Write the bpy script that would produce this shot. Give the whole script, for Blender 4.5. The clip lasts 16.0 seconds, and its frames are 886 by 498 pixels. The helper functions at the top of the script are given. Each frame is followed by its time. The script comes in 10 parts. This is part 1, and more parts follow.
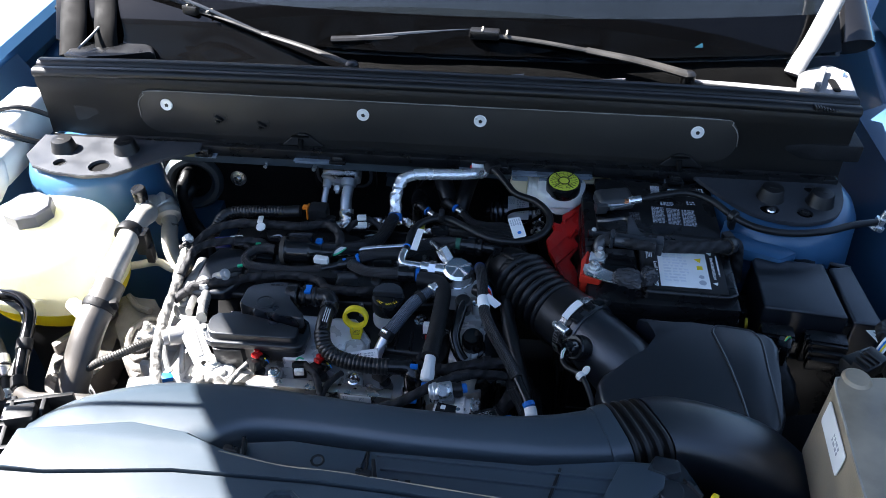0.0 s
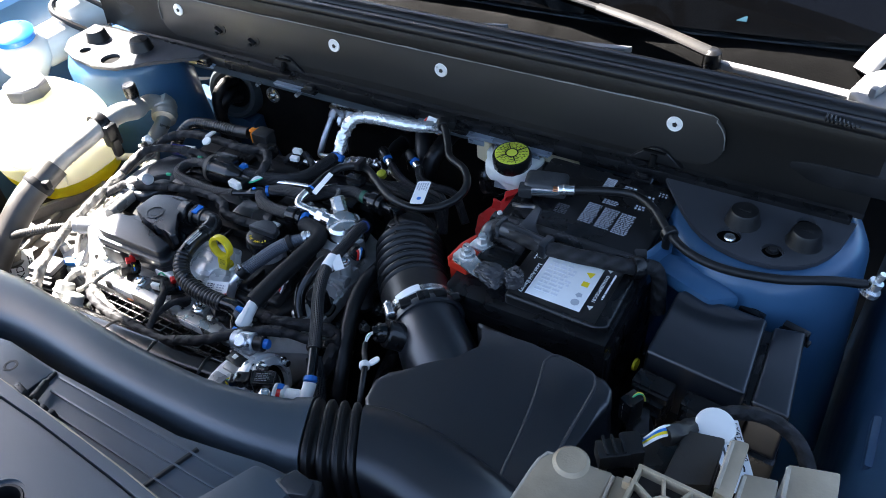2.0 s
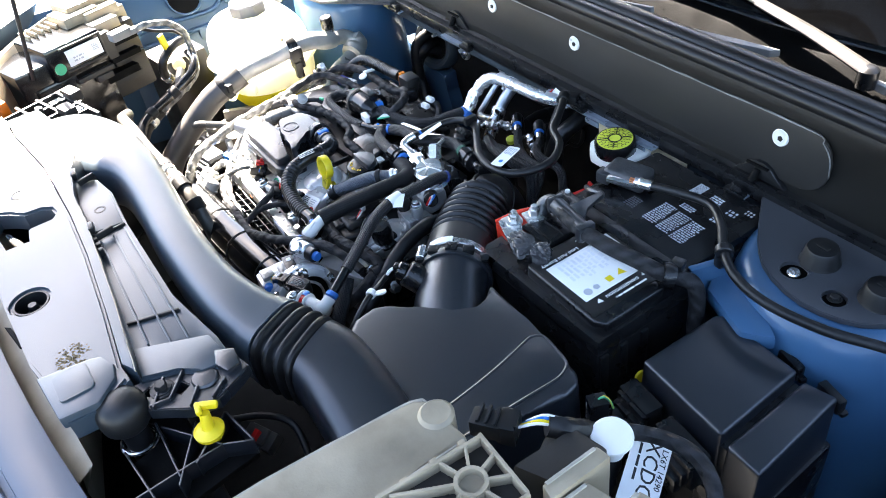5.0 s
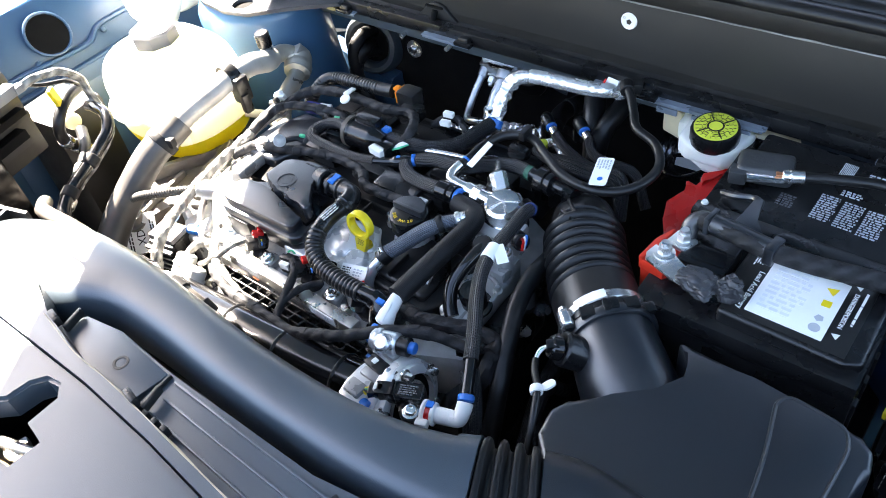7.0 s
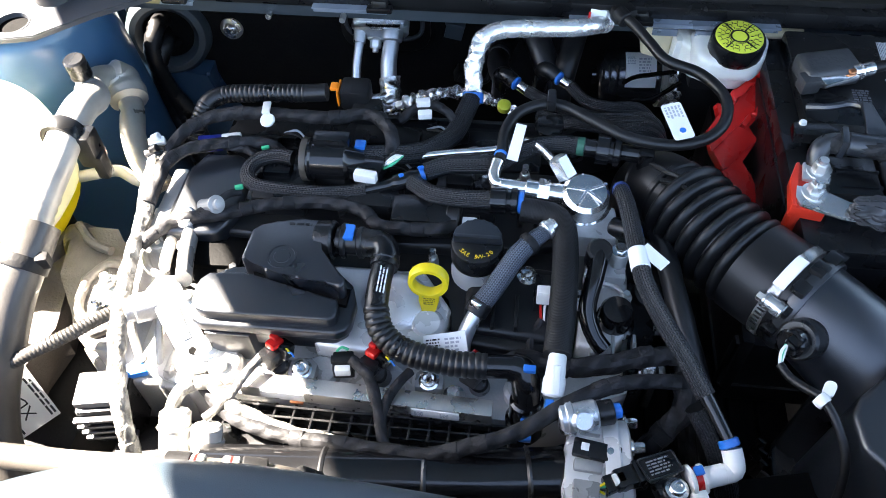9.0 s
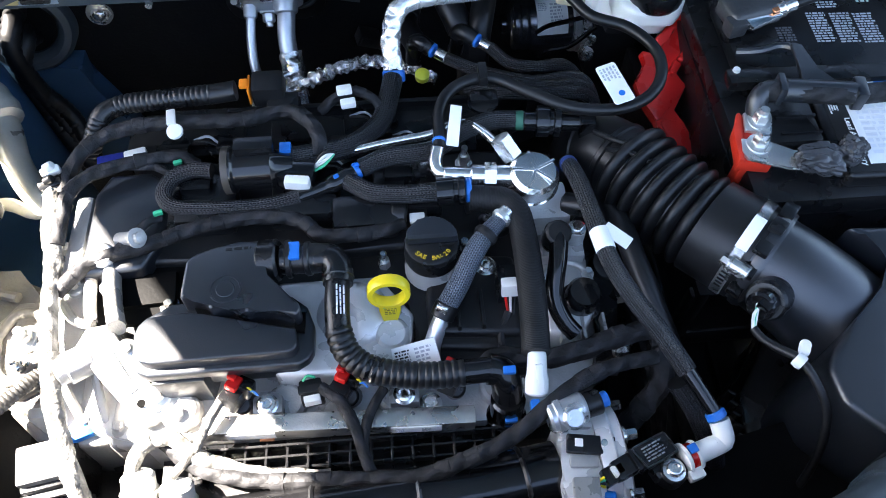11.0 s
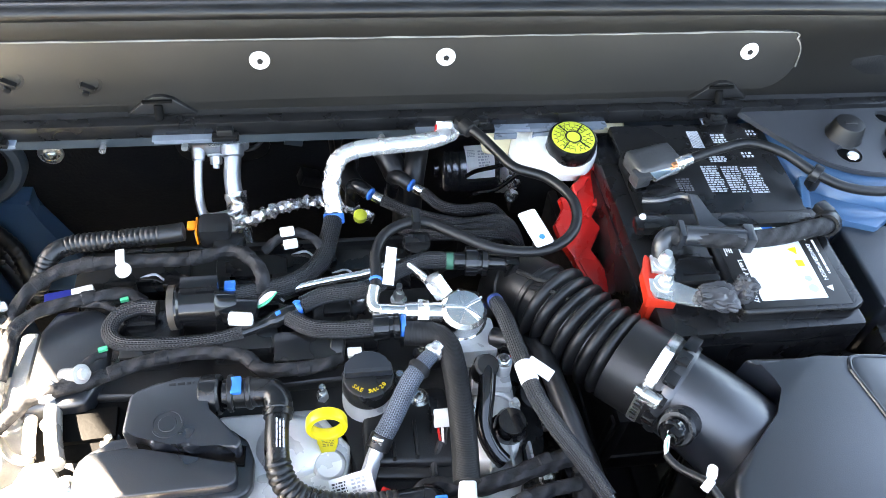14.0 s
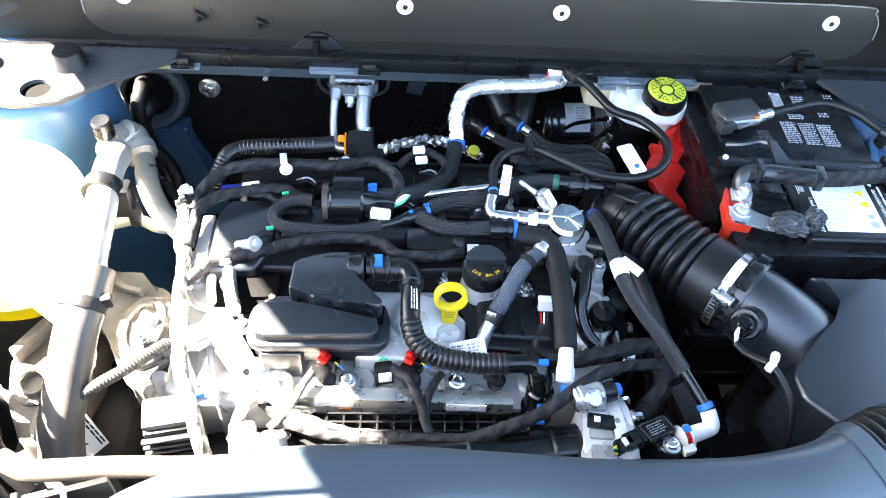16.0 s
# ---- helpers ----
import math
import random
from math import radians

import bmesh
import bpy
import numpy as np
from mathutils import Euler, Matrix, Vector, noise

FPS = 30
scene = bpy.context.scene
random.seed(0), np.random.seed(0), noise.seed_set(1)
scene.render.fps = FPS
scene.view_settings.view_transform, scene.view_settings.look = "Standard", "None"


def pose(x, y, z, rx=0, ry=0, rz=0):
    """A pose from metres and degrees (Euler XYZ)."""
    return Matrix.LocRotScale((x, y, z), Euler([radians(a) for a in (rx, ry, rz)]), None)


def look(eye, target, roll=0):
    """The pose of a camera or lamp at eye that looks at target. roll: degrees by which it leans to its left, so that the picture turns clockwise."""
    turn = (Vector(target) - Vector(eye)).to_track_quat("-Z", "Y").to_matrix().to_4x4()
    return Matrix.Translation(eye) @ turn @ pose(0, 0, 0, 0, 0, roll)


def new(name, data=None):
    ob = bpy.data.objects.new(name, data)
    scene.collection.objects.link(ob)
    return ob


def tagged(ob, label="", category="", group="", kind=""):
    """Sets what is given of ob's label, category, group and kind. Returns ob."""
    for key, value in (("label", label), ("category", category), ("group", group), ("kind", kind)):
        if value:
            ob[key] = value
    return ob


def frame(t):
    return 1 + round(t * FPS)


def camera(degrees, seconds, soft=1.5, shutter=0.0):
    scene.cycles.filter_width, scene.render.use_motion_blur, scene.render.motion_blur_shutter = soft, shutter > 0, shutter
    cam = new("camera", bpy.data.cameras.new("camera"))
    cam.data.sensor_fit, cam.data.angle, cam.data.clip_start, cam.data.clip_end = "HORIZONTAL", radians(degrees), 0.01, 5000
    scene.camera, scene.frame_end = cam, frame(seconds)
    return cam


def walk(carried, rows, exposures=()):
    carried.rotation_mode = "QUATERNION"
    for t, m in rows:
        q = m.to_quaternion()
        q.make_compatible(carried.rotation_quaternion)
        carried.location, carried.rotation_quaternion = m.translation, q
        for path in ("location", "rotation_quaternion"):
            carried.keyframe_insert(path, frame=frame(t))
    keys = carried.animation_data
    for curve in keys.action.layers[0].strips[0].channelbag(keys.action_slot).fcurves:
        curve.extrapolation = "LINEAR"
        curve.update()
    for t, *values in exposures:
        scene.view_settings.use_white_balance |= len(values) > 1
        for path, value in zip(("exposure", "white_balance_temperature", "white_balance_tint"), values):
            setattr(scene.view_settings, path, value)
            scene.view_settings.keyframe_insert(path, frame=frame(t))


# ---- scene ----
cam = camera(59.1, 16.0, soft=0.9)
PATH = [
    (0, (0.003, 0.008, 1.659), (-0.161, 1.546, 0.391), -0.1),
    (0.5, (0.108, 0.086, 1.651), (-0.231, 1.586, 0.373), -2.0),
    (1, (0.259, 0.127, 1.644), (-0.354, 1.543, 0.371), -5.4),
    (1.5, (0.422, 0.153, 1.623), (-0.323, 1.488, 0.333), -5.2),
    (2, (0.484, 0.259, 1.592), (-0.332, 1.49, 0.244), -5.4),
    (2.5, (0.488, 0.365, 1.573), (-0.458, 1.493, 0.219), -4.8),
    (3, (0.576, 0.408, 1.57), (-0.549, 1.371, 0.226), -7.4),
    (3.2, (0.631, 0.425, 1.573), (-0.55, 1.324, 0.233), -7.8),
    (5.3, (0.72, 0.422, 1.539), (-0.615, 1.154, 0.242), -9.1),
    (5.5, (0.686, 0.408, 1.538), (-0.647, 1.145, 0.241), -9.2),
    (6, (0.593, 0.346, 1.535), (-0.646, 1.217, 0.228), -7.4),
    (6.5, (0.49, 0.309, 1.52), (-0.661, 1.283, 0.205), -6.0),
    (7, (0.336, 0.34, 1.501), (-0.673, 1.362, 0.11), -9.9),
    (7.5, (0.214, 0.355, 1.489), (-0.64, 1.459, 0.057), -8.0),
    (8, (0.052, 0.341, 1.478), (-0.512, 1.547, -0.015), -6.4),
    (8.5, (-0.062, 0.332, 1.467), (-0.328, 1.556, -0.092), -3.2),
    (8.7, (-0.095, 0.348, 1.454), (-0.312, 1.57, -0.113), -2.6),
    (10.8, (-0.189, 0.445, 1.458), (-0.125, 1.474, -0.255), 0.4),
    (11, (-0.185, 0.454, 1.463), (-0.074, 1.496, -0.24), 1.3),
    (11.5, (-0.167, 0.467, 1.472), (0.062, 1.573, -0.179), 3.1),
    (12, (-0.153, 0.469, 1.487), (0.169, 1.625, -0.113), 4.6),
    (12.5, (-0.151, 0.464, 1.498), (0.238, 1.64, -0.073), 6.4),
    (13, (-0.149, 0.461, 1.501), (0.279, 1.658, -0.043), 7.2),
    (13.5, (-0.168, 0.452, 1.509), (0.257, 1.684, -0.009), 8.7),
    (14, (-0.187, 0.436, 1.512), (0.104, 1.708, -0.004), 6.7),
    (14.5, (-0.198, 0.419, 1.506), (-0.068, 1.718, -0.009), 5.4),
    (15, (-0.229, 0.372, 1.521), (-0.131, 1.675, 0.007), 5.2),
    (15.5, (-0.258, 0.315, 1.536), (-0.137, 1.62, 0.025), 5.2),
    (16, (-0.261, 0.273, 1.543), (-0.119, 1.579, 0.036), 5.7),
]
EXPOSURES = [(0, 3.23, 6150, 13), (1.5, 3.71, 6400, 13), (3, 4.06, 6800, 13), (5.5, 4.78, 7100, 13), (8, 4.73, 7300, 13), (11, 4.58, 6900, 13), (12, 5.02, 7180, 14), (12.5, 5.10, 7350, 15), (13.5, 5.66, 8100, 15), (14.5, 5.9, 8700, 12), (16, 5.49, 7300, 12)]
walk(cam, [(t, look(eye, target, roll)) for t, eye, target, roll in PATH], EXPOSURES)

# ---- light ----
SUN = Vector((-0.94, 0.15, 1.0)).normalized()
world = bpy.data.worlds.new("sky")
scene.world = world
world.use_nodes = True
wn = world.node_tree
sky = wn.nodes.new("ShaderNodeTexSky")
sky.sky_type, sky.sun_disc = "NISHITA", False
sky.sun_elevation = math.asin(SUN.z)
sky.sun_rotation = math.atan2(SUN.x, SUN.y)
wn.nodes["Background"].inputs["Strength"].default_value = 0.045
wn.links.new(sky.outputs["Color"], wn.nodes["Background"].inputs["Color"])
sun = new("sun", bpy.data.lights.new("sun", "SUN"))
sun.data.energy, sun.data.angle, sun.data.color = 5.0, radians(0.53), (1.0, 0.95, 0.88)
sun.matrix_world = look(SUN * 10, (0, 0, 0))

# ---- materials ----


def mat(name, base, rough=0.5, metal=0.0, var=0.2, scale=25.0, bump=0.08, bscale=350.0, coat=0.0, rvar=0.12, grime=0.0, spec=0.5):
    """A surface with a large and a fine scale of variation in colour, gloss and relief."""
    m = bpy.data.materials.new(name)
    m.use_nodes = True
    n, k = m.node_tree.nodes, m.node_tree.links
    b = n["Principled BSDF"]
    tc = n.new("ShaderNodeTexCoord")
    geo = n.new("ShaderNodeNewGeometry")
    big = n.new("ShaderNodeTexNoise")
    big.inputs["Scale"].default_value, big.inputs["Detail"].default_value = scale, 5.0
    fine = n.new("ShaderNodeTexNoise")
    fine.inputs["Scale"].default_value, fine.inputs["Detail"].default_value = bscale, 3.0
    for t in (big, fine):
        k.new(geo.outputs["Position"], t.inputs["Vector"])
    ramp = n.new("ShaderNodeMapRange")
    ramp.inputs["From Min"].default_value, ramp.inputs["From Max"].default_value = 0.3, 0.7
    ramp.inputs["To Min"].default_value, ramp.inputs["To Max"].default_value = 1.0 - var, 1.0 + var
    k.new(big.outputs["Fac"], ramp.inputs["Value"])
    mul = n.new("ShaderNodeVectorMath")
    mul.operation = "SCALE"
    mul.inputs[0].default_value = base[:3]
    k.new(ramp.outputs["Result"], mul.inputs["Scale"])
    out = mul.outputs["Vector"]
    if grime:
        mus = n.new("ShaderNodeTexNoise")
        mus.inputs["Scale"].default_value, mus.inputs["Detail"].default_value = 9.0, 8.0
        k.new(geo.outputs["Position"], mus.inputs["Vector"])
        gr = n.new("ShaderNodeMapRange")
        gr.inputs["From Min"].default_value, gr.inputs["From Max"].default_value = 0.52, 0.75
        gr.inputs["To Max"].default_value = grime
        k.new(mus.outputs["Fac"], gr.inputs["Value"])
        mix = n.new("ShaderNodeMix")
        mix.data_type = "RGBA"
        mix.inputs["B"].default_value = (0.22, 0.19, 0.15, 1)
        k.new(gr.outputs["Result"], mix.inputs["Factor"])
        k.new(out, mix.inputs["A"])
        out = mix.outputs["Result"]
    k.new(out, b.inputs["Base Color"])
    rr = n.new("ShaderNodeMapRange")
    rr.inputs["From Min"].default_value, rr.inputs["From Max"].default_value = 0.3, 0.7
    rr.inputs["To Min"].default_value, rr.inputs["To Max"].default_value = max(0.02, rough - rvar), min(1.0, rough + rvar)
    k.new(big.outputs["Fac"], rr.inputs["Value"])
    k.new(rr.outputs["Result"], b.inputs["Roughness"])
    b.inputs["Metallic"].default_value = metal
    b.inputs["Specular IOR Level"].default_value = spec
    b.inputs["Coat Weight"].default_value = coat
    b.inputs["Coat Roughness"].default_value = 0.05
    bp = n.new("ShaderNodeBump")
    bp.inputs["Strength"].default_value, bp.inputs["Distance"].default_value = bump, 0.002
    k.new(fine.outputs["Fac"], bp.inputs["Height"])
    k.new(bp.outputs["Normal"], b.inputs["Normal"])
    return m


def woven(name, base, pitch=0.0022, lean=1.0, rough=0.6, depth=0.6, cross=True, strand=1.7, crinkle=0.0):
    """Braided sleeve, or cloth tape wound round (cross off), along the tube's own length and girth."""
    m = bpy.data.materials.new(name)
    m.use_nodes = True
    n, k = m.node_tree.nodes, m.node_tree.links
    b = n["Principled BSDF"]
    uv = n.new("ShaderNodeUVMap")
    sep = n.new("ShaderNodeSeparateXYZ")
    k.new(uv.outputs["UV"], sep.inputs["Vector"])
    waves = []
    for side in ((1.0, -1.0) if cross else (1.0,)):
        mad = n.new("ShaderNodeMath")
        mad.operation = "MULTIPLY_ADD"
        mad.inputs[1].default_value = side * lean
        k.new(sep.outputs["Y"], mad.inputs[0])
        k.new(sep.outputs["X"], mad.inputs[2])
        sc = n.new("ShaderNodeMath")
        sc.operation = "MULTIPLY"
        sc.inputs[1].default_value = 2 * math.pi / pitch
        k.new(mad.outputs[0], sc.inputs[0])
        sn = n.new("ShaderNodeMath")
        sn.operation = "SINE"
        k.new(sc.outputs[0], sn.inputs[0])
        waves.append(sn)
    if cross:
        top = n.new("ShaderNodeMath")
        top.operation = "MAXIMUM"
        k.new(waves[0].outputs[0], top.inputs[0])
        k.new(waves[1].outputs[0], top.inputs[1])
    else:
        top = waves[0]
    mr = n.new("ShaderNodeMapRange")
    mr.inputs["From Min"].default_value, mr.inputs["From Max"].default_value = -0.6, 1.0
    mr.inputs["To Min"].default_value, mr.inputs["To Max"].default_value = 0.55, strand
    k.new(top.outputs[0], mr.inputs["Value"])
    geo = n.new("ShaderNodeNewGeometry")
    big = n.new("ShaderNodeTexNoise")
    big.inputs["Scale"].default_value = 60.0
    k.new(geo.outputs["Position"], big.inputs["Vector"])
    add = n.new("ShaderNodeMath")
    add.operation = "MULTIPLY"
    k.new(mr.outputs["Result"], add.inputs[0])
    k.new(big.outputs["Fac"], add.inputs[1])
    mul = n.new("ShaderNodeVectorMath")
    mul.operation = "SCALE"
    mul.inputs[0].default_value = [2 * c for c in base[:3]]
    k.new(add.outputs[0], mul.inputs["Scale"])
    k.new(mul.outputs["Vector"], b.inputs["Base Color"])
    b.inputs["Roughness"].default_value = rough
    b.inputs["Specular IOR Level"].default_value = 0.3
    bp = n.new("ShaderNodeBump")
    bp.inputs["Strength"].default_value, bp.inputs["Distance"].default_value = depth, 0.0012
    folds = n.new("ShaderNodeTexNoise")
    folds.inputs["Scale"].default_value, folds.inputs["Detail"].default_value = 130.0, 4.0
    k.new(geo.outputs["Position"], folds.inputs["Vector"])
    high = n.new("ShaderNodeMath")
    high.operation = "MULTIPLY_ADD"
    high.inputs[1].default_value = crinkle
    k.new(folds.outputs["Fac"], high.inputs[0])
    k.new(top.outputs[0], high.inputs[2])
    k.new(high.outputs[0], bp.inputs["Height"])
    k.new(bp.outputs["Normal"], b.inputs["Normal"])
    return m


def braided(name, base, bright, rib=0.0042, pitch=0.0030, rough=0.34, depth=0.7):
    """Braided sleeve: lengthwise cords, each laid in a fine herringbone, along the tube's own length and girth."""
    m = bpy.data.materials.new(name)
    m.use_nodes = True
    n, k = m.node_tree.nodes, m.node_tree.links
    b = n["Principled BSDF"]

    def calc(op, *vals):
        nd = n.new("ShaderNodeMath")
        nd.operation = op
        for i, v in enumerate(vals):
            if isinstance(v, (int, float)):
                nd.inputs[i].default_value = v
            else:
                k.new(v, nd.inputs[i])
        return nd.outputs[0]
    uv = n.new("ShaderNodeUVMap")
    sep = n.new("ShaderNodeSeparateXYZ")
    k.new(uv.outputs["UV"], sep.inputs["Vector"])
    girth = calc("PINGPONG", sep.outputs["Y"], rib / 2)
    cord = calc("SINE", calc("MULTIPLY", girth, 2 * math.pi / rib))
    lay = calc("SINE", calc("MULTIPLY", calc("MULTIPLY_ADD", girth, 0.9, sep.outputs["X"]), 2 * math.pi / pitch))
    high = calc("MULTIPLY_ADD", lay, 0.35, cord)
    geo = n.new("ShaderNodeNewGeometry")
    big = n.new("ShaderNodeTexNoise")
    big.inputs["Scale"].default_value = 70.0
    k.new(geo.outputs["Position"], big.inputs["Vector"])
    tint = n.new("ShaderNodeMix")
    tint.data_type = "RGBA"
    tint.inputs["A"].default_value = tuple(c * 0.5 for c in base) + (1,)
    tint.inputs["B"].default_value = tuple(bright) + (1,)
    fac = n.new("ShaderNodeMapRange")
    fac.inputs["From Min"].default_value, fac.inputs["From Max"].default_value = 0.1, 1.5
    k.new(calc("MULTIPLY", high, calc("MULTIPLY_ADD", big.outputs["Fac"], 0.8, 0.6)), fac.inputs["Value"])
    k.new(fac.outputs["Result"], tint.inputs["Factor"])
    k.new(tint.outputs["Result"], b.inputs["Base Color"])
    b.inputs["Roughness"].default_value = rough
    b.inputs["Specular IOR Level"].default_value = 0.35
    bp = n.new("ShaderNodeBump")
    bp.inputs["Strength"].default_value, bp.inputs["Distance"].default_value = depth, 0.0010
    k.new(high, bp.inputs["Height"])
    k.new(bp.outputs["Normal"], b.inputs["Normal"])
    return m


PLASTIC = mat("black_plastic", (0.0068, 0.007, 0.0076), 0.30, var=0.2, bump=0.10, bscale=900, spec=0.42)
SATIN = mat("satin_black_plastic", (0.0100, 0.0120, 0.0155), 0.31, var=0.08, scale=7, bump=0.10, bscale=1500, spec=0.85, rvar=0.04)
GLOSSY = mat("glossy_black_plastic", (0.0055, 0.0055, 0.006), 0.15, var=0.2, bump=0.03, rvar=0.06)
RUBBER = mat("black_rubber", (0.007, 0.007, 0.0075), 0.40, var=0.25, bump=0.05, bscale=600, spec=0.35)
MATTE = mat("matte_black_plastic", (0.0070, 0.0070, 0.0075), 0.42, var=0.25, bump=0.12, bscale=700, grime=0.03, spec=0.4)
DECK = mat("dusty_grey_black_plastic", (0.029, 0.042, 0.055), 0.33, var=0.08, scale=7, bump=0.10, bscale=1400, grime=0.015, spec=0.9, rvar=0.04)
# pale tan for strips that paint a sheen along edges
PALESHEEN = mat("pale_sheen", (0.30, 0.27, 0.22), 0.8, var=0.25, scale=60, bump=0.2)
INKTAN = mat("dark_brown_plastic", (0.020, 0.018, 0.016), 0.5, var=0.25, bump=0.1, grime=0.1, spec=0.35)
COVER = mat("grey_black_moulding", (0.036, 0.039, 0.045), 0.48, var=0.15, bump=0.1, bscale=800, spec=0.45)
# pale grey that puts sunlight into the colour of small parts
TRIM = mat("sun_paled_trim", (0.16, 0.16, 0.16), 0.5, var=0.2, grime=0.2)
DUSTRUB = mat("dusty_rubber", (0.060, 0.055, 0.049), 0.40, var=0.3, scale=18, bump=0.08, bscale=500, grime=0.2)
PANEL = mat("cowl_black_plastic", (0.0195, 0.0182, 0.0168), 0.44, var=0.14, scale=6, bump=0.08, bscale=1100, grime=0.03, spec=0.45, rvar=0.05)
FELT = mat("black_insulation", (0.0038, 0.0038, 0.0042), 0.75, var=0.35, bump=0.5, bscale=260, spec=0.15)
DARK = mat("dark_metal", (0.011, 0.011, 0.0115), 0.6, 0.2, var=0.4, bump=0.2, spec=0.3)
BLUE = mat("blue_paint", (0.036, 0.105, 0.20), 0.34, var=0.06, scale=8, bump=0.0, coat=0.25, rvar=0.05)
BLUEIN = mat("blue_paint_matt", (0.027, 0.068, 0.125), 0.40, var=0.10, scale=12, bump=0.03, grime=0.05)
SLATE = mat("slate_primer", (0.036, 0.047, 0.055), 0.5, var=0.15, bump=0.05)
CAST = mat("dusty_cast_aluminium", (0.16, 0.15, 0.135), 0.5, 0.25, var=0.25, scale=40, bump=0.4, bscale=350, grime=0.2)
ALU = mat("cast_aluminium", (0.34, 0.335, 0.32), 0.36, 0.35, var=0.2, bump=0.2, bscale=500, grime=0.15)
SMOOTHALU = mat("smooth_aluminium", (0.66, 0.655, 0.64), 0.30, 0.3, var=0.12, bump=0.06, bscale=700)
STEEL = mat("bright_steel", (0.80, 0.80, 0.79), 0.17, 0.95, var=0.10, bump=0.06, rvar=0.06)
SCREW = mat("pale_plated_screw", (0.74, 0.74, 0.73), 0.35, 0.25, var=0.1, bump=0.05)
ZINC = mat("zinc_plated_steel", (0.66, 0.66, 0.64), 0.28, 0.85, var=0.2, bump=0.1)
FOIL = mat("crinkled_foil", (0.82, 0.82, 0.82), 0.25, 0.75, var=0.1, bump=0.9, bscale=160, rvar=0.08)
TUBEALU = mat("dull_aluminium_pipe", (0.62, 0.64, 0.66), 0.32, 0.8, var=0.2, bump=0.06)
WHITE = mat("white_plastic", (0.72, 0.71, 0.67), 0.4, var=0.05, bump=0.02)
MILKY = mat("milky_plastic", (0.90, 0.89, 0.80), 0.34, var=0.04, scale=10, bump=0.02)
TANK = mat("milky_tank", (0.78, 0.78, 0.72), 0.35, var=0.04, scale=10, bump=0.01)
COOLANT = mat("yellow_coolant_in_tank", (0.62, 0.56, 0.04), 0.35, var=0.12, scale=14, bump=0.01)
PAPER = mat("white_label", (0.78, 0.78, 0.76), 0.5, var=0.05, bump=0.02)
INK = mat("black_print", (0.004, 0.004, 0.004), 0.5, var=0.05, bump=0.0)
GREYINK = mat("grey_print", (0.38, 0.40, 0.42), 0.5, var=0.05, bump=0.0)
YELLOW = mat("yellow_plastic", (0.74, 0.56, 0.015), 0.38, var=0.06, bump=0.02)
LIME = mat("lime_print", (0.62, 0.66, 0.06), 0.45, var=0.08, bump=0.02)
GOLD = mat("yellow_print", (0.80, 0.50, 0.02), 0.5, var=0.03, bump=0.0)
RED = mat("red_plastic", (0.52, 0.012, 0.010), 0.27, var=0.15, bump=0.04)
ORANGE = mat("orange_plastic", (0.75, 0.20, 0.01), 0.4, var=0.08, bump=0.02)
BLUECLIP = mat("blue_clip", (0.010, 0.15, 0.52), 0.35, var=0.08, bump=0.02)
GREEN = mat("green_plastic", (0.03, 0.42, 0.20), 0.45, var=0.08, bump=0.02)
TAN = mat("dusty_brown_plastic", (0.27, 0.222, 0.155), 0.40, var=0.25, bump=0.12, bscale=500, grime=0.15, spec=0.5)
HEADALU = mat("oily_cast_aluminium", (0.46, 0.455, 0.44), 0.36, 0.3, var=0.25, scale=30, bump=0.2, bscale=450, grime=0.12)
BRAID = braided("braided_sleeve", (0.0055, 0.0058, 0.0065), (0.026, 0.028, 0.032))
BRAIDGREY = braided("grey_braided_sleeve", (0.030, 0.037, 0.048), (0.16, 0.19, 0.235), 0.0034, 0.0024)
KNIT = woven("ribbed_foam_sleeve", (0.0075, 0.0075, 0.008), 0.0014, 0.0, 0.62, 0.2, cross=False, strand=1.2)
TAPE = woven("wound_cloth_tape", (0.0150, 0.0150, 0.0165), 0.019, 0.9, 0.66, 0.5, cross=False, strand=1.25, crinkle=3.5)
# pale copy of the wound tape, sunlight put into its colour
WHITETAPE = woven("sunlit_wound_tape", (0.19, 0.184, 0.17), 0.019, 0.7, 0.38, 0.6, cross=False, strand=1.25, crinkle=5.0)
BLACKCHROME = mat("dark_lacquered_steel", (0.10, 0.102, 0.11), 0.20, 0.85, var=0.15, bump=0.02, rvar=0.06)
BUMPER = mat("slate_blue_bumper", (0.026, 0.050, 0.085), 0.4, var=0.06, scale=8, bump=0.02, coat=0.1, rvar=0.05)
RAILSTEEL = mat("brushed_rail_steel", (0.62, 0.60, 0.56), 0.30, 0.9, var=0.15, scale=40, bump=0.15, bscale=700)
COPPER = mat("copper", (0.75, 0.30, 0.14), 0.35, 1.0)
CLIPSTEEL = mat("blue_grey_steel", (0.22, 0.26, 0.31), 0.35, 0.4)
AGED = mat("aged_milky_plastic", (0.60, 0.51, 0.33), 0.4, var=0.12, bump=0.03)
# near-black that puts the shade of holes and gaps into the colour
DEEP = mat("painted_shade_black", (0.0018, 0.0018, 0.0018), 0.7, var=0.1, bump=0.1, spec=0.1)
ARM = mat("dusty_black_arm", (0.018, 0.017, 0.0155), 0.5, var=0.3, bump=0.1, grime=0.12)
ORANGERED = mat("orange_red_plastic", (0.55, 0.026, 0.010), 0.42, var=0.12, bump=0.05)
CLEAR = mat("smoky_film", (0.040, 0.040, 0.043), 0.24, var=0.3, scale=60, bump=0.08, bscale=60, rvar=0.06)
SCREEN = mat("dark_glass", (0.014, 0.018, 0.022), 0.04, var=0.12, scale=3, bump=0.0, rvar=0.01, spec=0.8, coat=0.5)
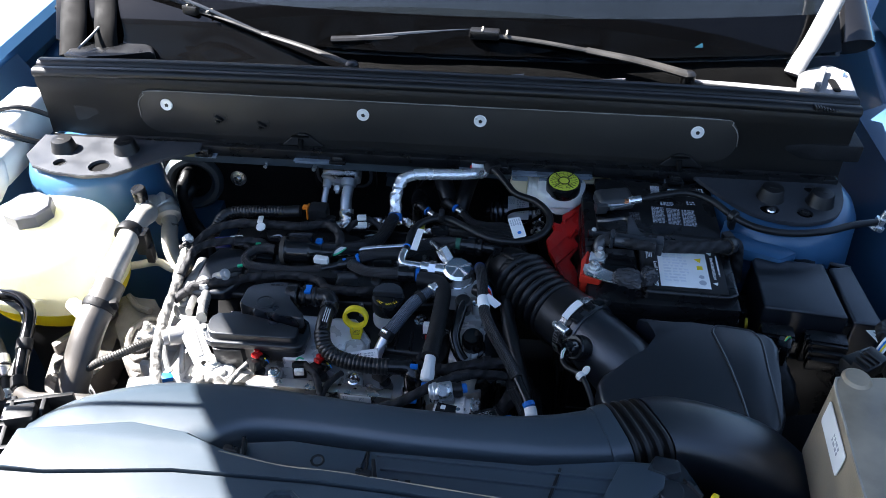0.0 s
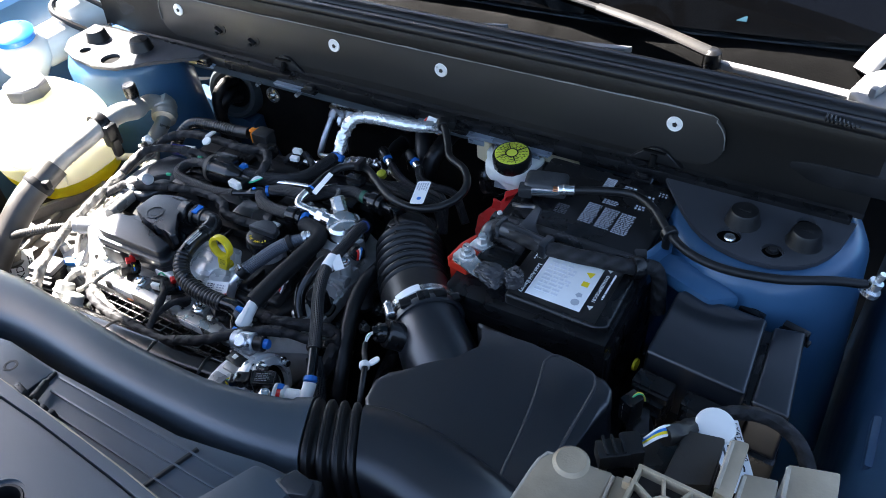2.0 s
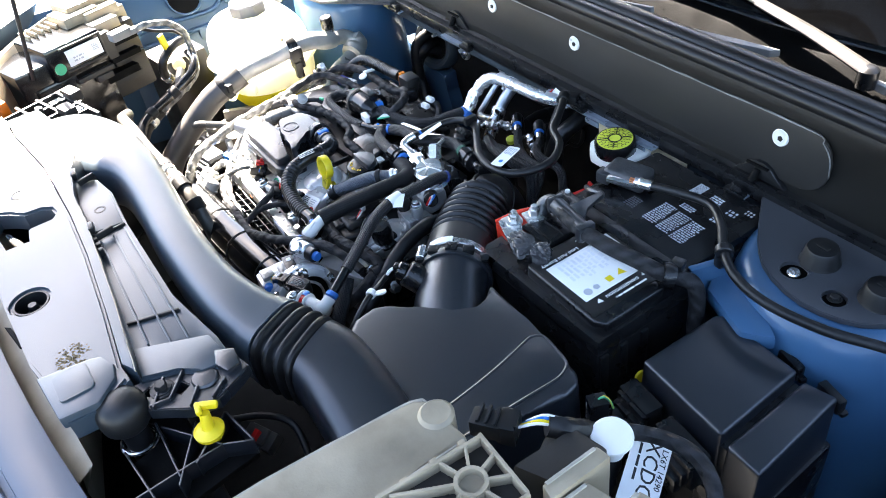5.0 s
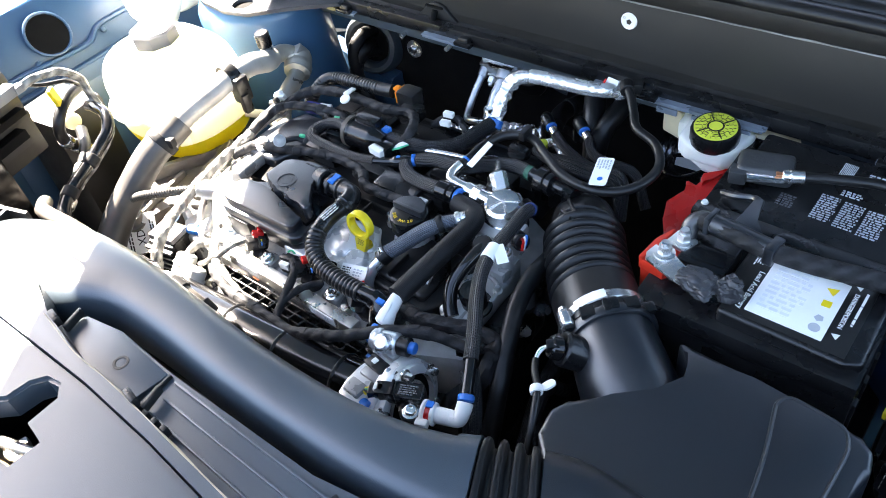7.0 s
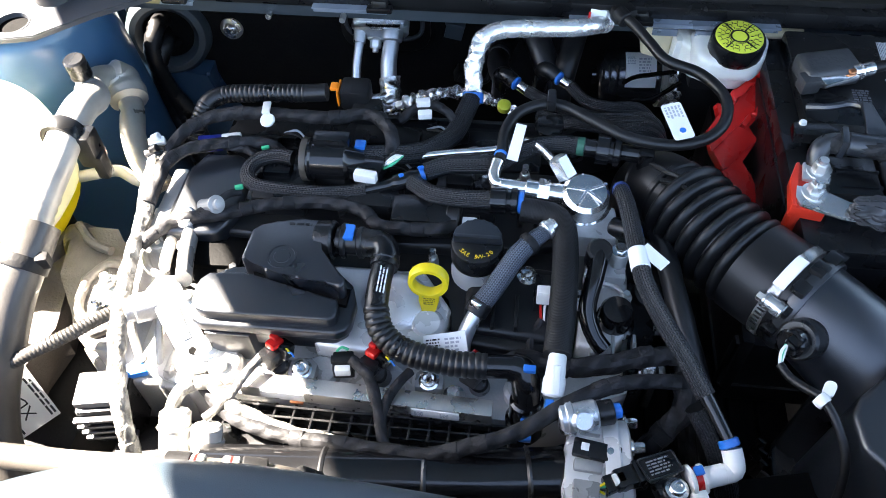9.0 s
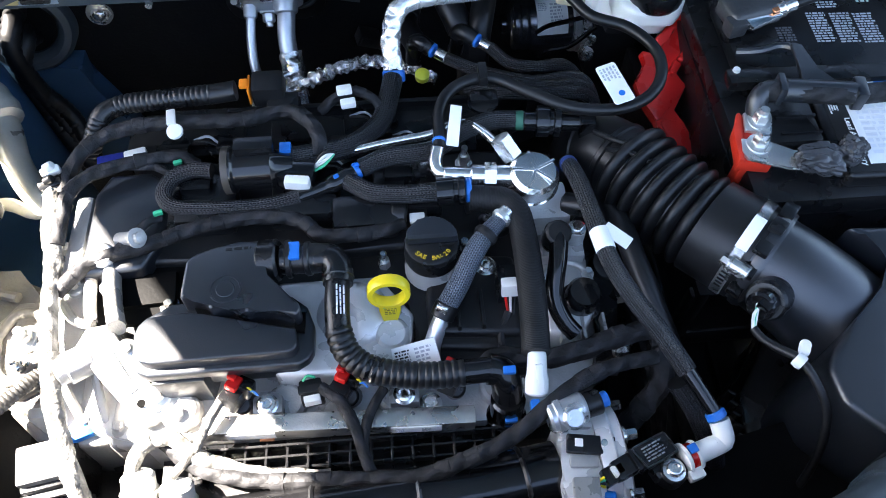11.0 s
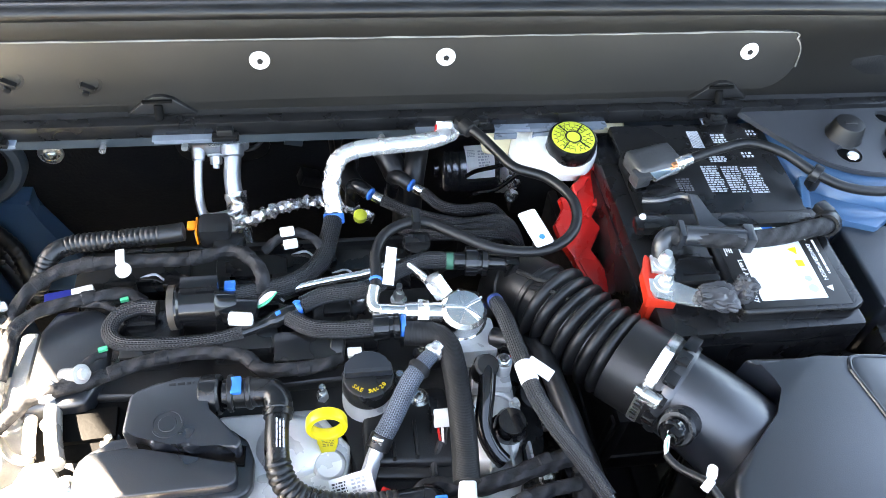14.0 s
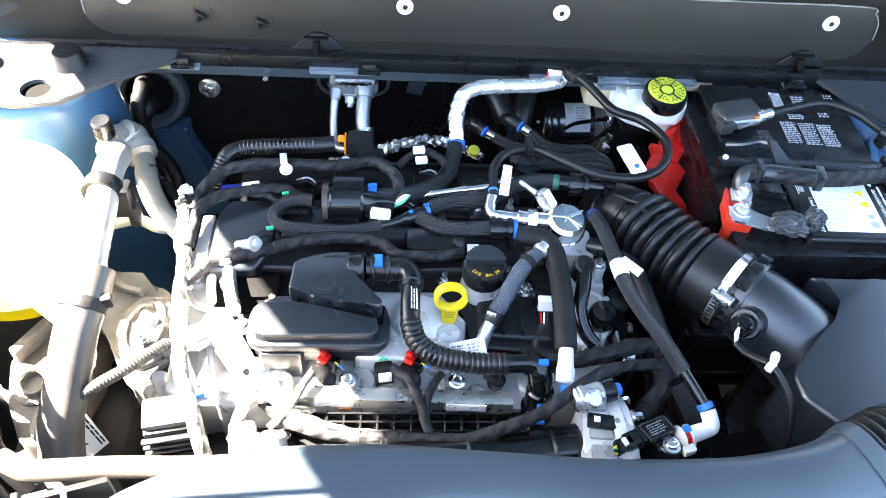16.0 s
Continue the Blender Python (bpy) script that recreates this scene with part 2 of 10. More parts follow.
FRIT = mat("black_glass_border", (0.002, 0.002, 0.0022), 0.06, var=0.05, bump=0.0, rvar=0.01, spec=0.4)
ASPHALT = mat("grey_concrete", (0.095, 0.094, 0.090), 0.85, var=0.15, scale=2, bump=0.4, bscale=120)
LENS = mat("amber_lens", (0.55, 0.12, 0.01), 0.15, var=0.1, bump=0.02)
# milky plastics: soft, light passes a little way in
for soft_mat, share in ((TANK, 0.7), (COOLANT, 0.6), (MILKY, 0.2)):
    sb = soft_mat.node_tree.nodes["Principled BSDF"]
    sb.inputs["Subsurface Weight"].default_value = share
    sb.inputs["Subsurface Radius"].default_value = (1.0, 1.0, 0.7)
    sb.inputs["Subsurface Scale"].default_value = 0.05
# thin tank walls: sunlight passes through them and leaves coloured by what is inside
for wall_mat, colour, share in ((TANK, (0.85, 0.84, 0.70, 1), 0.45), (COOLANT, (0.88, 0.80, 0.10, 1), 0.6)):
    wn_, wl_ = wall_mat.node_tree.nodes, wall_mat.node_tree.links
    thin = wn_.new("ShaderNodeBsdfTranslucent")
    thin.inputs["Color"].default_value = colour
    both = wn_.new("ShaderNodeMixShader")
    both.inputs["Fac"].default_value = share
    wl_.new(wn_["Principled BSDF"].outputs["BSDF"], both.inputs[1])
    wl_.new(thin.outputs["BSDF"], both.inputs[2])
    clear = wn_.new("ShaderNodeBsdfTransparent")
    clear.inputs["Color"].default_value = colour
    seen = wn_.new("ShaderNodeMixShader")
    seen.inputs["Fac"].default_value = share * 0.45 if wall_mat is COOLANT else 0.10
    wl_.new(both.outputs["Shader"], seen.inputs[1])
    wl_.new(clear.outputs["BSDF"], seen.inputs[2])
    wl_.new(seen.outputs["Shader"], wn_["Material Output"].inputs["Surface"])

# ---- tools for building ----
BASE = {}


def finish(me, angle=38):
    me.polygons.foreach_set("use_smooth", [True] * len(me.polygons))
    me.set_sharp_from_angle(angle=radians(angle))


def lowest(bm):
    xs = [v.co for v in bm.verts]
    lo = Vector([min(c[i] for c in xs) for i in range(3)])
    hi = Vector([max(c[i] for c in xs) for i in range(3)])
    return Vector(((lo.x + hi.x) / 2, (lo.y + hi.y) / 2, lo.z))


def link(name, bm, material, origin, angle):
    bmesh.ops.recalc_face_normals(bm, faces=bm.faces)
    bmesh.ops.translate(bm, vec=-origin, verts=bm.verts)
    me = bpy.data.meshes.new(name)
    bm.to_mesh(me)
    bm.free()
    for m in (material if isinstance(material, (list, tuple)) else [material]):
        me.materials.append(m)
    finish(me, angle)
    ob = new(name, me)
    BASE[ob.name] = origin
    return ob


def thing(name, at, label, category, group="", kind=""):
    ob = new(name)
    ob.empty_display_size = 0.05
    ob.location = at
    BASE[ob.name] = Vector(at)
    return tagged(ob, label, category, group, kind)


def solid(name, bm, material, label, category, group="", kind="", angle=38):
    """A thing that is one mesh; parts may still be put under it."""
    o = lowest(bm)
    ob = link(name, bm, material, o, angle)
    ob.location = o
    return tagged(ob, label, category, group, kind)


def part(name, bm, material, parent, label="", angle=38):
    ob = link(name, bm, material, BASE[parent.name].copy(), angle)
    ob.parent = parent
    return tagged(ob, label)


def B():
    return bmesh.new()


def edges_of(verts):
    return list({e for v in verts for e in v.link_edges})


def rot(rx=0, ry=0, rz=0):
    return Euler([radians(a) for a in (rx, ry, rz)]).to_matrix().to_4x4()


def box(bm, c, s, rx=0, ry=0, rz=0, bev=0.0, seg=2):
    m = Matrix.Translation(c) @ rot(rx, ry, rz) @ Matrix.Diagonal((*s, 1))
    vs = bmesh.ops.create_cube(bm, size=1, matrix=m)["verts"]
    if bev:
        bmesh.ops.bevel(bm, geom=edges_of(vs), offset=bev, segments=seg, affect="EDGES", profile=0.6)
    return bm


def prism(bm, pts, z0, z1, bev=0.0, seg=2, m=None, inset=0.0):
    """A plate or block with a given outline; inset draws the top in."""
    c = sum((Vector(p) for p in pts), Vector((0, 0))) / len(pts)
    m = m or Matrix.Identity(4)
    lo = [bm.verts.new(m @ Vector((p[0], p[1], z0))) for p in pts]
    hi = []
    for p in pts:
        d = Vector(p) - c
        q = c + d * max(0.0, 1 - inset / max(d.length, 1e-6))
        hi.append(bm.verts.new(m @ Vector((q.x, q.y, z1))))
    n = len(pts)
    bm.faces.new(lo[::-1])
    bm.faces.new(hi)
    for i in range(n):
        j = (i + 1) % n
        bm.faces.new((lo[i], lo[j], hi[j], hi[i]))
    if bev:
        bmesh.ops.bevel(bm, geom=edges_of(lo + hi), offset=bev, segments=seg, affect="EDGES", profile=0.6, clamp_overlap=True)
    return bm


def rounded(x0, y0, x1, y1, r, n=5):
    """The outline of a rectangle with round corners."""
    out = []
    for cx, cy, a in ((x1 - r, y0 + r, -90), (x1 - r, y1 - r, 0), (x0 + r, y1 - r, 90), (x0 + r, y0 + r, 180)):
        for i in range(n + 1):
            t = radians(a + 90 * i / n)
            out.append((cx + r * math.cos(t), cy + r * math.sin(t)))
    return out


def axes(d):
    d = Vector(d).normalized()
    u = d.orthogonal().normalized()
    return d, u, d.cross(u)


def lathe(bm, at, axis, profile, n=24, cap=True, wobble=None):
    """Turns (radius, height) pairs round an axis."""
    d, u, w = axes(axis)
    at = Vector(at)
    rings = []
    for r, h in profile:
        ring = []
        for i in range(n):
            t = 2 * math.pi * i / n
            k = r * (wobble(t, h) if wobble else 1)
            ring.append(bm.verts.new(at + d * h + (u * math.cos(t) + w * math.sin(t)) * k))
        rings.append(ring)
    for a, b in zip(rings, rings[1:]):
        for i in range(n):
            j = (i + 1) % n
            bm.faces.new((a[i], a[j], b[j], b[i]))
    if cap:
        bm.faces.new(rings[0][::-1])
        bm.faces.new(rings[-1])
    return bm


def cyl(bm, p0, p1, r, r1=None, n=18, bev=0.0):
    p0, p1 = Vector(p0), Vector(p1)
    h = (p1 - p0).length
    r1 = r if r1 is None else r1
    b = min(bev, h / 3, r / 2, r1 / 2)
    prof = [(r - b, 0), (r, b), (r1, h - b), (r1 - b, h)] if b else [(r, 0), (r1, h)]
    return lathe(bm, p0, p1 - p0, prof, n)


def ring(bm, at, axis, big, small, n=28, m=8, flat=1.0):
    d, u, w = axes(axis)
    at = Vector(at)
    rows = []
    for i in range(n):
        t = 2 * math.pi * i / n
        e = u * math.cos(t) + w * math.sin(t)
        rows.append([bm.verts.new(at + e * (big + small * math.cos(q)) + d * small * flat * math.sin(q)) for q in (2 * math.pi * j / m for j in range(m))])
    for i in range(n):
        a, b = rows[i], rows[(i + 1) % n]
        for j in range(m):
            l = (j + 1) % m
            bm.faces.new((a[j], b[j], b[l], a[l]))
    return bm


def hexbolt(bm, at, axis, r=0.006, h=0.006, flange=1.5):
    d, u, w = axes(axis)
    lathe(bm, at, d, [(r * flange, 0), (r * flange, h * 0.25), (r * 1.15, h * 0.32)], 18)
    lathe(bm, Vector(at) + d * h * 0.3, d, [(r, 0), (r, h * 0.8), (r * 0.85, h)], 6)
    return bm


def smooth_line(pts, step):
    """Points at even steps along a smooth curve through the given ones."""
    p = [Vector(q) for q in pts]
    if len(p) == 2:
        fine = [p[0].lerp(p[1], i / 20) for i in range(21)]
    else:
        p = [2 * p[0] - p[1]] + p + [2 * p[-1] - p[-2]]
        fine = []
        for a, b, c, d in zip(p, p[1:], p[2:], p[3:]):
            for i in range(16):
                t = i / 16
                fine.append(0.5 * (2 * b + (c - a) * t + (2 * a - 5 * b + 4 * c - d) * t * t + (3 * b - a - 3 * c + d) * t ** 3))
        fine.append(p[-2])
    total = sum((b - a).length for a, b in zip(fine, fine[1:]))
    n = max(2, round(total / step))
    out, acc, i = [fine[0]], 0.0, 0
    for k in range(1, n):
        goal = total * k / n
        while i < len(fine) - 2 and acc + (fine[i + 1] - fine[i]).length < goal:
            acc += (fine[i + 1] - fine[i]).length
            i += 1
        seg = fine[i + 1] - fine[i]
        out.append(fine[i] + seg * min(1.0, (goal - acc) / max(seg.length, 1e-9)))
    out.append(fine[-1])
    return out, total


def tube(bm, pts, r, n=12, step=0.006, shape=None, squash=1.0, caps=True):
    """A hose along a smooth line. shape(s, angle): the factor on its radius at s metres."""
    line, total = smooth_line(pts, step)
    uvl = bm.loops.layers.uv.get("UVMap") or bm.loops.layers.uv.new("UVMap")
    t0 = (line[1] - line[0]).normalized()
    u = Vector((0, 0, 1)).cross(t0)
    u = u.normalized() if u.length > 0.1 else t0.orthogonal().normalized()
    rings, last, s = [], t0, 0.0
    for i, c in enumerate(line):
        a, b = line[max(0, i - 1)], line[min(len(line) - 1, i + 1)]
        t = (b - a).normalized()
        u = last.rotation_difference(t) @ u
        last = t
        w = t.cross(u)
        s = total * i / (len(line) - 1)
        ringv = []
        for j in range(n):
            q = 2 * math.pi * j / n
            k = r * (shape(s, q) if shape else 1)
            ringv.append(bm.verts.new(c + u * math.cos(q) * k + w * math.sin(q) * k * squash))
        rings.append((ringv, s))
    for (a, sa), (b, sb) in zip(rings, rings[1:]):
        for j in range(n):
            l = (j + 1) % n
            f = bm.faces.new((a[j], a[l], b[l], b[j]))
            g0, g1 = 2 * math.pi * r * j / n, 2 * math.pi * r * (j + 1) / n
            for loop, uvw in zip(f.loops, ((sa, g0), (sa, g1), (sb, g1), (sb, g0))):
                loop[uvl].uv = uvw
    if caps:
        bm.faces.new(rings[0][0][::-1])
        bm.faces.new(rings[-1][0])
    return bm


def corrugated(pitch, depth):
    return lambda s, q: 1 + depth * (1 if math.sin(2 * math.pi * s / pitch) > 0 else -1) * min(1, 1.6 * abs(math.sin(2 * math.pi * s / pitch)))


def ribbed(pitch, depth):
    return lambda s, q: 1 + depth * math.sin(2 * math.pi * s / pitch)


def beaded(pitch, depth):
    """Rounded rings with narrow gaps between them."""
    return lambda s, q: 1 + depth * (abs(math.sin(math.pi * s / pitch)) ** 0.55 - 0.6)


def lumpy(amount, seed=0.0, pitch=0.02):
    return lambda s, q: 1 + amount * noise.noise((s / pitch + seed, math.cos(q) * 1.3, math.sin(q) * 1.3))


def hose(name, pts, r, material, label, category="hose", n=12, step=0.006, shape=None, squash=1.0, group=""):
    return solid(name, tube(B(), pts, r, n, step, shape, squash), material, label, category, group)


def along(pts, f):
    """The place and direction a share f of the way along a line."""
    line, total = smooth_line(pts, 0.004)
    i = min(len(line) - 2, max(0, round(f * (len(line) - 1))))
    return line[i], (line[i + 1] - line[i]).normalized()


def sleeve(name, pts, f, length, r, material, parent, label=""):
    c, d = along(pts, f)
    return part(name, cyl(B(), c - d * length / 2, c + d * length / 2, r, n=16, bev=0.001), material, parent, label)


def words(name, body, size, m, material, parent, deep=0.0002):
    """Raised lettering in the plane z = 0 of the pose m."""
    cu = bpy.data.curves.new(name, "FONT")
    cu.body, cu.size, cu.align_x, cu.align_y, cu.extrude, cu.resolution_u = body, size, "CENTER", "CENTER", deep, 2
    tmp = new(name + "_outline", cu)
    bpy.context.view_layer.update()
    me = bpy.data.meshes.new_from_object(tmp.evaluated_get(bpy.context.evaluated_depsgraph_get()))
    bpy.data.objects.remove(tmp)
    me.transform(Matrix.Translation(-BASE[parent.name]) @ m)
    me.materials.clear()
    me.materials.append(material)
    me.name = name
    ob = new(name, me)
    ob.parent = parent
    BASE[ob.name] = BASE[parent.name].copy()
    return ob


def bars(bm, m, x0, y0, x1, y1, rows, seed=1, high=0.0004, ragged=0.25, fill=0.55):
    """Lines of unreadable print as thin bars in the plane of m."""
    rnd = random.Random(seed)
    pitch = (y1 - y0) / rows
    for i in range(rows):
        yc = y1 - (i + 0.5) * pitch
        xe = x1 - (x1 - x0) * ragged * rnd.random()
        x = x0
        while x < xe:
            w = min((x1 - x0) * rnd.uniform(0.08, 0.3), xe - x)
            vs = bmesh.ops.create_cube(bm, size=1, matrix=m @ Matrix.Translation((x + w / 2, yc, 0)) @ Matrix.Diagonal((w, pitch * fill, high, 1)))
            x += w + pitch * 0.4
    return bm


def plane_pose(at, xdir, normal):
    """A pose whose z is the normal and whose x runs along xdir."""
    z = Vector(normal).normalized()
    x = Vector(xdir)
    x = (x - z * x.dot(z)).normalized()
    y = z.cross(x)
    m = Matrix((x, y, z)).transposed().to_4x4()
    m.translation = at
    return m

def pierced(bm, outline, holes, z0, z1, bev=0.003):
    """A plate with openings that go through it."""
    edges, lower = [], []
    for loop in [outline] + holes:
        vs = [bm.verts.new((x, y, z1)) for x, y in loop]
        edges += [bm.edges.new((a, b)) for a, b in zip(vs, vs[1:] + vs[:1])]
    bmesh.ops.triangle_fill(bm, use_beauty=True, use_dissolve=False, edges=edges, normal=(0, 0, 1))
    rims = [e for e in bm.edges if e.is_boundary]
    res = bmesh.ops.extrude_face_region(bm, geom=bm.faces[:])
    down = [g for g in res["geom"] if isinstance(g, bmesh.types.BMVert)]
    bmesh.ops.translate(bm, verts=down, vec=(0, 0, z0 - z1))
    rims = [e for e in bm.edges if e.verts[0].co.z > z1 - 1e-5 and e.verts[1].co.z > z1 - 1e-5 and e.calc_face_angle(0) > 1.0]
    bmesh.ops.bevel(bm, geom=rims, offset=bev, segments=2, affect="EDGES", clamp_overlap=True)
    return bm


def disc_line(cx, cy, r, n=20):
    return [(cx + r * math.cos(2 * math.pi * i / n), cy + r * math.sin(2 * math.pi * i / n)) for i in range(n)]


# ---- ground and car body ----
bm = B()
bmesh.ops.create_grid(bm, x_segments=8, y_segments=8, size=600)
solid("ground", bm, ASPHALT, "grey concrete parking ground under the car", "ground", kind="structure")

car = thing("car_body", (-0.135, 0.9, 0.4), "slate blue car with its bonnet open over the engine bay", "car")


def dash_wall():
    bm = B()
    box(bm, (-0.10, 1.262, 0.68), (1.16, 0.05, 0.56), bev=0.006)
    part("firewall", bm, FELT, car, "black felted firewall insulation")
    bm = B()
    box(bm, (-0.10, 1.16, 0.930), (1.0, 0.08, 0.024), bev=0.006)
    box(bm, (-0.10, 1.112, 0.929), (1.0, 0.012, 0.030), bev=0.003)
    beam = part("cowl_crossmember", bm, SLATE, car, "slate grey painted cross member")
    for x in (-0.42, -0.335, -0.12, 0.05):
        part("stud", cyl(B(), (x, 1.106, 0.918), (x, 1.096, 0.918), 0.0035, n=10), ZINC, beam)
    bm = B()
    box(bm, (-0.1, 1.24, 0.99), (1.3, 0.24, 0.03), bev=0.004)
    part("plenum_tray", bm, DARK, car)
    # unseen sheet added under the bay to stop light leaking in
    bm = B()
    box(bm, (-0.135, 0.82, 0.34), (1.5, 1.1, 0.02), bev=0.004)
    part("light_stop_floor", bm, MATTE, car, "unseen black sheet that keeps light out of the bay")
    # grommet: a wide slate collar with a dark loom in it, and a sloping gusset below
    at, ax = Vector((-0.618, 1.222, 0.790)), Vector((0.25, -1, 0.25)).normalized()
    part("grommet_ring", lathe(B(), at, ax, [(0.034, 0.004), (0.036, 0.012), (0.042, 0.017), (0.050, 0.016), (0.056, 0.008), (0.058, -0.010), (0.034, -0.010)], 44, cap=False), SLATE, car, "slate grey collar round a wide opening")
    part("grommet_core", cyl(B(), at - ax * 0.012, at - ax * 0.002, 0.0345, n=30), DEEP, car)
    bm = B()
    prism(bm, [(-0.72, 0.55), (-0.520, 0.55), (-0.540, 0.640), (-0.572, 0.700), (-0.566, 0.742), (-0.612, 0.735), (-0.66, 0.76), (-0.72, 0.78)], 0, 0.03, 0.006, m=plane_pose((0, 1.232, 0), (1, 0, 0), (0, -1, 0)))
    part("floor_gusset", bm, BLUEIN, car, "slate blue gusset plate below the collar")
    for k, dz in enumerate((0.0, 0.022, -0.016)):
        p = [at - ax * 0.01 + Vector((0.008 * k - 0.01, 0, dz)), at + ax * 0.03 + Vector((-0.006 * k, 0, dz)), at + ax * 0.045 + Vector((-0.014, -0.01, dz - 0.035)), at + Vector((0.004 + 0.012 * k, -0.062, -0.10)), at + Vector((0.05, -0.11, -0.15))]
        part("bulkhead_loom", tube(B(), p, 0.0115, 10, 0.004, corrugated(0.007, 0.06)), RUBBER, car)
    bm = B()
    lathe(bm, (-0.532, 1.237, 0.793), (0, -1, 0.1), [(0.016, 0), (0.0155, 0.004), (0.010, 0.006), (0.009, 0.004), (0.006, 0.009), (0.004, 0.010)], 24)
    part("washer_nut", bm, ZINC, car, "bright washer nut")


def tower(cx, cy, top, side):
    bm = B()
    k = 1.0 if side > 0 else 0.86
    lathe(bm, (cx, cy, 0.55), (0, 0, 1), [(0.150 * k, 0), (0.137 * k, 0.20), (0.125 * k, 0.33), (0.121 * k, top - 0.55 - 0.025), (0.112 * k, top - 0.55 - 0.007), (0.098 * k, top - 0.55)], 48)
    t = part("strut_tower", bm, BLUE, car, "slate blue painted strut tower")
    return t


def plate(pts, z, thick, name, holes, cones, parent):
    pl = part(name, pierced(B(), pts, [disc_line(x, y, r) for x, y, r in holes], z, z + thick, 0.001), COVER, parent, "black plastic strut tower cover")
    for x, y, r in holes:
        part("hole_rim", lathe(B(), (x, y, z + thick - 0.0005), (0, 0, 1), [(r * 1.12, 0), (r * 1.10, 0.0010), (r, 0.0010), (r * 0.98, -0.004)], 24, cap=False), COVER, pl)
        # near-black disc paints the shade inside the hole
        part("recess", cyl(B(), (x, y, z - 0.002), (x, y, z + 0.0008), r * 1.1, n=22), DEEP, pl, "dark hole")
    for x, y in cones:
        bm = B()
        lathe(bm, (x, y, z + thick - 0.001), (0, 0, 1), [(0.0215, 0), (0.0195, 0.004), (0.0170, 0.017), (0.0155, 0.0195), (0.0125, 0.0200), (0.004, 0.0200)], 30)
        c = part("bump_stop", bm, RUBBER, pl, "black rubber cone")
        bm = B()
        box(bm, (x, y, z + thick + 0.0190), (0.0135, 0.0052, 0.0012), rz=-6, bev=0.0004)
        part("slot", bm, INK, c)
    return pl


def towers():
    t = tower(-0.716, 1.078, 0.952, -1)
    plate([(-0.775, 1.0), (-0.735, 0.985), (-0.677, 0.978), (-0.633, 0.988), (-0.585, 1.03), (-0.52, 1.075), (-0.52, 1.094), (-0.80, 1.094), (-0.80, 1.03)],
          0.955, 0.006, "tower_cover", [(-0.664, 1.008, 0.017), (-0.733, 1.012, 0.010)], [(-0.745, 1.053), (-0.639, 1.058)], t)
    t = tower(0.425, 1.075, 0.946, 1)
    plate([(0.288, 1.094), (0.318, 1.050), (0.335, 1.027), (0.349, 1.011), (0.366, 0.996), (0.385, 0.986), (0.405, 0.980), (0.426, 0.977), (0.447, 0.979), (0.466, 0.985), (0.482, 0.994), (0.495, 1.007), (0.505, 1.024), (0.513, 1.045), (0.518, 1.068), (0.522, 1.094)],
          0.948, 0.006, "tower_cover", [(0.394, 1.010, 0.014), (0.445, 1.004, 0.012), (0.470, 1.070, 0.011)], [(0.402, 1.041), (0.474, 1.034)], t)
    # weld nuts and the bracket beside the tower
    bm = B()
    lathe(bm, (0.396, 1.006, 0.9545), (0, 0, 1), [(0.007, 0), (0.006, 0.002), (0.003, 0.002)], 16)
    part("bright_insert", bm, STEEL, t)
    hexbolt(bm := B(), (0.445, 1.004, 0.9545), (0, 0, 1), 0.005, 0.003)
    part("bolt", bm, DARK, t)
    bm = B()
    prism(bm, [(0.318, 0.985), (0.335, 0.950), (0.40, 0.925), (0.43, 0.945), (0.37, 0.985)], 0.905, 0.925, 0.006)
    box(bm, (0.324, 0.965, 0.92), (0.010, 0.05, 0.05), rz=-20, bev=0.003)
    part("tower_bracket", bm, BLUE, t, "folded slate blue bracket")


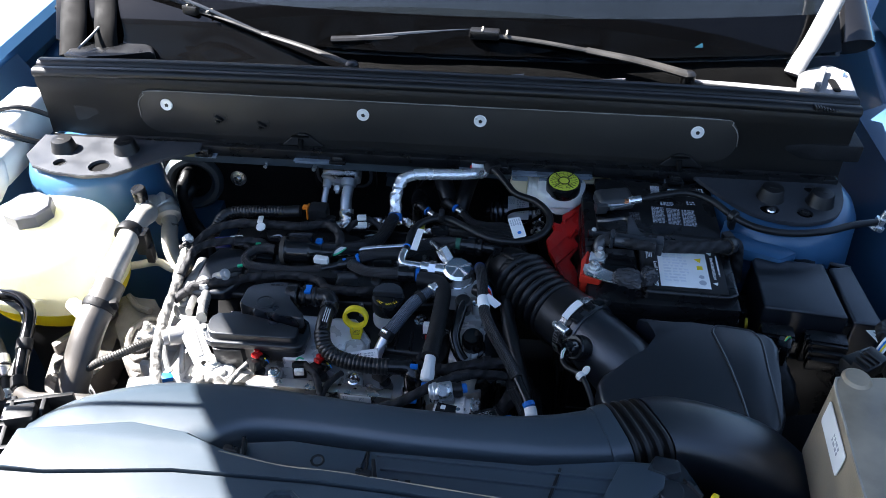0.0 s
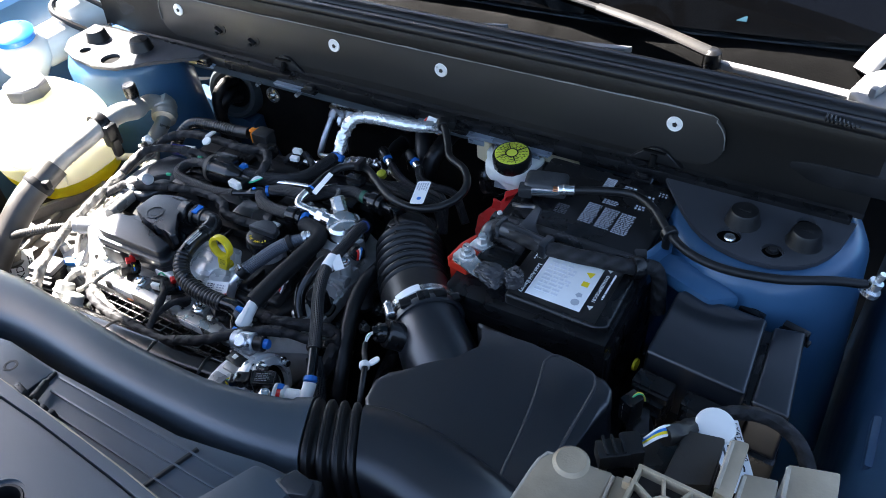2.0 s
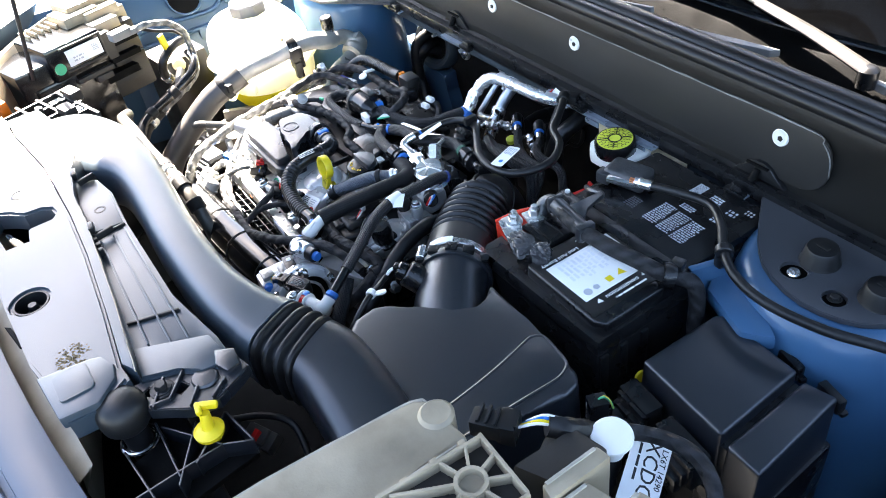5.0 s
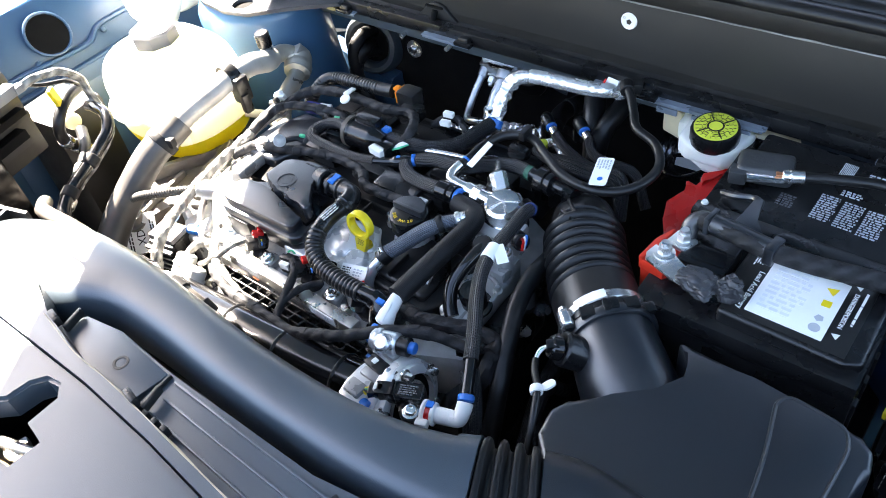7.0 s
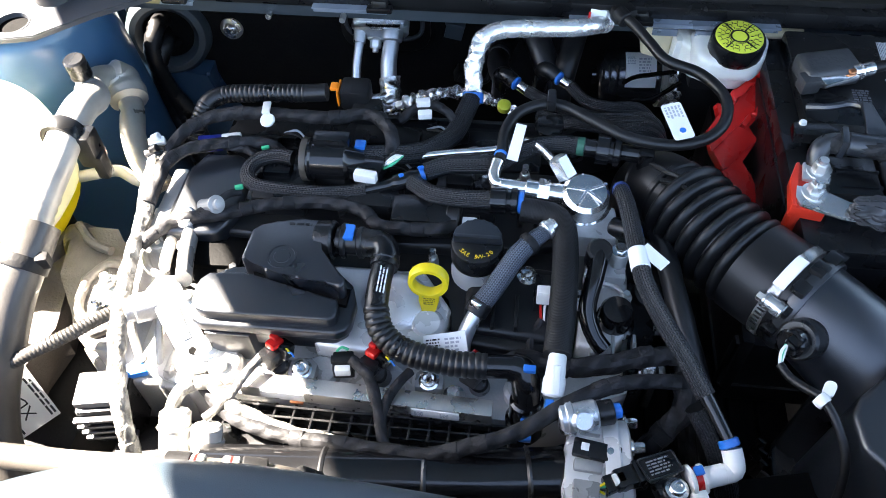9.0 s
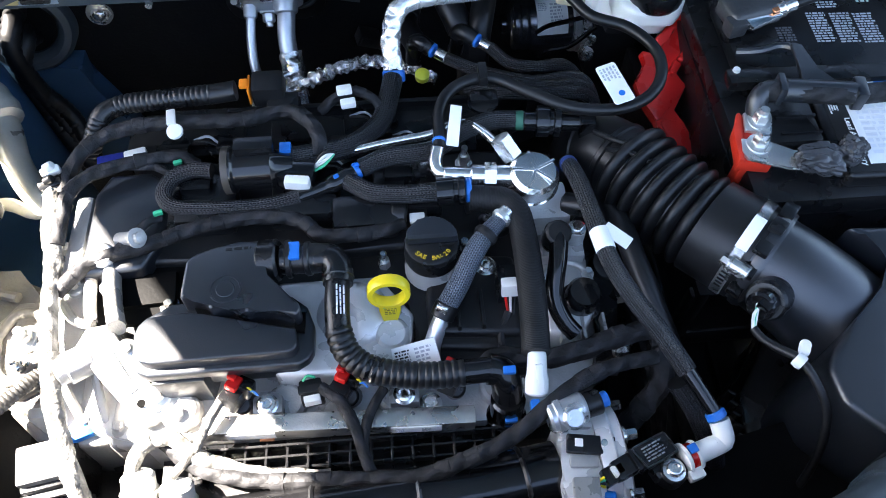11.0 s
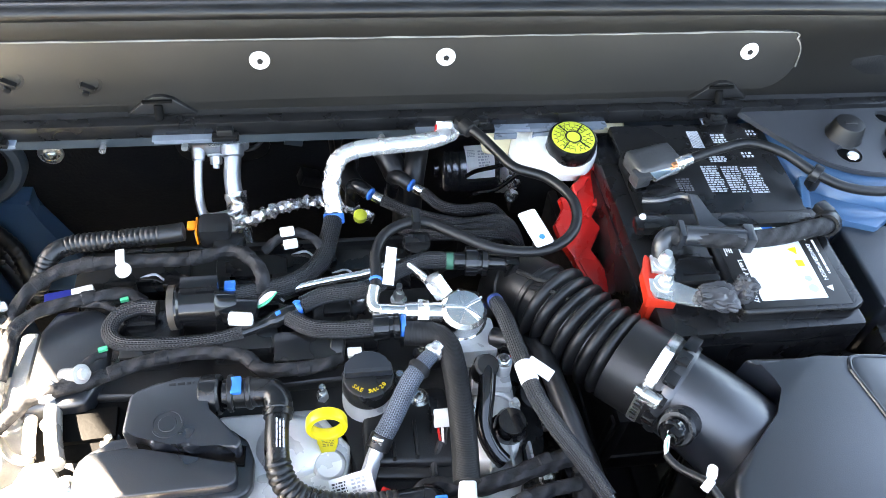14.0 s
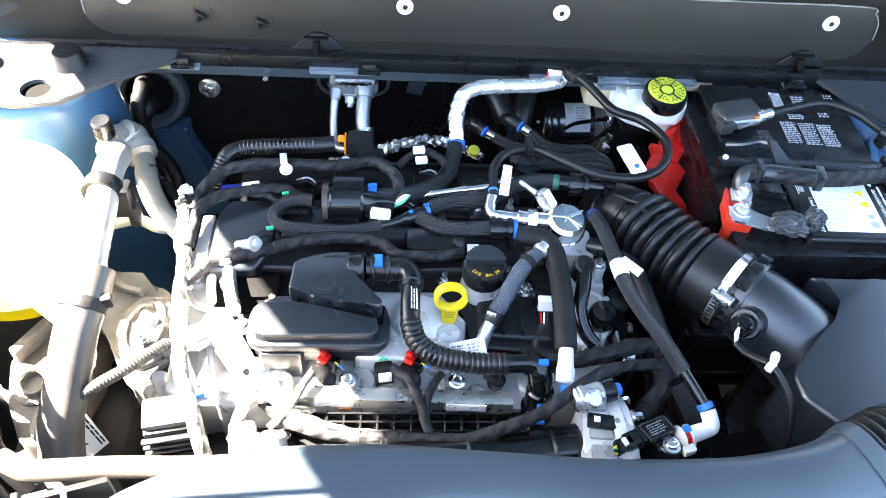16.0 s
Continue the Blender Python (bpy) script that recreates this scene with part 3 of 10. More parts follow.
def aprons():
    for s, x in ((-1, -0.90), (1, 0.585)):
        bm = B()
        # inner wing: wall, step and upper rail
        sec = [(0.0, 0.40), (0.0, 0.86), (0.03, 0.90), (0.035, 0.945), (0.075, 0.965), (0.16, 0.985), (0.17, 0.97), (0.17, 0.40)]
        if s < 0:
            sec = [(0.0, 0.40), (0.0, 0.84), (0.014, 0.872), (0.030, 0.890), (0.036, 0.918), (0.060, 0.955), (0.078, 0.985), (0.088, 0.975), (0.088, 0.40)]
        rows = []
        for y, dx in ((0.42, 0.03), (0.60, 0.01), (0.80, 0.0), (0.95, 0.0), (1.20, 0.0), (1.34, 0.0)):
            rows.append([bm.verts.new((x + s * (a + dx), y, z)) for a, z in sec])
        for a, b in zip(rows, rows[1:]):
            for i in range(len(sec)):
                j = (i + 1) % len(sec)
                bm.faces.new((a[i], a[j], b[j], b[i]))
        bm.faces.new(rows[0])
        bm.faces.new(rows[-1])
        bmesh.ops.bevel(bm, geom=[e for e in bm.edges if e.calc_face_angle(0) > 0.3], offset=0.006, segments=2, affect="EDGES")
        w = part("inner_wing", bm, BLUEIN, car, "slate blue inner wing panel")
        if s < 0:
            # oval opening with a rolled rim, and pressed steps along the slope
            up = Vector((0.84, 0.0, 0.54))
            o = Vector((-0.945, 0.815, 0.939))
            part("hole", lathe(B(), o - up * 0.004, up, [(0.034, 0), (0.034, 0.006)], 36), DEEP, w, "dark opening in the wing panel")
            part("hole_rim", ring(B(), o + up * 0.002, up, 0.0355, 0.0026, 40, 8), BLUEIN, w)
            for q in ([(-0.926, 0.62, 0.902), (-0.928, 0.74, 0.906), (-0.926, 0.86, 0.902), (-0.935, 0.90, 0.918), (-0.935, 1.02, 0.918)], [(-0.914, 0.60, 0.878), (-0.914, 0.80, 0.878), (-0.917, 0.94, 0.880), (-0.917, 1.05, 0.880)]):
                part("pressed_step", tube(B(), q, 0.0065, 8, 0.012, squash=0.7), BLUEIN, w)
            for y in (0.70, 0.775, 0.90, 0.965):
                part("weld_stud", lathe(B(), (-0.932, y, 0.908), up, [(0.006, 0), (0.005, 0.003), (0.002, 0.004)], 14), BLUEIN, w)
            box(bm := B(), (-0.835, 0.735, 0.66), (0.10, 0.10, 0.46), rz=8, bev=0.012)
            part("splash_panel", bm, MATTE, car, "black plastic splash panel")
        for y in (0.62, 0.72, 0.85):
            part("pressed_rib", box(B(), (x + s * 0.012, y, 0.80), (0.012, 0.07, 0.16), bev=0.005), BLUEIN, w)
        for y in (0.55, 0.78, 1.02) if s > 0 else ():
            part("pressed_field", box(B(), (x + 0.10, y, 0.975), (0.05, 0.11, 0.008), ry=-12, bev=0.003), BLUEIN, w)
        bm = B()
        # outer wing with its rolled top edge
        sec = [(0.16, 0.95), (0.165, 1.03), (0.19, 1.05), (0.24, 1.045), (0.29, 1.0), (0.31, 0.9), (0.31, 0.45), (0.26, 0.45), (0.26, 0.9)]
        if s < 0:
            sec = [(0.090, 0.93), (0.092, 0.968), (0.106, 0.980), (0.140, 0.970), (0.175, 0.93), (0.190, 0.86), (0.190, 0.45), (0.150, 0.45), (0.150, 0.86)]
        rows = []
        for y, dz, dx in ((0.25, -0.03, -0.06), (0.45, -0.01, -0.02), (0.9, 0.0, 0.0), (1.35, 0.02, 0.0), (1.7, 0.03, 0.0)):
            rows.append([bm.verts.new((x + s * (a + dx), y, z + dz)) for a, z in sec])
        for a, b in zip(rows, rows[1:]):
            for i in range(len(sec)):
                j = (i + 1) % len(sec)
                bm.faces.new((a[i], a[j], b[j], b[i]))
        bm.faces.new(rows[0])
        bm.faces.new(rows[-1])
        bmesh.ops.bevel(bm, geom=[e for e in bm.edges if e.calc_face_angle(0) > 0.3], offset=0.01, segments=3, affect="EDGES")
        part("wing", bm, BLUE, car, "slate blue outer wing")


def bonnet():
    # hinged at the cowl, raised; the left edge runs from the hinge up to the tip
    y0, z0, y1, z1 = 1.235, 1.213, 0.30, 1.962
    m = Matrix(((1, 0, 0, 0), (0, y1 - y0, 0, y0), (0, z1 - z0, 0, z0), (0, 0, 0, 1)))
    nrm = Vector((0, z1 - z0, y0 - y1)).normalized()
    bm = B()
    nx, ny = 16, 14
    lay = []
    for off in (0.0, 0.028):
        g = []
        for j in range(ny + 1):
            v = j / ny
            xl, xr = -0.981 + 0.03 * v ** 3, 0.685 - 0.03 * v ** 3
            row = []
            for i in range(nx + 1):
                u = i / nx
                x = xl + (xr - xl) * u
                crown = 0.022 * (1 - (2 * u - 1) ** 4) + 0.012 * math.sin(math.pi * v)
                row.append(bm.verts.new(Vector((x, y0 + (y1 - y0) * v, z0 + (z1 - z0) * v)) + nrm * (off + crown)))
            g.append(row)
        lay.append(g)
    for g, flip in ((lay[0], False), (lay[1], True)):
        for j in range(ny):
            for i in range(nx):
                q = (g[j][i], g[j][i + 1], g[j + 1][i + 1], g[j + 1][i])
                bm.faces.new(q[::-1] if flip else q)
    a, b = lay
    rim = [(0, i) for i in range(nx + 1)] + [(j, nx) for j in range(1, ny + 1)] + [(ny, i) for i in range(nx - 1, -1, -1)] + [(j, 0) for j in range(ny - 1, 0, -1)]
    for (j, i), (l, k) in zip(rim, rim[1:] + rim[:1]):
        bm.faces.new((a[j][i], a[l][k], b[l][k], b[j][i]))
    h = part("bonnet", bm, BLUE, car, "raised slate blue bonnet")
    for k in range(5):
        a, b = k / 5 + 0.04, (k + 1) / 5 - 0.04
        q = [Vector((-0.80 + 1.33 * a, y0 + (y1 - y0) * 0.10, z0 + (z1 - z0) * 0.10)), Vector((-0.80 + 1.33 * b, y0 + (y1 - y0) * 0.10, z0 + (z1 - z0) * 0.10)), Vector((-0.80 + 1.33 * b, y0 + (y1 - y0) * 0.90, z0 + (z1 - z0) * 0.90)), Vector((-0.80 + 1.33 * a, y0 + (y1 - y0) * 0.90, z0 + (z1 - z0) * 0.90))]
        tube(bm := B(), [p - nrm * 0.004 for p in q + q[:1]], 0.012, 8, 0.03)
        part("bonnet_frame", bm, BLUEIN, h)
    cyl(bm := B(), (-0.70, 0.47, 0.98), (-0.74, 0.62, 1.70), 0.0035, n=10)
    part("prop_rod", bm, DARK, car, "thin dark bonnet prop rod")


def glasshouse():
    bm = B()
    n = 14
    lo, hi = [], []
    for i in range(n + 1):
        u = -1 + 2 * i / n
        x = -0.135 + 0.70 * u
        lo.append((x, 1.268 + 0.09 * u * u, 1.050 - 0.004 * u * u))
        hi.append((-0.135 + 0.60 * u, 1.93 + 0.10 * u * u, 1.60))
    g = []
    for k in range(9):
        f = k / 8
        g.append([bm.verts.new(Vector(a).lerp(Vector(b), f) + Vector((0, -0.02, 0.03)) * math.sin(math.pi * f)) for a, b in zip(lo, hi)])
    for r0, r1 in zip(g, g[1:]):
        for i in range(n):
            bm.faces.new((r0[i], r0[i + 1], r1[i + 1], r1[i]))
    bmesh.ops.solidify(bm, geom=bm.faces[:], thickness=0.005)
    ws = part("windscreen", bm, SCREEN, car, "dark raked windscreen mirroring the bonnet and sky")
    bm = B()
    box(bm, (0.286, 1.314, 1.0735), (0.060, 0.008, 0.0012), rx=40, rz=4, bev=0.0003)
    part("id_plate", bm, mat("teal_print", (0.006, 0.035, 0.055), 0.4), ws, "small teal strip behind the glass")
    for s in (-1, 1):
        p = [(-0.135 + s * 0.73, 1.39, 1.05), (-0.135 + s * 0.66, 1.75, 1.33), (-0.135 + s * 0.62, 2.10, 1.57)]
        part("windscreen_pillar", tube(B(), p, 0.040, 12, 0.03, squash=0.7), GLOSSY, car, "black windscreen pillar")
    bm = B()
    box(bm, (-0.135, 2.9, 1.60), (1.24, 1.7, 0.05), bev=0.02)
    part("roof", bm, BLUE, car)
    # doors, side glass and tail, plain
    for s in (-1, 1):
        x = -0.135 + s * 0.90
        bm = B()
        side = [(1.72, 0.30), (2.70, 0.28), (2.82, 0.55), (3.05, 0.70), (3.45, 0.70), (3.68, 0.55), (3.75, 0.30), (4.15, 0.40), (4.20, 0.95), (4.10, 1.08), (2.20, 1.05), (1.66, 0.955), (1.45, 0.90), (1.40, 0.62), (1.60, 0.55)]
        prism(bm, side if s > 0 else side[::-1], -0.04, 0.04, 0.015, m=Matrix(((0, 0, 1, x), (1, 0, 0, 0), (0, 1, 0, 0), (0, 0, 0, 1))))
        part("body_side", bm, BLUE, car, "slate blue car side")
        bm = B()
        glass = [(1.95, 1.075), (4.02, 1.085), (3.70, 1.50), (2.10, 1.55)]
        mm = Matrix(((0, -0.42 * s, 1, x + s * 0.45 - s * 0.02), (1, 0, 0, 0), (0, 1, 0, 0), (0, 0, 0, 1)))
        prism(bm, glass if s > 0 else glass[::-1], -0.006, 0.006, 0.002, m=mm)
        part("side_glass", bm, SCREEN, car, "dark side glass")
        bm = B()
        tube(bm, [(x - s * 0.24, 3.72, 1.57), (x - s * 0.10, 3.98, 1.30), (x - s * 0.03, 4.12, 1.06)], 0.05, 12, 0.04)
        part("rear_pillar", bm, BLUE, car)
    box(bm := B(), (-0.135, 4.16, 0.72), (1.78, 0.10, 0.72), bev=0.04)
    part("tailgate", bm, BLUE, car)
    box(bm := B(), (-0.135, 3.95, 1.32), (1.30, 0.02, 0.50), rx=28, bev=0.005)
    part("rear_glass", bm, SCREEN, car, "dark rear glass")
    box(bm := B(), (-0.135, 2.8, 0.32), (1.74, 2.7, 0.06), bev=0.02)
    part("floor_pan", bm, DARK, car)
    bm = B()
    box(bm, (-0.135, 2.35, 0.95), (1.5, 1.3, 0.25), bev=0.05)
    part("dashboard", bm, MATTE, car, "dark dashboard behind the glass")
    # cowl grille: sloping plastic between seal and glass
    bm = B()
    rows = []
    for y, z in ((1.150, 1.050), (1.165, 1.035), (1.185, 1.012), (1.235, 1.008), (1.255, 1.035), (1.275, 1.050)):
        rows.append([bm.verts.new((-0.135 + 0.62 * u, y + 0.085 * u * u * (y - 1.13) / 0.2, z - 0.01 * u * u + 0.004 * math.sin(9 * u + y * 40))) for u in (-1 + 2 * i / 24 for i in range(25))])
    for r0, r1 in zip(rows, rows[1:]):
        for i in range(24):
            bm.faces.new((r0[i], r0[i + 1], r1[i + 1], r1[i]))
    bmesh.ops.solidify(bm, geom=bm.faces[:], thickness=0.004)
    # near-black carries the shade below the glass
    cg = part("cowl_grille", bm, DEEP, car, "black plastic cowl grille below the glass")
    for i in range(14):
        box(bm := B(), (0.455 + 0.0045 * i, 1.118 + 0.0008 * i, 1.071 - 0.0008 * i), (0.0022, 0.012, 0.006), bev=0.0005, seg=1)
        part("slat", bm, PLASTIC, cg)
    # bonnet hinges: a bent arm on a folded foot, sun painted pale at one side, shade black at the other
    arm = [(0.474, 1.303, 1.034), (0.486, 1.318, 1.056), (0.503, 1.338, 1.078), (0.524, 1.366, 1.116), (0.546, 1.394, 1.166), (0.562, 1.415, 1.21)]
    foot = [(0.466, 1.236), (0.478, 1.285), (0.500, 1.312), (0.540, 1.330), (0.566, 1.300), (0.556, 1.220), (0.530, 1.168), (0.500, 1.190)]
    hg = part("bonnet_hinge", prism(B(), foot, 1.026, 1.044, 0.005, 3), TRIM, car, "bonnet hinge foot with the sunlight painted pale grey")
    part("hinge_arm", tube(B(), arm, 0.016, 12, 0.008, squash=0.55), TRIM, hg, "bent pale hinge arm")
    part("hinge_lip", box(B(), (0.506, 1.262, 1.049), (0.010, 0.075, 0.014), rz=-22, bev=0.004), TRIM, hg)
    part("slot", prism(B(), rounded(0.520, 1.225, 0.532, 1.268, 0.005, 4), 1.0435, 1.0462, 0.0004, 1), DEEP, hg, "dark slot")
    part("hinge_bolt", hexbolt(B(), (0.546, 1.286, 1.043), (0, 0, 1), 0.007, 0.007), ZINC, hg)
    dark_foot = [(-0.80, 1.215), (-0.752, 1.205), (-0.700, 1.225), (-0.640, 1.236), (-0.655, 1.262), (-0.715, 1.300), (-0.80, 1.330)]
    hg = part("bonnet_hinge", prism(B(), dark_foot, 1.030, 1.052, 0.005, 3), PLASTIC, car, "black bonnet hinge foot in the shade")
    for dx, r in ((0.0, 0.024), (0.060, 0.020)):
        p = [(-0.795 + dx, 1.235 + dx * 0.2, 1.040), (-0.802 + dx, 1.275, 1.075), (-0.815 + dx, 1.325, 1.105), (-0.822 + dx * 0.8, 1.40, 1.16), (-0.83 + dx * 0.8, 1.46, 1.22)]
        # near-black paints the shade on this arm
        part("hinge_arm", tube(B(), p, r, 12, 0.008, squash=0.30), DEEP, hg, "bent black hinge arm")
    part("pale_lip", tube(B(), [(-0.772, 1.222, 1.060), (-0.758, 1.250, 1.072), (-0.748, 1.285, 1.083)], 0.0022, 6, 0.006), TRIM, hg, "pale lip")
    bm = B()
    for k in range(6):
        f0 = 0.004 + 0.0155 * k
        g.append([bm.verts.new(Vector(a).lerp(Vector(b), f0) + Vector((0, -0.02, 0.03)) * math.sin(math.pi * f0) + Vector((0, -0.006, 0.008))) for a, b in zip(lo, hi)])
    for r0, r1 in zip(g[-6:], g[-5:]):
        for i in range(n):
            bm.faces.new((r0[i], r0[i + 1], r1[i + 1], r1[i]))
    bmesh.ops.solidify(bm, geom=bm.faces[:], thickness=0.001)
    part("glass_border", bm, FRIT, ws, "black printed border of the glass")
    # black corner moulding below the lower wiper
    bm = B()
    prism(bm, [(-0.62, -0.030), (-0.285, -0.030), (-0.417, 0.016), (-0.529, 0.046), (-0.640, 0.076), (-0.79, 0.118), (-0.86, 0.11), (-0.84, 0.0)], -0.004, 0.004, 0.002, m=plane_pose((0, 1.272, 1.050), (1, 0, 0), (0, -0.64, 0.77)))
    part("corner_moulding", bm, FRIT, car, "black moulding across the corner of the glass")
    # ledges in pale grey, the sun on them put into the colour
    for name, pts, z in (("cowl_ledge", [(0.045, 1.206), (0.120, 1.214), (0.176, 1.229), (0.184, 1.240), (0.125, 1.228), (0.060, 1.215)], 1.040), ("cowl_ledge", [(0.285, 1.262), (0.370, 1.251), (0.468, 1.238), (0.474, 1.255), (0.380, 1.264), (0.300, 1.270)], 1.029), ("cowl_ledge", [(-0.060, 1.172), (0.010, 1.190), (0.012, 1.196), (-0.052, 1.178)], 1.062)):
        part(name, prism(B(), pts, z - 0.006, z + 0.004, 0.0015), TRIM, cg, "ledge of the cowl with the sunlight painted pale")


def wheels():
    for x in (-0.93, 0.66):
        for y in (0.62, 3.25):
            ring(bm := B(), (x, y, 0.34), (1, 0, 0), 0.25, 0.09, 40, 12, flat=1.1)
            w = part("tyre", bm, RUBBER, car, "black tyre")
            lathe(bm := B(), (x - 0.07, y, 0.34), (1, 0, 0), [(0.18, 0), (0.19, 0.02), (0.19, 0.12), (0.18, 0.14)], 30)
            part("rim", bm, DARK, w)


wheels()
dash_wall()
towers()
aprons()
bonnet()
glasshouse()


def wiper(blade0, blade1, hub, pivot, stout=1.0, knee=None):
    w = thing("wiper", pivot, "black windscreen wiper lying on the glass", "wiper", "windscreen wipers")
    b0, b1, h, p = map(Vector, (blade0, blade1, hub, pivot))
    k = Vector(knee) if knee else h.lerp(p, 0.45)
    bm = tube(B(), [b0, b0.lerp(b1, 0.5) + Vector((0, 0, 0.006)), b1], 0.0085 * stout, 8, 0.01, squash=0.6)
    bl = part("blade", bm, RUBBER, w, "black rubber blade")
    bm = tube(B(), [b0.lerp(b1, 0.01), b0.lerp(b1, 0.5) + Vector((0, -0.003, 0.016)), b0.lerp(b1, 0.99)], 0.0035, 8, 0.01)
    part("spine", bm, SATIN, bl)
    box(bm := B(), b1, (0.014, 0.012, 0.012), rz=8, bev=0.003)
    part("end_cap", bm, PLASTIC, bl)
    # arm: a slim rod from the hub to the knee, a folded channel from there to the pivot
    bm = tube(B(), [h, h.lerp(k, 0.5) + Vector((0, 0, 0.002)), k], 0.0060 * stout, 10, 0.008, squash=0.6)
    arm = part("arm", bm, ARM, w, "dusty black wiper arm")
    bm = tube(B(), [k.lerp(p, -0.02), k.lerp(p, 0.5) + Vector((0, 0, 0.003)), p], 0.0090 * stout, 10, 0.008, lambda s, q: 0.95 + 1.9 * s, squash=0.55)
    part("channel", bm, ARM, arm, "folded dusty channel of the arm")
    d = (h - k).normalized()
    turn = math.degrees(math.atan2(d.y, d.x))
    hubm = part("hub", box(B(), h + Vector((-0.008, 0, 0.002)), (0.052 * stout, 0.020, 0.016), rz=turn, bev=0.004), PLASTIC, w)
    # pale bars paint the glint on the hub clip
    for q in (-0.030, 0.012):
        part("clip_edge", box(B(), h + d * q + Vector((0, 0, 0.0085)), (0.003, 0.019, 0.004), rz=turn, bev=0.001), PALESHEEN, hubm, "edge with a painted pale sheen")
    lathe(bm := B(), p, (0, 0, 1), [(0.012, -0.02), (0.012, 0.002), (0.008, 0.006), (0.004, 0.007)], 20)
    part("pivot_cap", bm, PLASTIC, w)


wiper((-0.33, 1.280, 1.072), (0.222, 1.330, 1.082), (-0.052, 1.285, 1.090), (0.290, 1.258, 1.046), 1.0, (0.119, 1.277, 1.073))
wiper((-0.80, 1.372, 1.138), (-0.452, 1.290, 1.070), (-0.585, 1.321, 1.097), (-0.284, 1.225, 1.052), 0.6)


def cowl_panel():
    c = thing("cowl_panel", (-0.135, 1.105, 0.945), "black moulded cowl panel with bright screws", "cowl panel")
    bm = B()
    # moulded wall, slightly hollow
    rows = []
    for z, y in ((0.957, 1.103), (0.961, 1.109), (1.00, 1.1125), (1.04, 1.112), (1.058, 1.108), (1.068, 1.112)):
        rows.append([bm.verts.new((-0.803 + 1.330 * i / 40, y + 0.012 * abs(2 * i / 40 - 1) ** 3, z - 0.012 * abs(2 * i / 40 - 1) ** 3)) for i in range(41)])
    for r0, r1 in zip(rows, rows[1:]):
        for i in range(40):
            bm.faces.new((r0[i], r0[i + 1], r1[i + 1], r1[i]))
    bmesh.ops.solidify(bm, geom=bm.faces[:], thickness=-0.004)
    wall = part("panel", bm, PANEL, c)
    # raised field with rounded ends
    bm = B()
    prism(bm, rounded(-0.628, 0.966, 0.352, 1.046, 0.034, 8), 0, 0.0045, 0.002, m=plane_pose((0, 1.1145, 0.002), (1, 0, 0), (0, -1, 0.0)))
    fld = part("raised_field", bm, PANEL, c)
    # pale line along the field's upper edge
    line = [(-0.626, 1.1095, 0.995), (-0.624, 1.1095, 1.022), (-0.612, 1.1095, 1.038), (-0.592, 1.1095, 1.0465), (-0.40, 1.1095, 1.0468), (-0.14, 1.1095, 1.0468), (0.12, 1.1095, 1.0468), (0.318, 1.1095, 1.0465), (0.338, 1.1095, 1.038), (0.350, 1.1095, 1.022), (0.353, 1.1095, 1.000)]
    part("pale_edge_line", tube(B(), line, 0.0009, 6, 0.006, lumpy(0.9, 2.0, 0.03)), mat("pale_edge_grey", (0.16, 0.155, 0.145), 0.6), fld, "pale line along the edge")
    # lower lip and ledge
    bm = B()
    box(bm, (-0.135, 1.094, 0.952), (1.30, 0.014, 0.017), bev=0.002)
    box(bm, (-0.10, 1.102, 0.943), (0.92, 0.02, 0.010), bev=0.002)
    part("lower_lip", bm, PLASTIC, c)
    # double seal on top
    for y, z, r in ((1.118, 1.075, 0.011), (1.140, 1.078, 0.013)):
        p = [(-0.803 + 1.33 * i / 8, y + 0.012 * abs(i / 4 - 1) ** 3, z - 0.014 * abs(i / 4 - 1) ** 3) for i in range(9)]
        part("seal", tube(B(), p, r, 12, 0.02, squash=0.8), RUBBER, c, "black rubber bonnet seal")
    for x in (-0.576, -0.245, -0.054, 0.288):
        bm = B()
        lathe(bm, (x, 1.1105, 1.022), (0, -1, 0.12), [(0.0103, 0), (0.0103, 0.0018), (0.0093, 0.0028), (0.0058, 0.0020), (0.0036, 0.0022)], 26)
        s = part("screw", bm, SCREW, c, "bright flat screw")
        lathe(bm := B(), (x + 0.0004, 1.1081, 1.0215), (0, -1, 0.12), [(0.0036, 0), (0.0032, 0.0008)], 5)
        part("socket", bm, INK, s)
    for x, z in ((-0.487, 1.005), (-0.415, 0.998)):
        bm = B()
        lathe(bm, (x, 1.1105, z), (0, -1, 0.12), [(0.0125, 0), (0.0125, 0.001), (0.0095, 0.0012), (0.0085, 0.0004)], 22)
        h = part("clip_hole", bm, INK, c)
        box(bm := B(), (x - 0.002, 1.107, z - 0.003), (0.014, 0.008, 0.004), ry=30, bev=0.001)
        cyl(bm, (x - 0.004, 1.107, z - 0.007), (x - 0.004, 1.101, z - 0.008), 0.0035, n=10)
        part("barb", bm, PLASTIC, h)
    for x in (-0.350, 0.272):
        # arched hollow with a locating tube and its cross web
        arch = [(x - 0.036, 0.959), (x + 0.036, 0.959), (x + 0.024, 0.968), (x + 0.014, 0.978), (x + 0.004, 0.9825), (x - 0.006, 0.9825), (x - 0.015, 0.978), (x - 0.025, 0.968)]
        lug = part("locating_lug", prism(B(), arch, 0, 0.0085, 0.002, m=plane_pose((0, 1.1135, 0), (1, 0, 0), (0, -1, 0))), MATTE, c)
        bm = cyl(B(), (x - 0.003, 1.105, 0.972), (x - 0.003, 1.096, 0.957), 0.0046, n=16, bev=0.001)
        box(bm, (x - 0.003, 1.1035, 0.9775), (0.030, 0.003, 0.003), bev=0.0006)
        part("tube", bm, DEEP, lug)
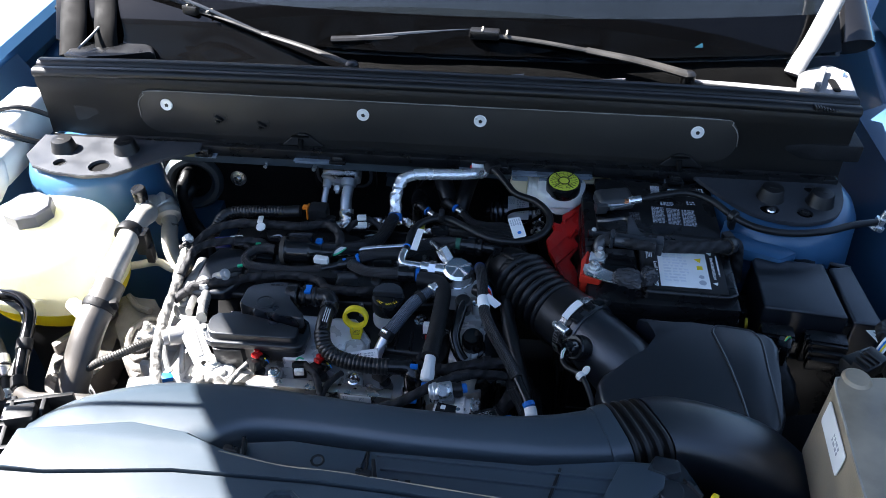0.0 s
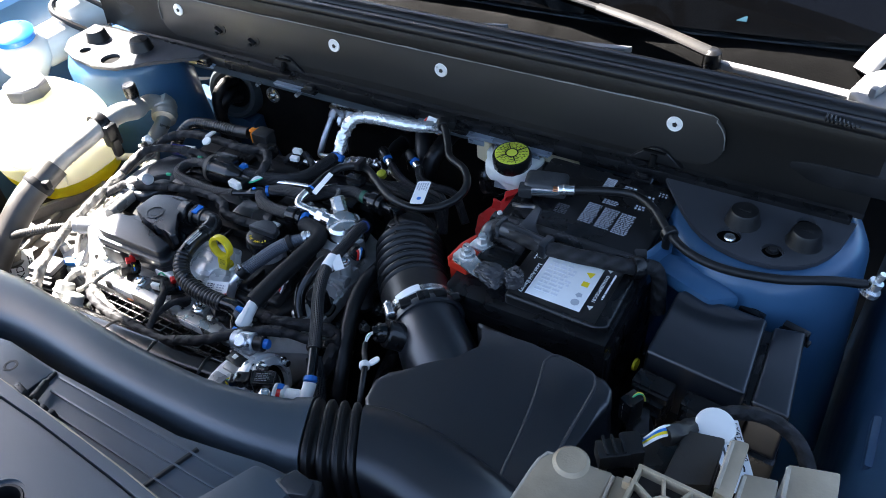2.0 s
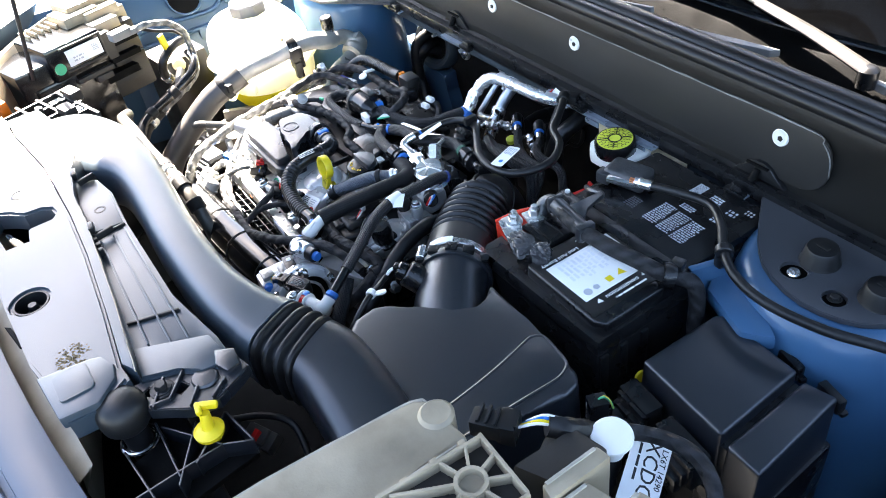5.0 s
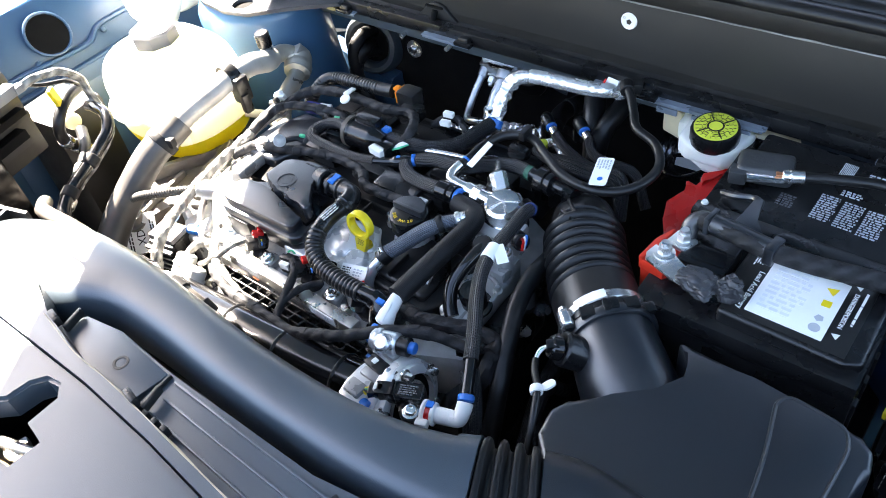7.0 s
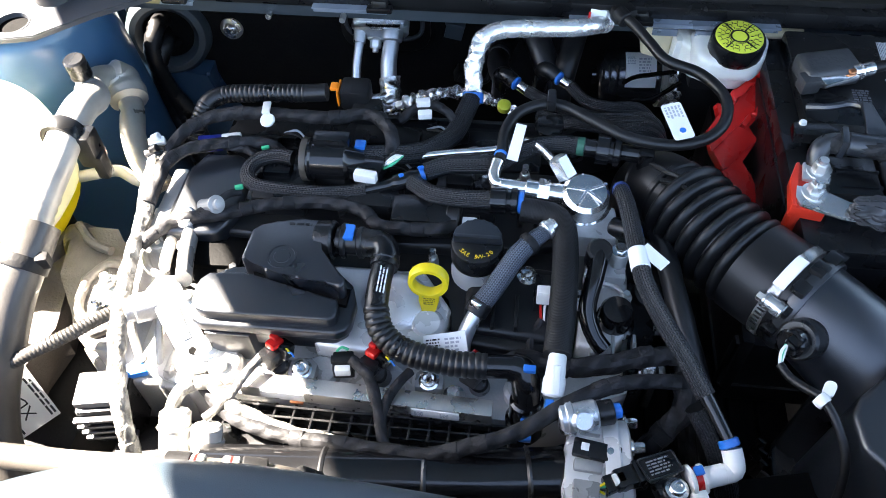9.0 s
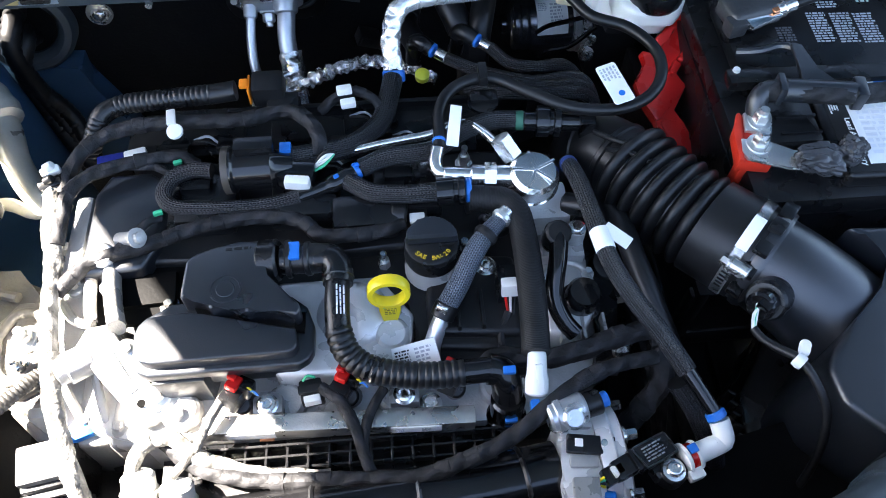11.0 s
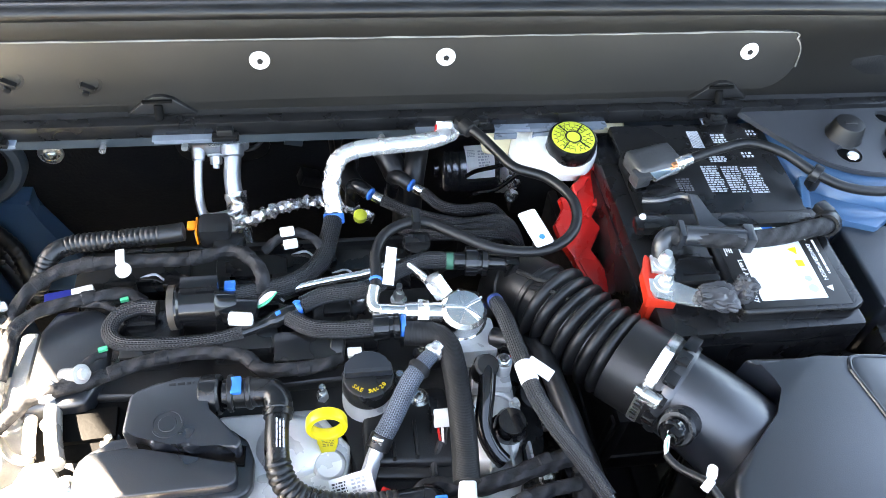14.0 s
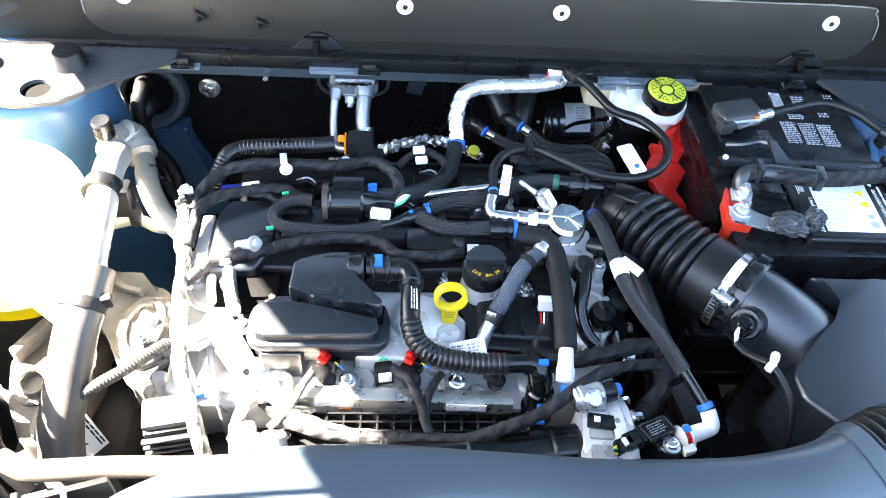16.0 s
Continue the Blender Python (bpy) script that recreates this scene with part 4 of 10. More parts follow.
        part("bore", cyl(B(), (x - 0.003, 1.0965, 0.9580), (x - 0.003, 1.0956, 0.9563), 0.0030, n=12), DEEP, lug)
    for x, w in ((-0.515, 0.04), (-0.320, 0.084), (-0.049, 0.072), (0.061, 0.143), (0.262, 0.03)):
        bm = B()
        box(bm, (x, 1.085, 0.9455), (w, 0.014, 0.002), bev=0.0008)
        box(bm, (x, 1.079, 0.9440), (w * 0.96, 0.002, 0.005), bev=0.0008)
        box(bm, (x + 0.004, 1.092, 0.9475), (w * 0.9, 0.002, 0.003), bev=0.0008)
        if w > 0.1:
            # wavy lower lip
            for k in range(3):
                box(bm, (x - 0.045 + 0.044 * k, 1.0785, 0.9365), (0.026, 0.003, 0.008), bev=0.001)
        part("spring_clip_plate", bm, CLIPSTEEL, c, "blue-grey folded clip strip")
    for x in (-0.515, -0.287, -0.012, 0.262):
        bm = B()
        box(bm, (x, 1.084, 0.951), (0.017, 0.014, 0.012), rx=-8, bev=0.003)
        box(bm, (x, 1.079, 0.948), (0.028, 0.010, 0.006), bev=0.002)
        part("clip", bm, PLASTIC, c, "black plastic clip")
    box(bm := B(), (-0.542, 1.084, 0.945), (0.022, 0.012, 0.006), bev=0.001)
    part("yellowed_pad", bm, mat("ochre_foam", (0.30, 0.24, 0.10), 0.7), c)
    return c


cowl_panel()

# ---- front end ----


def front_panel():
    f = thing("radiator_cover", (-0.12, 0.40, 0.99), "grey-black moulded plastic radiator cover with latch opening", "radiator cover")
    out = [(-0.50, 0.340), (-0.30, 0.330), (-0.05, 0.327), (0.06, 0.331), (0.092, 0.337), (0.155, 0.344), (0.158, 0.378), (0.140, 0.404), (0.120, 0.402), (0.03, 0.412), (-0.073, 0.421), (-0.163, 0.425), (-0.30, 0.424), (-0.42, 0.410), (-0.50, 0.408)]
    latch = [(-0.235, 0.352), (-0.224, 0.366), (-0.207, 0.380), (-0.204, 0.400), (-0.196, 0.410), (-0.182, 0.412), (-0.173, 0.405), (-0.173, 0.378), (-0.148, 0.374), (-0.150, 0.348), (-0.185, 0.345), (-0.22, 0.342)]
    bm = pierced(B(), out, [latch, disc_line(-0.036, 0.352, 0.019)], 0.992, 1.016)
    deck = part("deck", bm, DECK, f)
    # strap behind the seam
    seam = [(-0.47, 0.4115), (-0.42, 0.4115), (-0.30, 0.4255), (-0.163, 0.4264), (-0.073, 0.4224), (0.03, 0.4134), (0.120, 0.4034)]
    edge = [(0.138, 0.412), (0.111, 0.415), (0.029, 0.424), (-0.075, 0.433), (-0.151, 0.4385), (-0.20, 0.440), (-0.262, 0.450), (-0.30, 0.468), (-0.36, 0.475), (-0.47, 0.455)]
    part("strap", prism(B(), seam + edge, 0.985, 1.0175, 0.002), DECK, f)
    rim = [(x, y - 0.0006, 1.0170) for x, y in edge[:7]]
    part("dust_sheen_edge", tube(B(), rim, 0.0009, 6, 0.006, lumpy(0.9, 2.0, 0.03)), TAN, f, "edge rimmed with brown dust")
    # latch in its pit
    # pit walls and floor near-black, their shade put into the colour
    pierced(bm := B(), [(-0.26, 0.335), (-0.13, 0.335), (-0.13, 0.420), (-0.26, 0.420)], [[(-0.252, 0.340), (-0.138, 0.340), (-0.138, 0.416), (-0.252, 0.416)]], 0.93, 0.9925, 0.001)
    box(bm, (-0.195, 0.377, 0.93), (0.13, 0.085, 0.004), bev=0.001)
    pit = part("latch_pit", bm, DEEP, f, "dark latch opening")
    bm = B()
    cyl(bm, (-0.225, 0.352, 0.985), (-0.160, 0.368, 0.990), 0.005, n=12)
    box(bm, (-0.178, 0.360, 0.985), (0.026, 0.010, 0.008), rz=20, bev=0.002)
    box(bm, (-0.192, 0.362, 0.980), (0.008, 0.020, 0.010), rz=-15, bev=0.002)
    cyl(bm, (-0.166, 0.357, 0.980), (-0.163, 0.361, 0.992), 0.005, n=12)
    part("latch", bm, ZINC, pit, "bright latch claw")
    # bolt well
    bm = B()
    lathe(bm, (-0.036, 0.352, 0.990), (0, 0, 1), [(0.0185, 0.0), (0.0185, 0.024), (0.0165, 0.024), (0.0155, 0.006), (0.006, 0.005)], 28)
    well = part("bolt_well", bm, PLASTIC, f)
    bm = cyl(B(), (-0.036, 0.352, 0.994), (-0.036, 0.352, 1.002), 0.0085, n=22, bev=0.001)
    hexbolt(bm, (-0.036, 0.352, 1.001), (0, 0, 1), 0.0055, 0.008, 1.2)
    part("bolt", bm, PLASTIC, well)
    bm = B()
    lathe(bm, (-0.255, 0.385, 1.0155), (0, 0, 1), [(0.012, 0), (0.011, 0.001), (0.0085, 0.0015), (0.0075, 0.0004)], 22)
    part("button", bm, PLASTIC, f)
    # dried mud
    bm = B()
    rnd = random.Random(4)
    for _ in range(420):
        a, d = rnd.uniform(0, 6.28), 0.021 * rnd.random() ** 0.8
        if noise.noise((3 * math.cos(a) + 60 * d, 3 * math.sin(a), d * 90)) > -0.12:
            r = rnd.uniform(0.0005, 0.0021)
            lathe(bm, (0.079 + d * 0.95 * math.cos(a), 0.369 + d * 0.8 * math.sin(a), 1.0158), (0, 0, 1), [(r, 0), (r * 0.5, 0.0004)], 5)
    part("mud_spot", bm, mat("dry_mud", (0.13, 0.092, 0.045), 0.9), f, "dried mud spatter")
    # raised pad at the end of the deck
    bm = B()
    prism(bm, [(0.087, 0.333), (0.152, 0.339), (0.156, 0.374), (0.136, 0.394), (0.118, 0.398), (0.100, 0.391), (0.096, 0.382)], 1.006, 1.0205, 0.003)
    pad = part("pad", bm, DECK, f)
    part("pad_cushion", prism(B(), rounded(0.099, 0.345, 0.136, 0.377, 0.005), 1.019, 1.0228, 0.0015, 3), DECK, pad)
    # sunken field with thin ribs beside the duct
    bm = B()
    prism(bm, [(-0.262, 0.446), (-0.20, 0.437), (-0.075, 0.430), (0.029, 0.421), (0.138, 0.409), (0.150, 0.446), (0.168, 0.460), (0.172, 0.476), (0.165, 0.492), (0.128, 0.490), (0.092, 0.484), (0.041, 0.476), (-0.033, 0.476), (-0.122, 0.476), (-0.20, 0.481), (-0.245, 0.474)], 0.975, 1.000, 0.002)
    sunk = part("sunken_field", bm, DECK, f)
    part("upper_step", prism(B(), [(-0.250, 0.450), (-0.19, 0.4405), (-0.128, 0.437), (-0.122, 0.473), (-0.20, 0.478), (-0.240, 0.471)], 0.998, 1.0035, 0.0012), DECK, sunk)
    lathe(bm := B(), (-0.168, 0.458, 1.0028), (0, 0, 1), [(0.0075, 0), (0.007, 0.0012), (0.005, 0.0012), (0.004, 0.0004)], 20)
    part("date_stamp", bm, PLASTIC, sunk)
    for xa, ya, xb, yb in ((-0.108, 0.441, 0.096, 0.432), (-0.106, 0.456, 0.110, 0.451), (-0.112, 0.471, 0.122, 0.467)):
        box(bm := B(), ((xa + xb) / 2, (ya + yb) / 2, 1.0012), (xb - xa, 0.0022, 0.0048), rz=math.degrees((yb - ya) / (xb - xa)), bev=0.0008)
        part("rib", bm, DECK, sunk)
    for xa, ya, xb, yb in ((0.052, 0.424, 0.068, 0.474), (-0.118, 0.438, -0.121, 0.474)):
        d = Vector((xb - xa, yb - ya))
        box(bm := B(), ((xa + xb) / 2, (ya + yb) / 2, 1.0012), (d.length, 0.0032, 0.0042), rz=math.degrees(math.atan2(d.y, d.x)), bev=0.0008)
        part("cross_rib", bm, PLASTIC, sunk)
    part("end_step", prism(B(), [(0.094, 0.4185), (0.136, 0.412), (0.147, 0.446), (0.165, 0.461), (0.168, 0.476), (0.161, 0.488), (0.126, 0.484)], 0.998, 1.0045, 0.0015), DECK, sunk)
    for x, y in ((-0.250, 0.452), (-0.118, 0.439)):
        box(bm := B(), (x, y, 1.016), (0.016, 0.006, 0.010), rz=-10, bev=0.002)
        box(bm, (x + 0.008, y + 0.010, 1.008), (0.004, 0.022, 0.008), rz=15, bev=0.001)
        part("tab", bm, PLASTIC, f)
    for k in range(4):
        box(bm := B(), (-0.112 + 0.012 * k, 0.4365, 1.008), (0.006, 0.005, 0.010), bev=0.001)
        part("clip_tooth", bm, PLASTIC, sunk)
    # corner bracket with square holes, bolt and cap
    bm = pierced(B(), [(0.134, 0.404), (0.141, 0.446), (0.164, 0.463), (0.170, 0.480), (0.166, 0.496), (0.183, 0.500), (0.190, 0.490), (0.203, 0.462), (0.196, 0.436), (0.172, 0.405)], [[(0.157, 0.440), (0.169, 0.446), (0.175, 0.436), (0.163, 0.430)], [(0.147, 0.414), (0.154, 0.418), (0.158, 0.411), (0.151, 0.407)]], 0.986, 0.999, 0.0012)
    e = part("corner_bracket", bm, SATIN, f)
    lathe(bm := B(), (0.172, 0.461, 0.998), (0, 0, 1), [(0.0125, 0), (0.0130, 0.002), (0.0115, 0.004), (0.004, 0.0048)], 26)
    part("stud_cap", bm, SATIN, e, "flat round cap")
    part("end_block", prism(B(), [(0.150, 0.480), (0.160, 0.497), (0.182, 0.494), (0.184, 0.480), (0.168, 0.474)], 0.996, 1.006, 0.003), SATIN, e)
    lathe(bm := B(), (0.158, 0.424, 0.998), (0, 0, 1), [(0.0115, 0), (0.0115, 0.002), (0.0095, 0.0025)], 24)
    hexbolt(bm, (0.158, 0.424, 1.0), (0, 0, 1), 0.006, 0.006)
    part("bolt", bm, PLASTIC, e)
    for xa, ya, xb, yb in ((0.150, 0.448, 0.176, 0.426), (0.178, 0.452, 0.196, 0.438), (0.146, 0.430, 0.176, 0.410), (0.176, 0.426, 0.172, 0.408), (0.186, 0.476, 0.200, 0.458)):
        d = Vector((xb - xa, yb - ya))
        part("rim", box(B(), ((xa + xb) / 2, (ya + yb) / 2, 1.0005), (d.length, 0.0022, 0.005), rz=math.degrees(math.atan2(d.y, d.x)), bev=0.0007), SATIN, e)
    # thin webs over the dark hollow
    for xa, ya, xb, yb in ((0.180, 0.408, 0.236, 0.446), (0.196, 0.436, 0.252, 0.400), (0.172, 0.405, 0.244, 0.404), (0.204, 0.462, 0.250, 0.470), (0.236, 0.446, 0.250, 0.470), (0.203, 0.462, 0.240, 0.420), (0.186, 0.372, 0.262, 0.380), (0.240, 0.360, 0.236, 0.446)):
        d = Vector((xb - xa, yb - ya))
        part("web", box(B(), ((xa + xb) / 2, (ya + yb) / 2, 0.971), (d.length, 0.0020, 0.020), rz=math.degrees(math.atan2(d.y, d.x)), bev=0.0008), SATIN, f)
    # added near-black sheets paint the shade down in the hollow
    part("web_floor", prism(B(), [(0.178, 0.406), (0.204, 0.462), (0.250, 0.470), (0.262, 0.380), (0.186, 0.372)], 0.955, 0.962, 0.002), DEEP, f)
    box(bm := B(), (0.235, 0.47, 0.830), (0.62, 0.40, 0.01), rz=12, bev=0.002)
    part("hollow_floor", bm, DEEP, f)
    # left lattice: thin walls with a few floors between them
    bm = B()
    for k in range(4):
        box(bm, (-0.520, 0.415 + 0.032 * k, 0.972), (0.128, 0.005, 0.026), rz=16, bev=0.0012)
    for k in range(4):
        box(bm, (-0.572 + 0.034 * k, 0.462, 0.972), (0.005, 0.118, 0.026), rz=16, bev=0.0012)
    lt = part("lattice_end", bm, MATTE, f, "ribbed black plastic lattice")
    for x, y, z in ((-0.555, 0.492, 0.978), (-0.520, 0.470, 0.972), (-0.487, 0.448, 0.975), (-0.510, 0.505, 0.980), (-0.545, 0.430, 0.968)):
        part("cell_floor", box(B(), (x, y, z), (0.030, 0.028, 0.004), rz=16, bev=0.001), DECK, lt)
    for x, y in ((-0.548, 0.512), (-0.497, 0.492)):
        part("lattice_block", box(B(), (x, y, 0.986), (0.030, 0.020, 0.018), rz=16, bev=0.003), MATTE, lt)
    part("pin", cyl(B(), (-0.535, 0.455, 0.965), (-0.533, 0.458, 0.992), 0.006, n=14, bev=0.001), MATTE, lt)
    # info sticker near the sunny end
    box(bm := B(), (-0.395, 0.362, 1.0166), (0.12, 0.032, 0.0006), bev=0.0002)
    st = part("sticker", bm, PAPER, f, "white information sticker with unreadable print")
    m = plane_pose((-0.395, 0.362, 1.0171), (1, 0, 0), (0, 0, 1))
    part("print", bars(B(), m, -0.055, -0.013, 0.055, 0.013, 5, 3), INK, st)
    f.location += Vector((0, -0.006, 0.012))


front_panel()


def bumper():
    bm = B()
    # the inner edge sweeps back towards the lamps; the notch is the seam along the skin
    edge = lambda u: 0.298 + (0.19 if u > 0 else 0.07) * u ** 2 / (1 + 1.2 * u * u)
    sec = [(0.0, 1.005), (-0.03, 1.012), (-0.043, 1.0094), (-0.0445, 1.003), (-0.0505, 1.002), (-0.052, 1.0076), (-0.09, 1.0), (-0.14, 0.96), (-0.16, 0.85), (-0.16, 0.55), (-0.10, 0.55), (-0.06, 0.93), (-0.02, 0.975)]
    rows = []
    for i in range(25):
        u = -1 + 2 * i / 24
        x, y = -0.135 + 0.86 * u, edge(u) + 0.22 * abs(u) ** 5
        rows.append([bm.verts.new((x, y + a, z)) for a, z in sec])
    for a, b in zip(rows, rows[1:]):
        for i in range(len(sec)):
            j = (i + 1) % len(sec)
            bm.faces.new((a[i], a[j], b[j], b[i]))
    bm.faces.new(rows[0])
    bm.faces.new(rows[-1])
    part("bumper_skin", bm, BUMPER, car, "slate blue front bumper edge")
    bm = B()
    rows = []
    for i in range(25):
        u = -1 + 1.40 * i / 24
        x, y = -0.135 + 0.80 * u, edge(u) + 0.025 + 0.20 * abs(u) ** 5
        w = 1 - 1.9 * min(1, max(0, (x - 0.0) / 0.16))
        rows.append([bm.verts.new((x, y + a, z)) for a, z in ((-0.045, 0.975), (-0.020, 0.990), (0.012 * w, 0.998), (0.03 * w, 0.97), (0.03 * w, 0.90), (-0.045, 0.90))])
    for a, b in zip(rows, rows[1:]):
        for i in range(6):
            j = (i + 1) % 6
            bm.faces.new((a[i], a[j], b[j], b[i]))
    seal = part("grille_seal", bm, TAN, car, "dusty brown filler strip behind the bumper")
    for x in (-0.48, -0.34, -0.035):
        y = edge((x + 0.135) / 0.80) + 0.025
        part("slot", prism(B(), [(x - 0.026, y - 0.017), (x + 0.018, y - 0.010), (x + 0.024, y - 0.004), (x - 0.020, y - 0.011)], 0.985, 0.9955, 0.0006, 1), DEEP, seal, "dark slot in the strip")
    box(bm := B(), (-0.12, 0.40, 0.70), (0.80, 0.05, 0.5), bev=0.01)
    part("radiator_support", bm, DARK, car)


bumper()


def duct():
    d = thing("intake_duct", (-0.1, 0.51, 0.93), "smooth black plastic air intake duct across the front", "air duct")

    def sweep(name, rows, mat_, label=""):
        """rows: centre x, y, z, half width, half height, direction in degrees"""
        bm = B()
        n = 24
        rings = []
        for x, y, z, hw, hh, ang in rows:
            a = radians(ang)
            side = Vector((-math.sin(a), math.cos(a), 0))
            r = []
            for i in range(n):
                q = 2 * math.pi * i / n
                c, s = math.cos(q), math.sin(q)
                e = 0.62
                r.append(bm.verts.new(Vector((x, y, z)) + side * hw * math.copysign(abs(c) ** e, c) + Vector((0, 0, 1)) * hh * math.copysign(abs(s) ** e, s)))
            rings.append(r)
        for a, b in zip(rings, rings[1:]):
            for i in range(n):
                j = (i + 1) % n
                bm.faces.new((a[i], a[j], b[j], b[i]))
        bm.faces.new(rings[0])
        bm.faces.new(rings[-1])
        return part(name, bm, mat_, d, label)

    def lerp_rows(keys, n):
        k = np.array(keys, float)
        t = np.linspace(0, len(k) - 1, n)
        out = []
        for q in t:
            i = int(min(len(k) - 2, math.floor(q)))
            u = q - i
            p0, p1, p2, p3 = k[max(0, i - 1)], k[i], k[i + 1], k[min(len(k) - 1, i + 2)]
            out.append(0.5 * (2 * p1 + (p2 - p0) * u + (2 * p0 - 5 * p1 + 4 * p2 - p3) * u * u + (3 * p1 - p0 - 3 * p2 + p3) * u ** 3))
        return out

    main = [(-0.48, 0.450, 0.972, 0.040, 0.030, 8), (-0.43, 0.464, 0.980, 0.056, 0.036, 8), (-0.36, 0.490, 0.981, 0.054, 0.037, 8), (-0.295, 0.505, 0.980, 0.045, 0.037, 6), (-0.25, 0.516, 0.978, 0.033, 0.037, 2), (-0.18, 0.516, 0.976, 0.0285, 0.037, -2), (-0.09, 0.511, 0.974, 0.028, 0.038, -1), (0.0, 0.512, 0.972, 0.0285, 0.038, 3), (0.06, 0.518, 0.970, 0.032, 0.038, 10), (0.10, 0.527, 0.967, 0.036, 0.038, 18), (0.128, 0.537, 0.964, 0.039, 0.038, 24)]
    sweep("duct_body", lerp_rows(main, 60), DECK)
    lip = [(0.112, 0.531, 0.9655, 0.0395, 0.0395, 20), (0.130, 0.538, 0.963, 0.0425, 0.0405, 24)]
    sweep("duct_collar", lip, DECK)
    # bellows
    bm_rows = []
    for i in range(33):
        f = i / 32
        k = 1.0 + (0.085, 0.105, 0.105, 0.085, -0.05, -0.08, -0.08, -0.05)[(i + 6) % 8]
        bm_rows.append((0.129 + 0.046 * f, 0.5375 + 0.023 * f, 0.963 - 0.009 * f, 0.0392 * k, 0.0362 * k, 24 + 6 * f))
    sweep("bellows", bm_rows, RUBBER, "ribbed rubber bellows")
    tail = [(0.174, 0.560, 0.954, 0.042, 0.038, 28), (0.20, 0.566, 0.949, 0.043, 0.039, 14), (0.25, 0.566, 0.936, 0.043, 0.041, 2), (0.31, 0.562, 0.910, 0.044, 0.044, 0), (0.36, 0.560, 0.86, 0.045, 0.05, 0)]
    sweep("outlet", lerp_rows(tail, 14), SATIN)


duct()


def left_headlight():
    h = thing("headlamp", (-0.78, 0.56, 0.80), "black headlamp housing with a white label and a green dot", "headlamp", "headlamps")
    # the casing's own frame: along its flank, up, and out towards the engine
    m = plane_pose((-0.7195, 0.566, 0.990), (-0.24, 0.97, 0.0), (0.97, 0.24, 0.06))

    def slab(bm, u0, u1, v0, v1, w0, w1, bev=0.003):
        s = Matrix.Translation(((u0 + u1) / 2, (v0 + v1) / 2, (w0 + w1) / 2)) @ Matrix.Diagonal((u1 - u0, v1 - v0, w1 - w0, 1))
        vs = bmesh.ops.create_cube(bm, size=1, matrix=m @ s)["verts"]
        bmesh.ops.bevel(bm, geom=edges_of(vs), offset=bev, segments=2, affect="EDGES", profile=0.6)
        return bm
    bm = slab(B(), -0.066, 0.040, -0.034, 0.026, -0.13, -0.001, 0.006)
    part("housing", bm, GLOSSY, h)
    part("lower_housing", slab(B(), -0.105, 0.032, -0.19, -0.030, -0.14, -0.006, 0.006), GLOSSY, h)
    part("front_housing", slab(B(), -0.125, -0.060, -0.10, 0.005, -0.13, -0.010, 0.006), GLOSSY, h)
    # label field with a raised border
    bm = slab(B(), -0.040, 0.038, 0.017, 0.021, -0.003, 0.002, 0.001)
    slab(bm, -0.040, 0.038, -0.024, -0.020, -0.003, 0.002, 0.001)
    slab(bm, 0.035, 0.039, -0.024, 0.021, -0.003, 0.002, 0.001)
    part("label_border", bm, INKTAN, h)
    st = part("label", slab(B(), -0.032, 0.033, -0.0155, 0.0125, -0.001, 0.0006, 0.0004), PAPER, h, "white label with unreadable print")
    part("print", bars(B(), m @ Matrix.Translation((0, 0, 0.0008)), -0.022, -0.011, 0.0, 0.0, 2, 9), GREYINK, st)
    part("code_square", bars(B(), m @ Matrix.Translation((0, 0, 0.0008)), 0.016, -0.006, 0.027, 0.006, 4, 12, ragged=0.0), GREYINK, st)
    lathe(bm := B(), m @ Vector((-0.050, -0.012, -0.002)), m.to_3x3() @ Vector((0, 0, 1)), [(0.0100, 0), (0.0100, 0.0016)], 24)
    part("green_dot", bm, GREEN, h, "round green sticker")
    # deep slots, bars and steps below and beside the label
    for u0, u1, v0, v1 in ((-0.030, 0.036, -0.040, -0.031), (0.040, 0.105, -0.018, -0.008), (0.042, 0.100, -0.046, -0.036), (0.020, 0.085, -0.076, -0.062)):
        part("slot", slab(B(), u0, u1, v0, v1, -0.03, -0.0045, 0.001), DEEP, h, "deep dark slot")
    for u0, u1, v0, v1, w1 in ((-0.032, 0.040, -0.050, -0.041, 0.002), (0.000, 0.032, -0.062, -0.050, 0.004), (0.038, 0.058, -0.036, 0.014, -0.002), (0.056, 0.092, -0.008, 0.002, -0.012), (0.058, 0.108, -0.034, -0.020, -0.014), (0.050, 0.112, -0.060, -0.048, -0.018), (0.030, 0.094, -0.092, -0.078, -0.016)):
        part("step", slab(B(), u0, u1, v0, v1, -0.08, w1, 0.003), INKTAN, h)
    # ribs and tiers of the rear cover, brown with dust
    for u0, u1, v0, v1, w0, w1 in ((0.040, 0.092, 0.006, 0.026, -0.11, -0.022), (0.046, 0.112, 0.022, 0.040, -0.13, -0.050), (0.030, 0.120, 0.034, 0.054, -0.15, -0.078), (0.010, 0.080, 0.022, 0.044, -0.13, -0.058), (0.094, 0.126, 0.000, 0.028, -0.12, -0.060)):
        part("tier", slab(B(), u0, u1, v0, v1, w0, w1, 0.004), TAN, h, "dusty brown tier of the lamp cover")
    part("cover_base", slab(B(), 0.030, 0.118, -0.12, 0.010, -0.14, -0.030, 0.006), INKTAN, h)
    for k in range(7):
        part("rib", slab(B(), -0.05 + 0.013 * k, -0.046 + 0.013 * k, 0.026, 0.034, -0.13, -0.085, 0.001), TAN, h)
    bm = box(B(), (-0.702, 0.632, 1.004), (0.020, 0.040, 0.016), rz=14, bev=0.003)
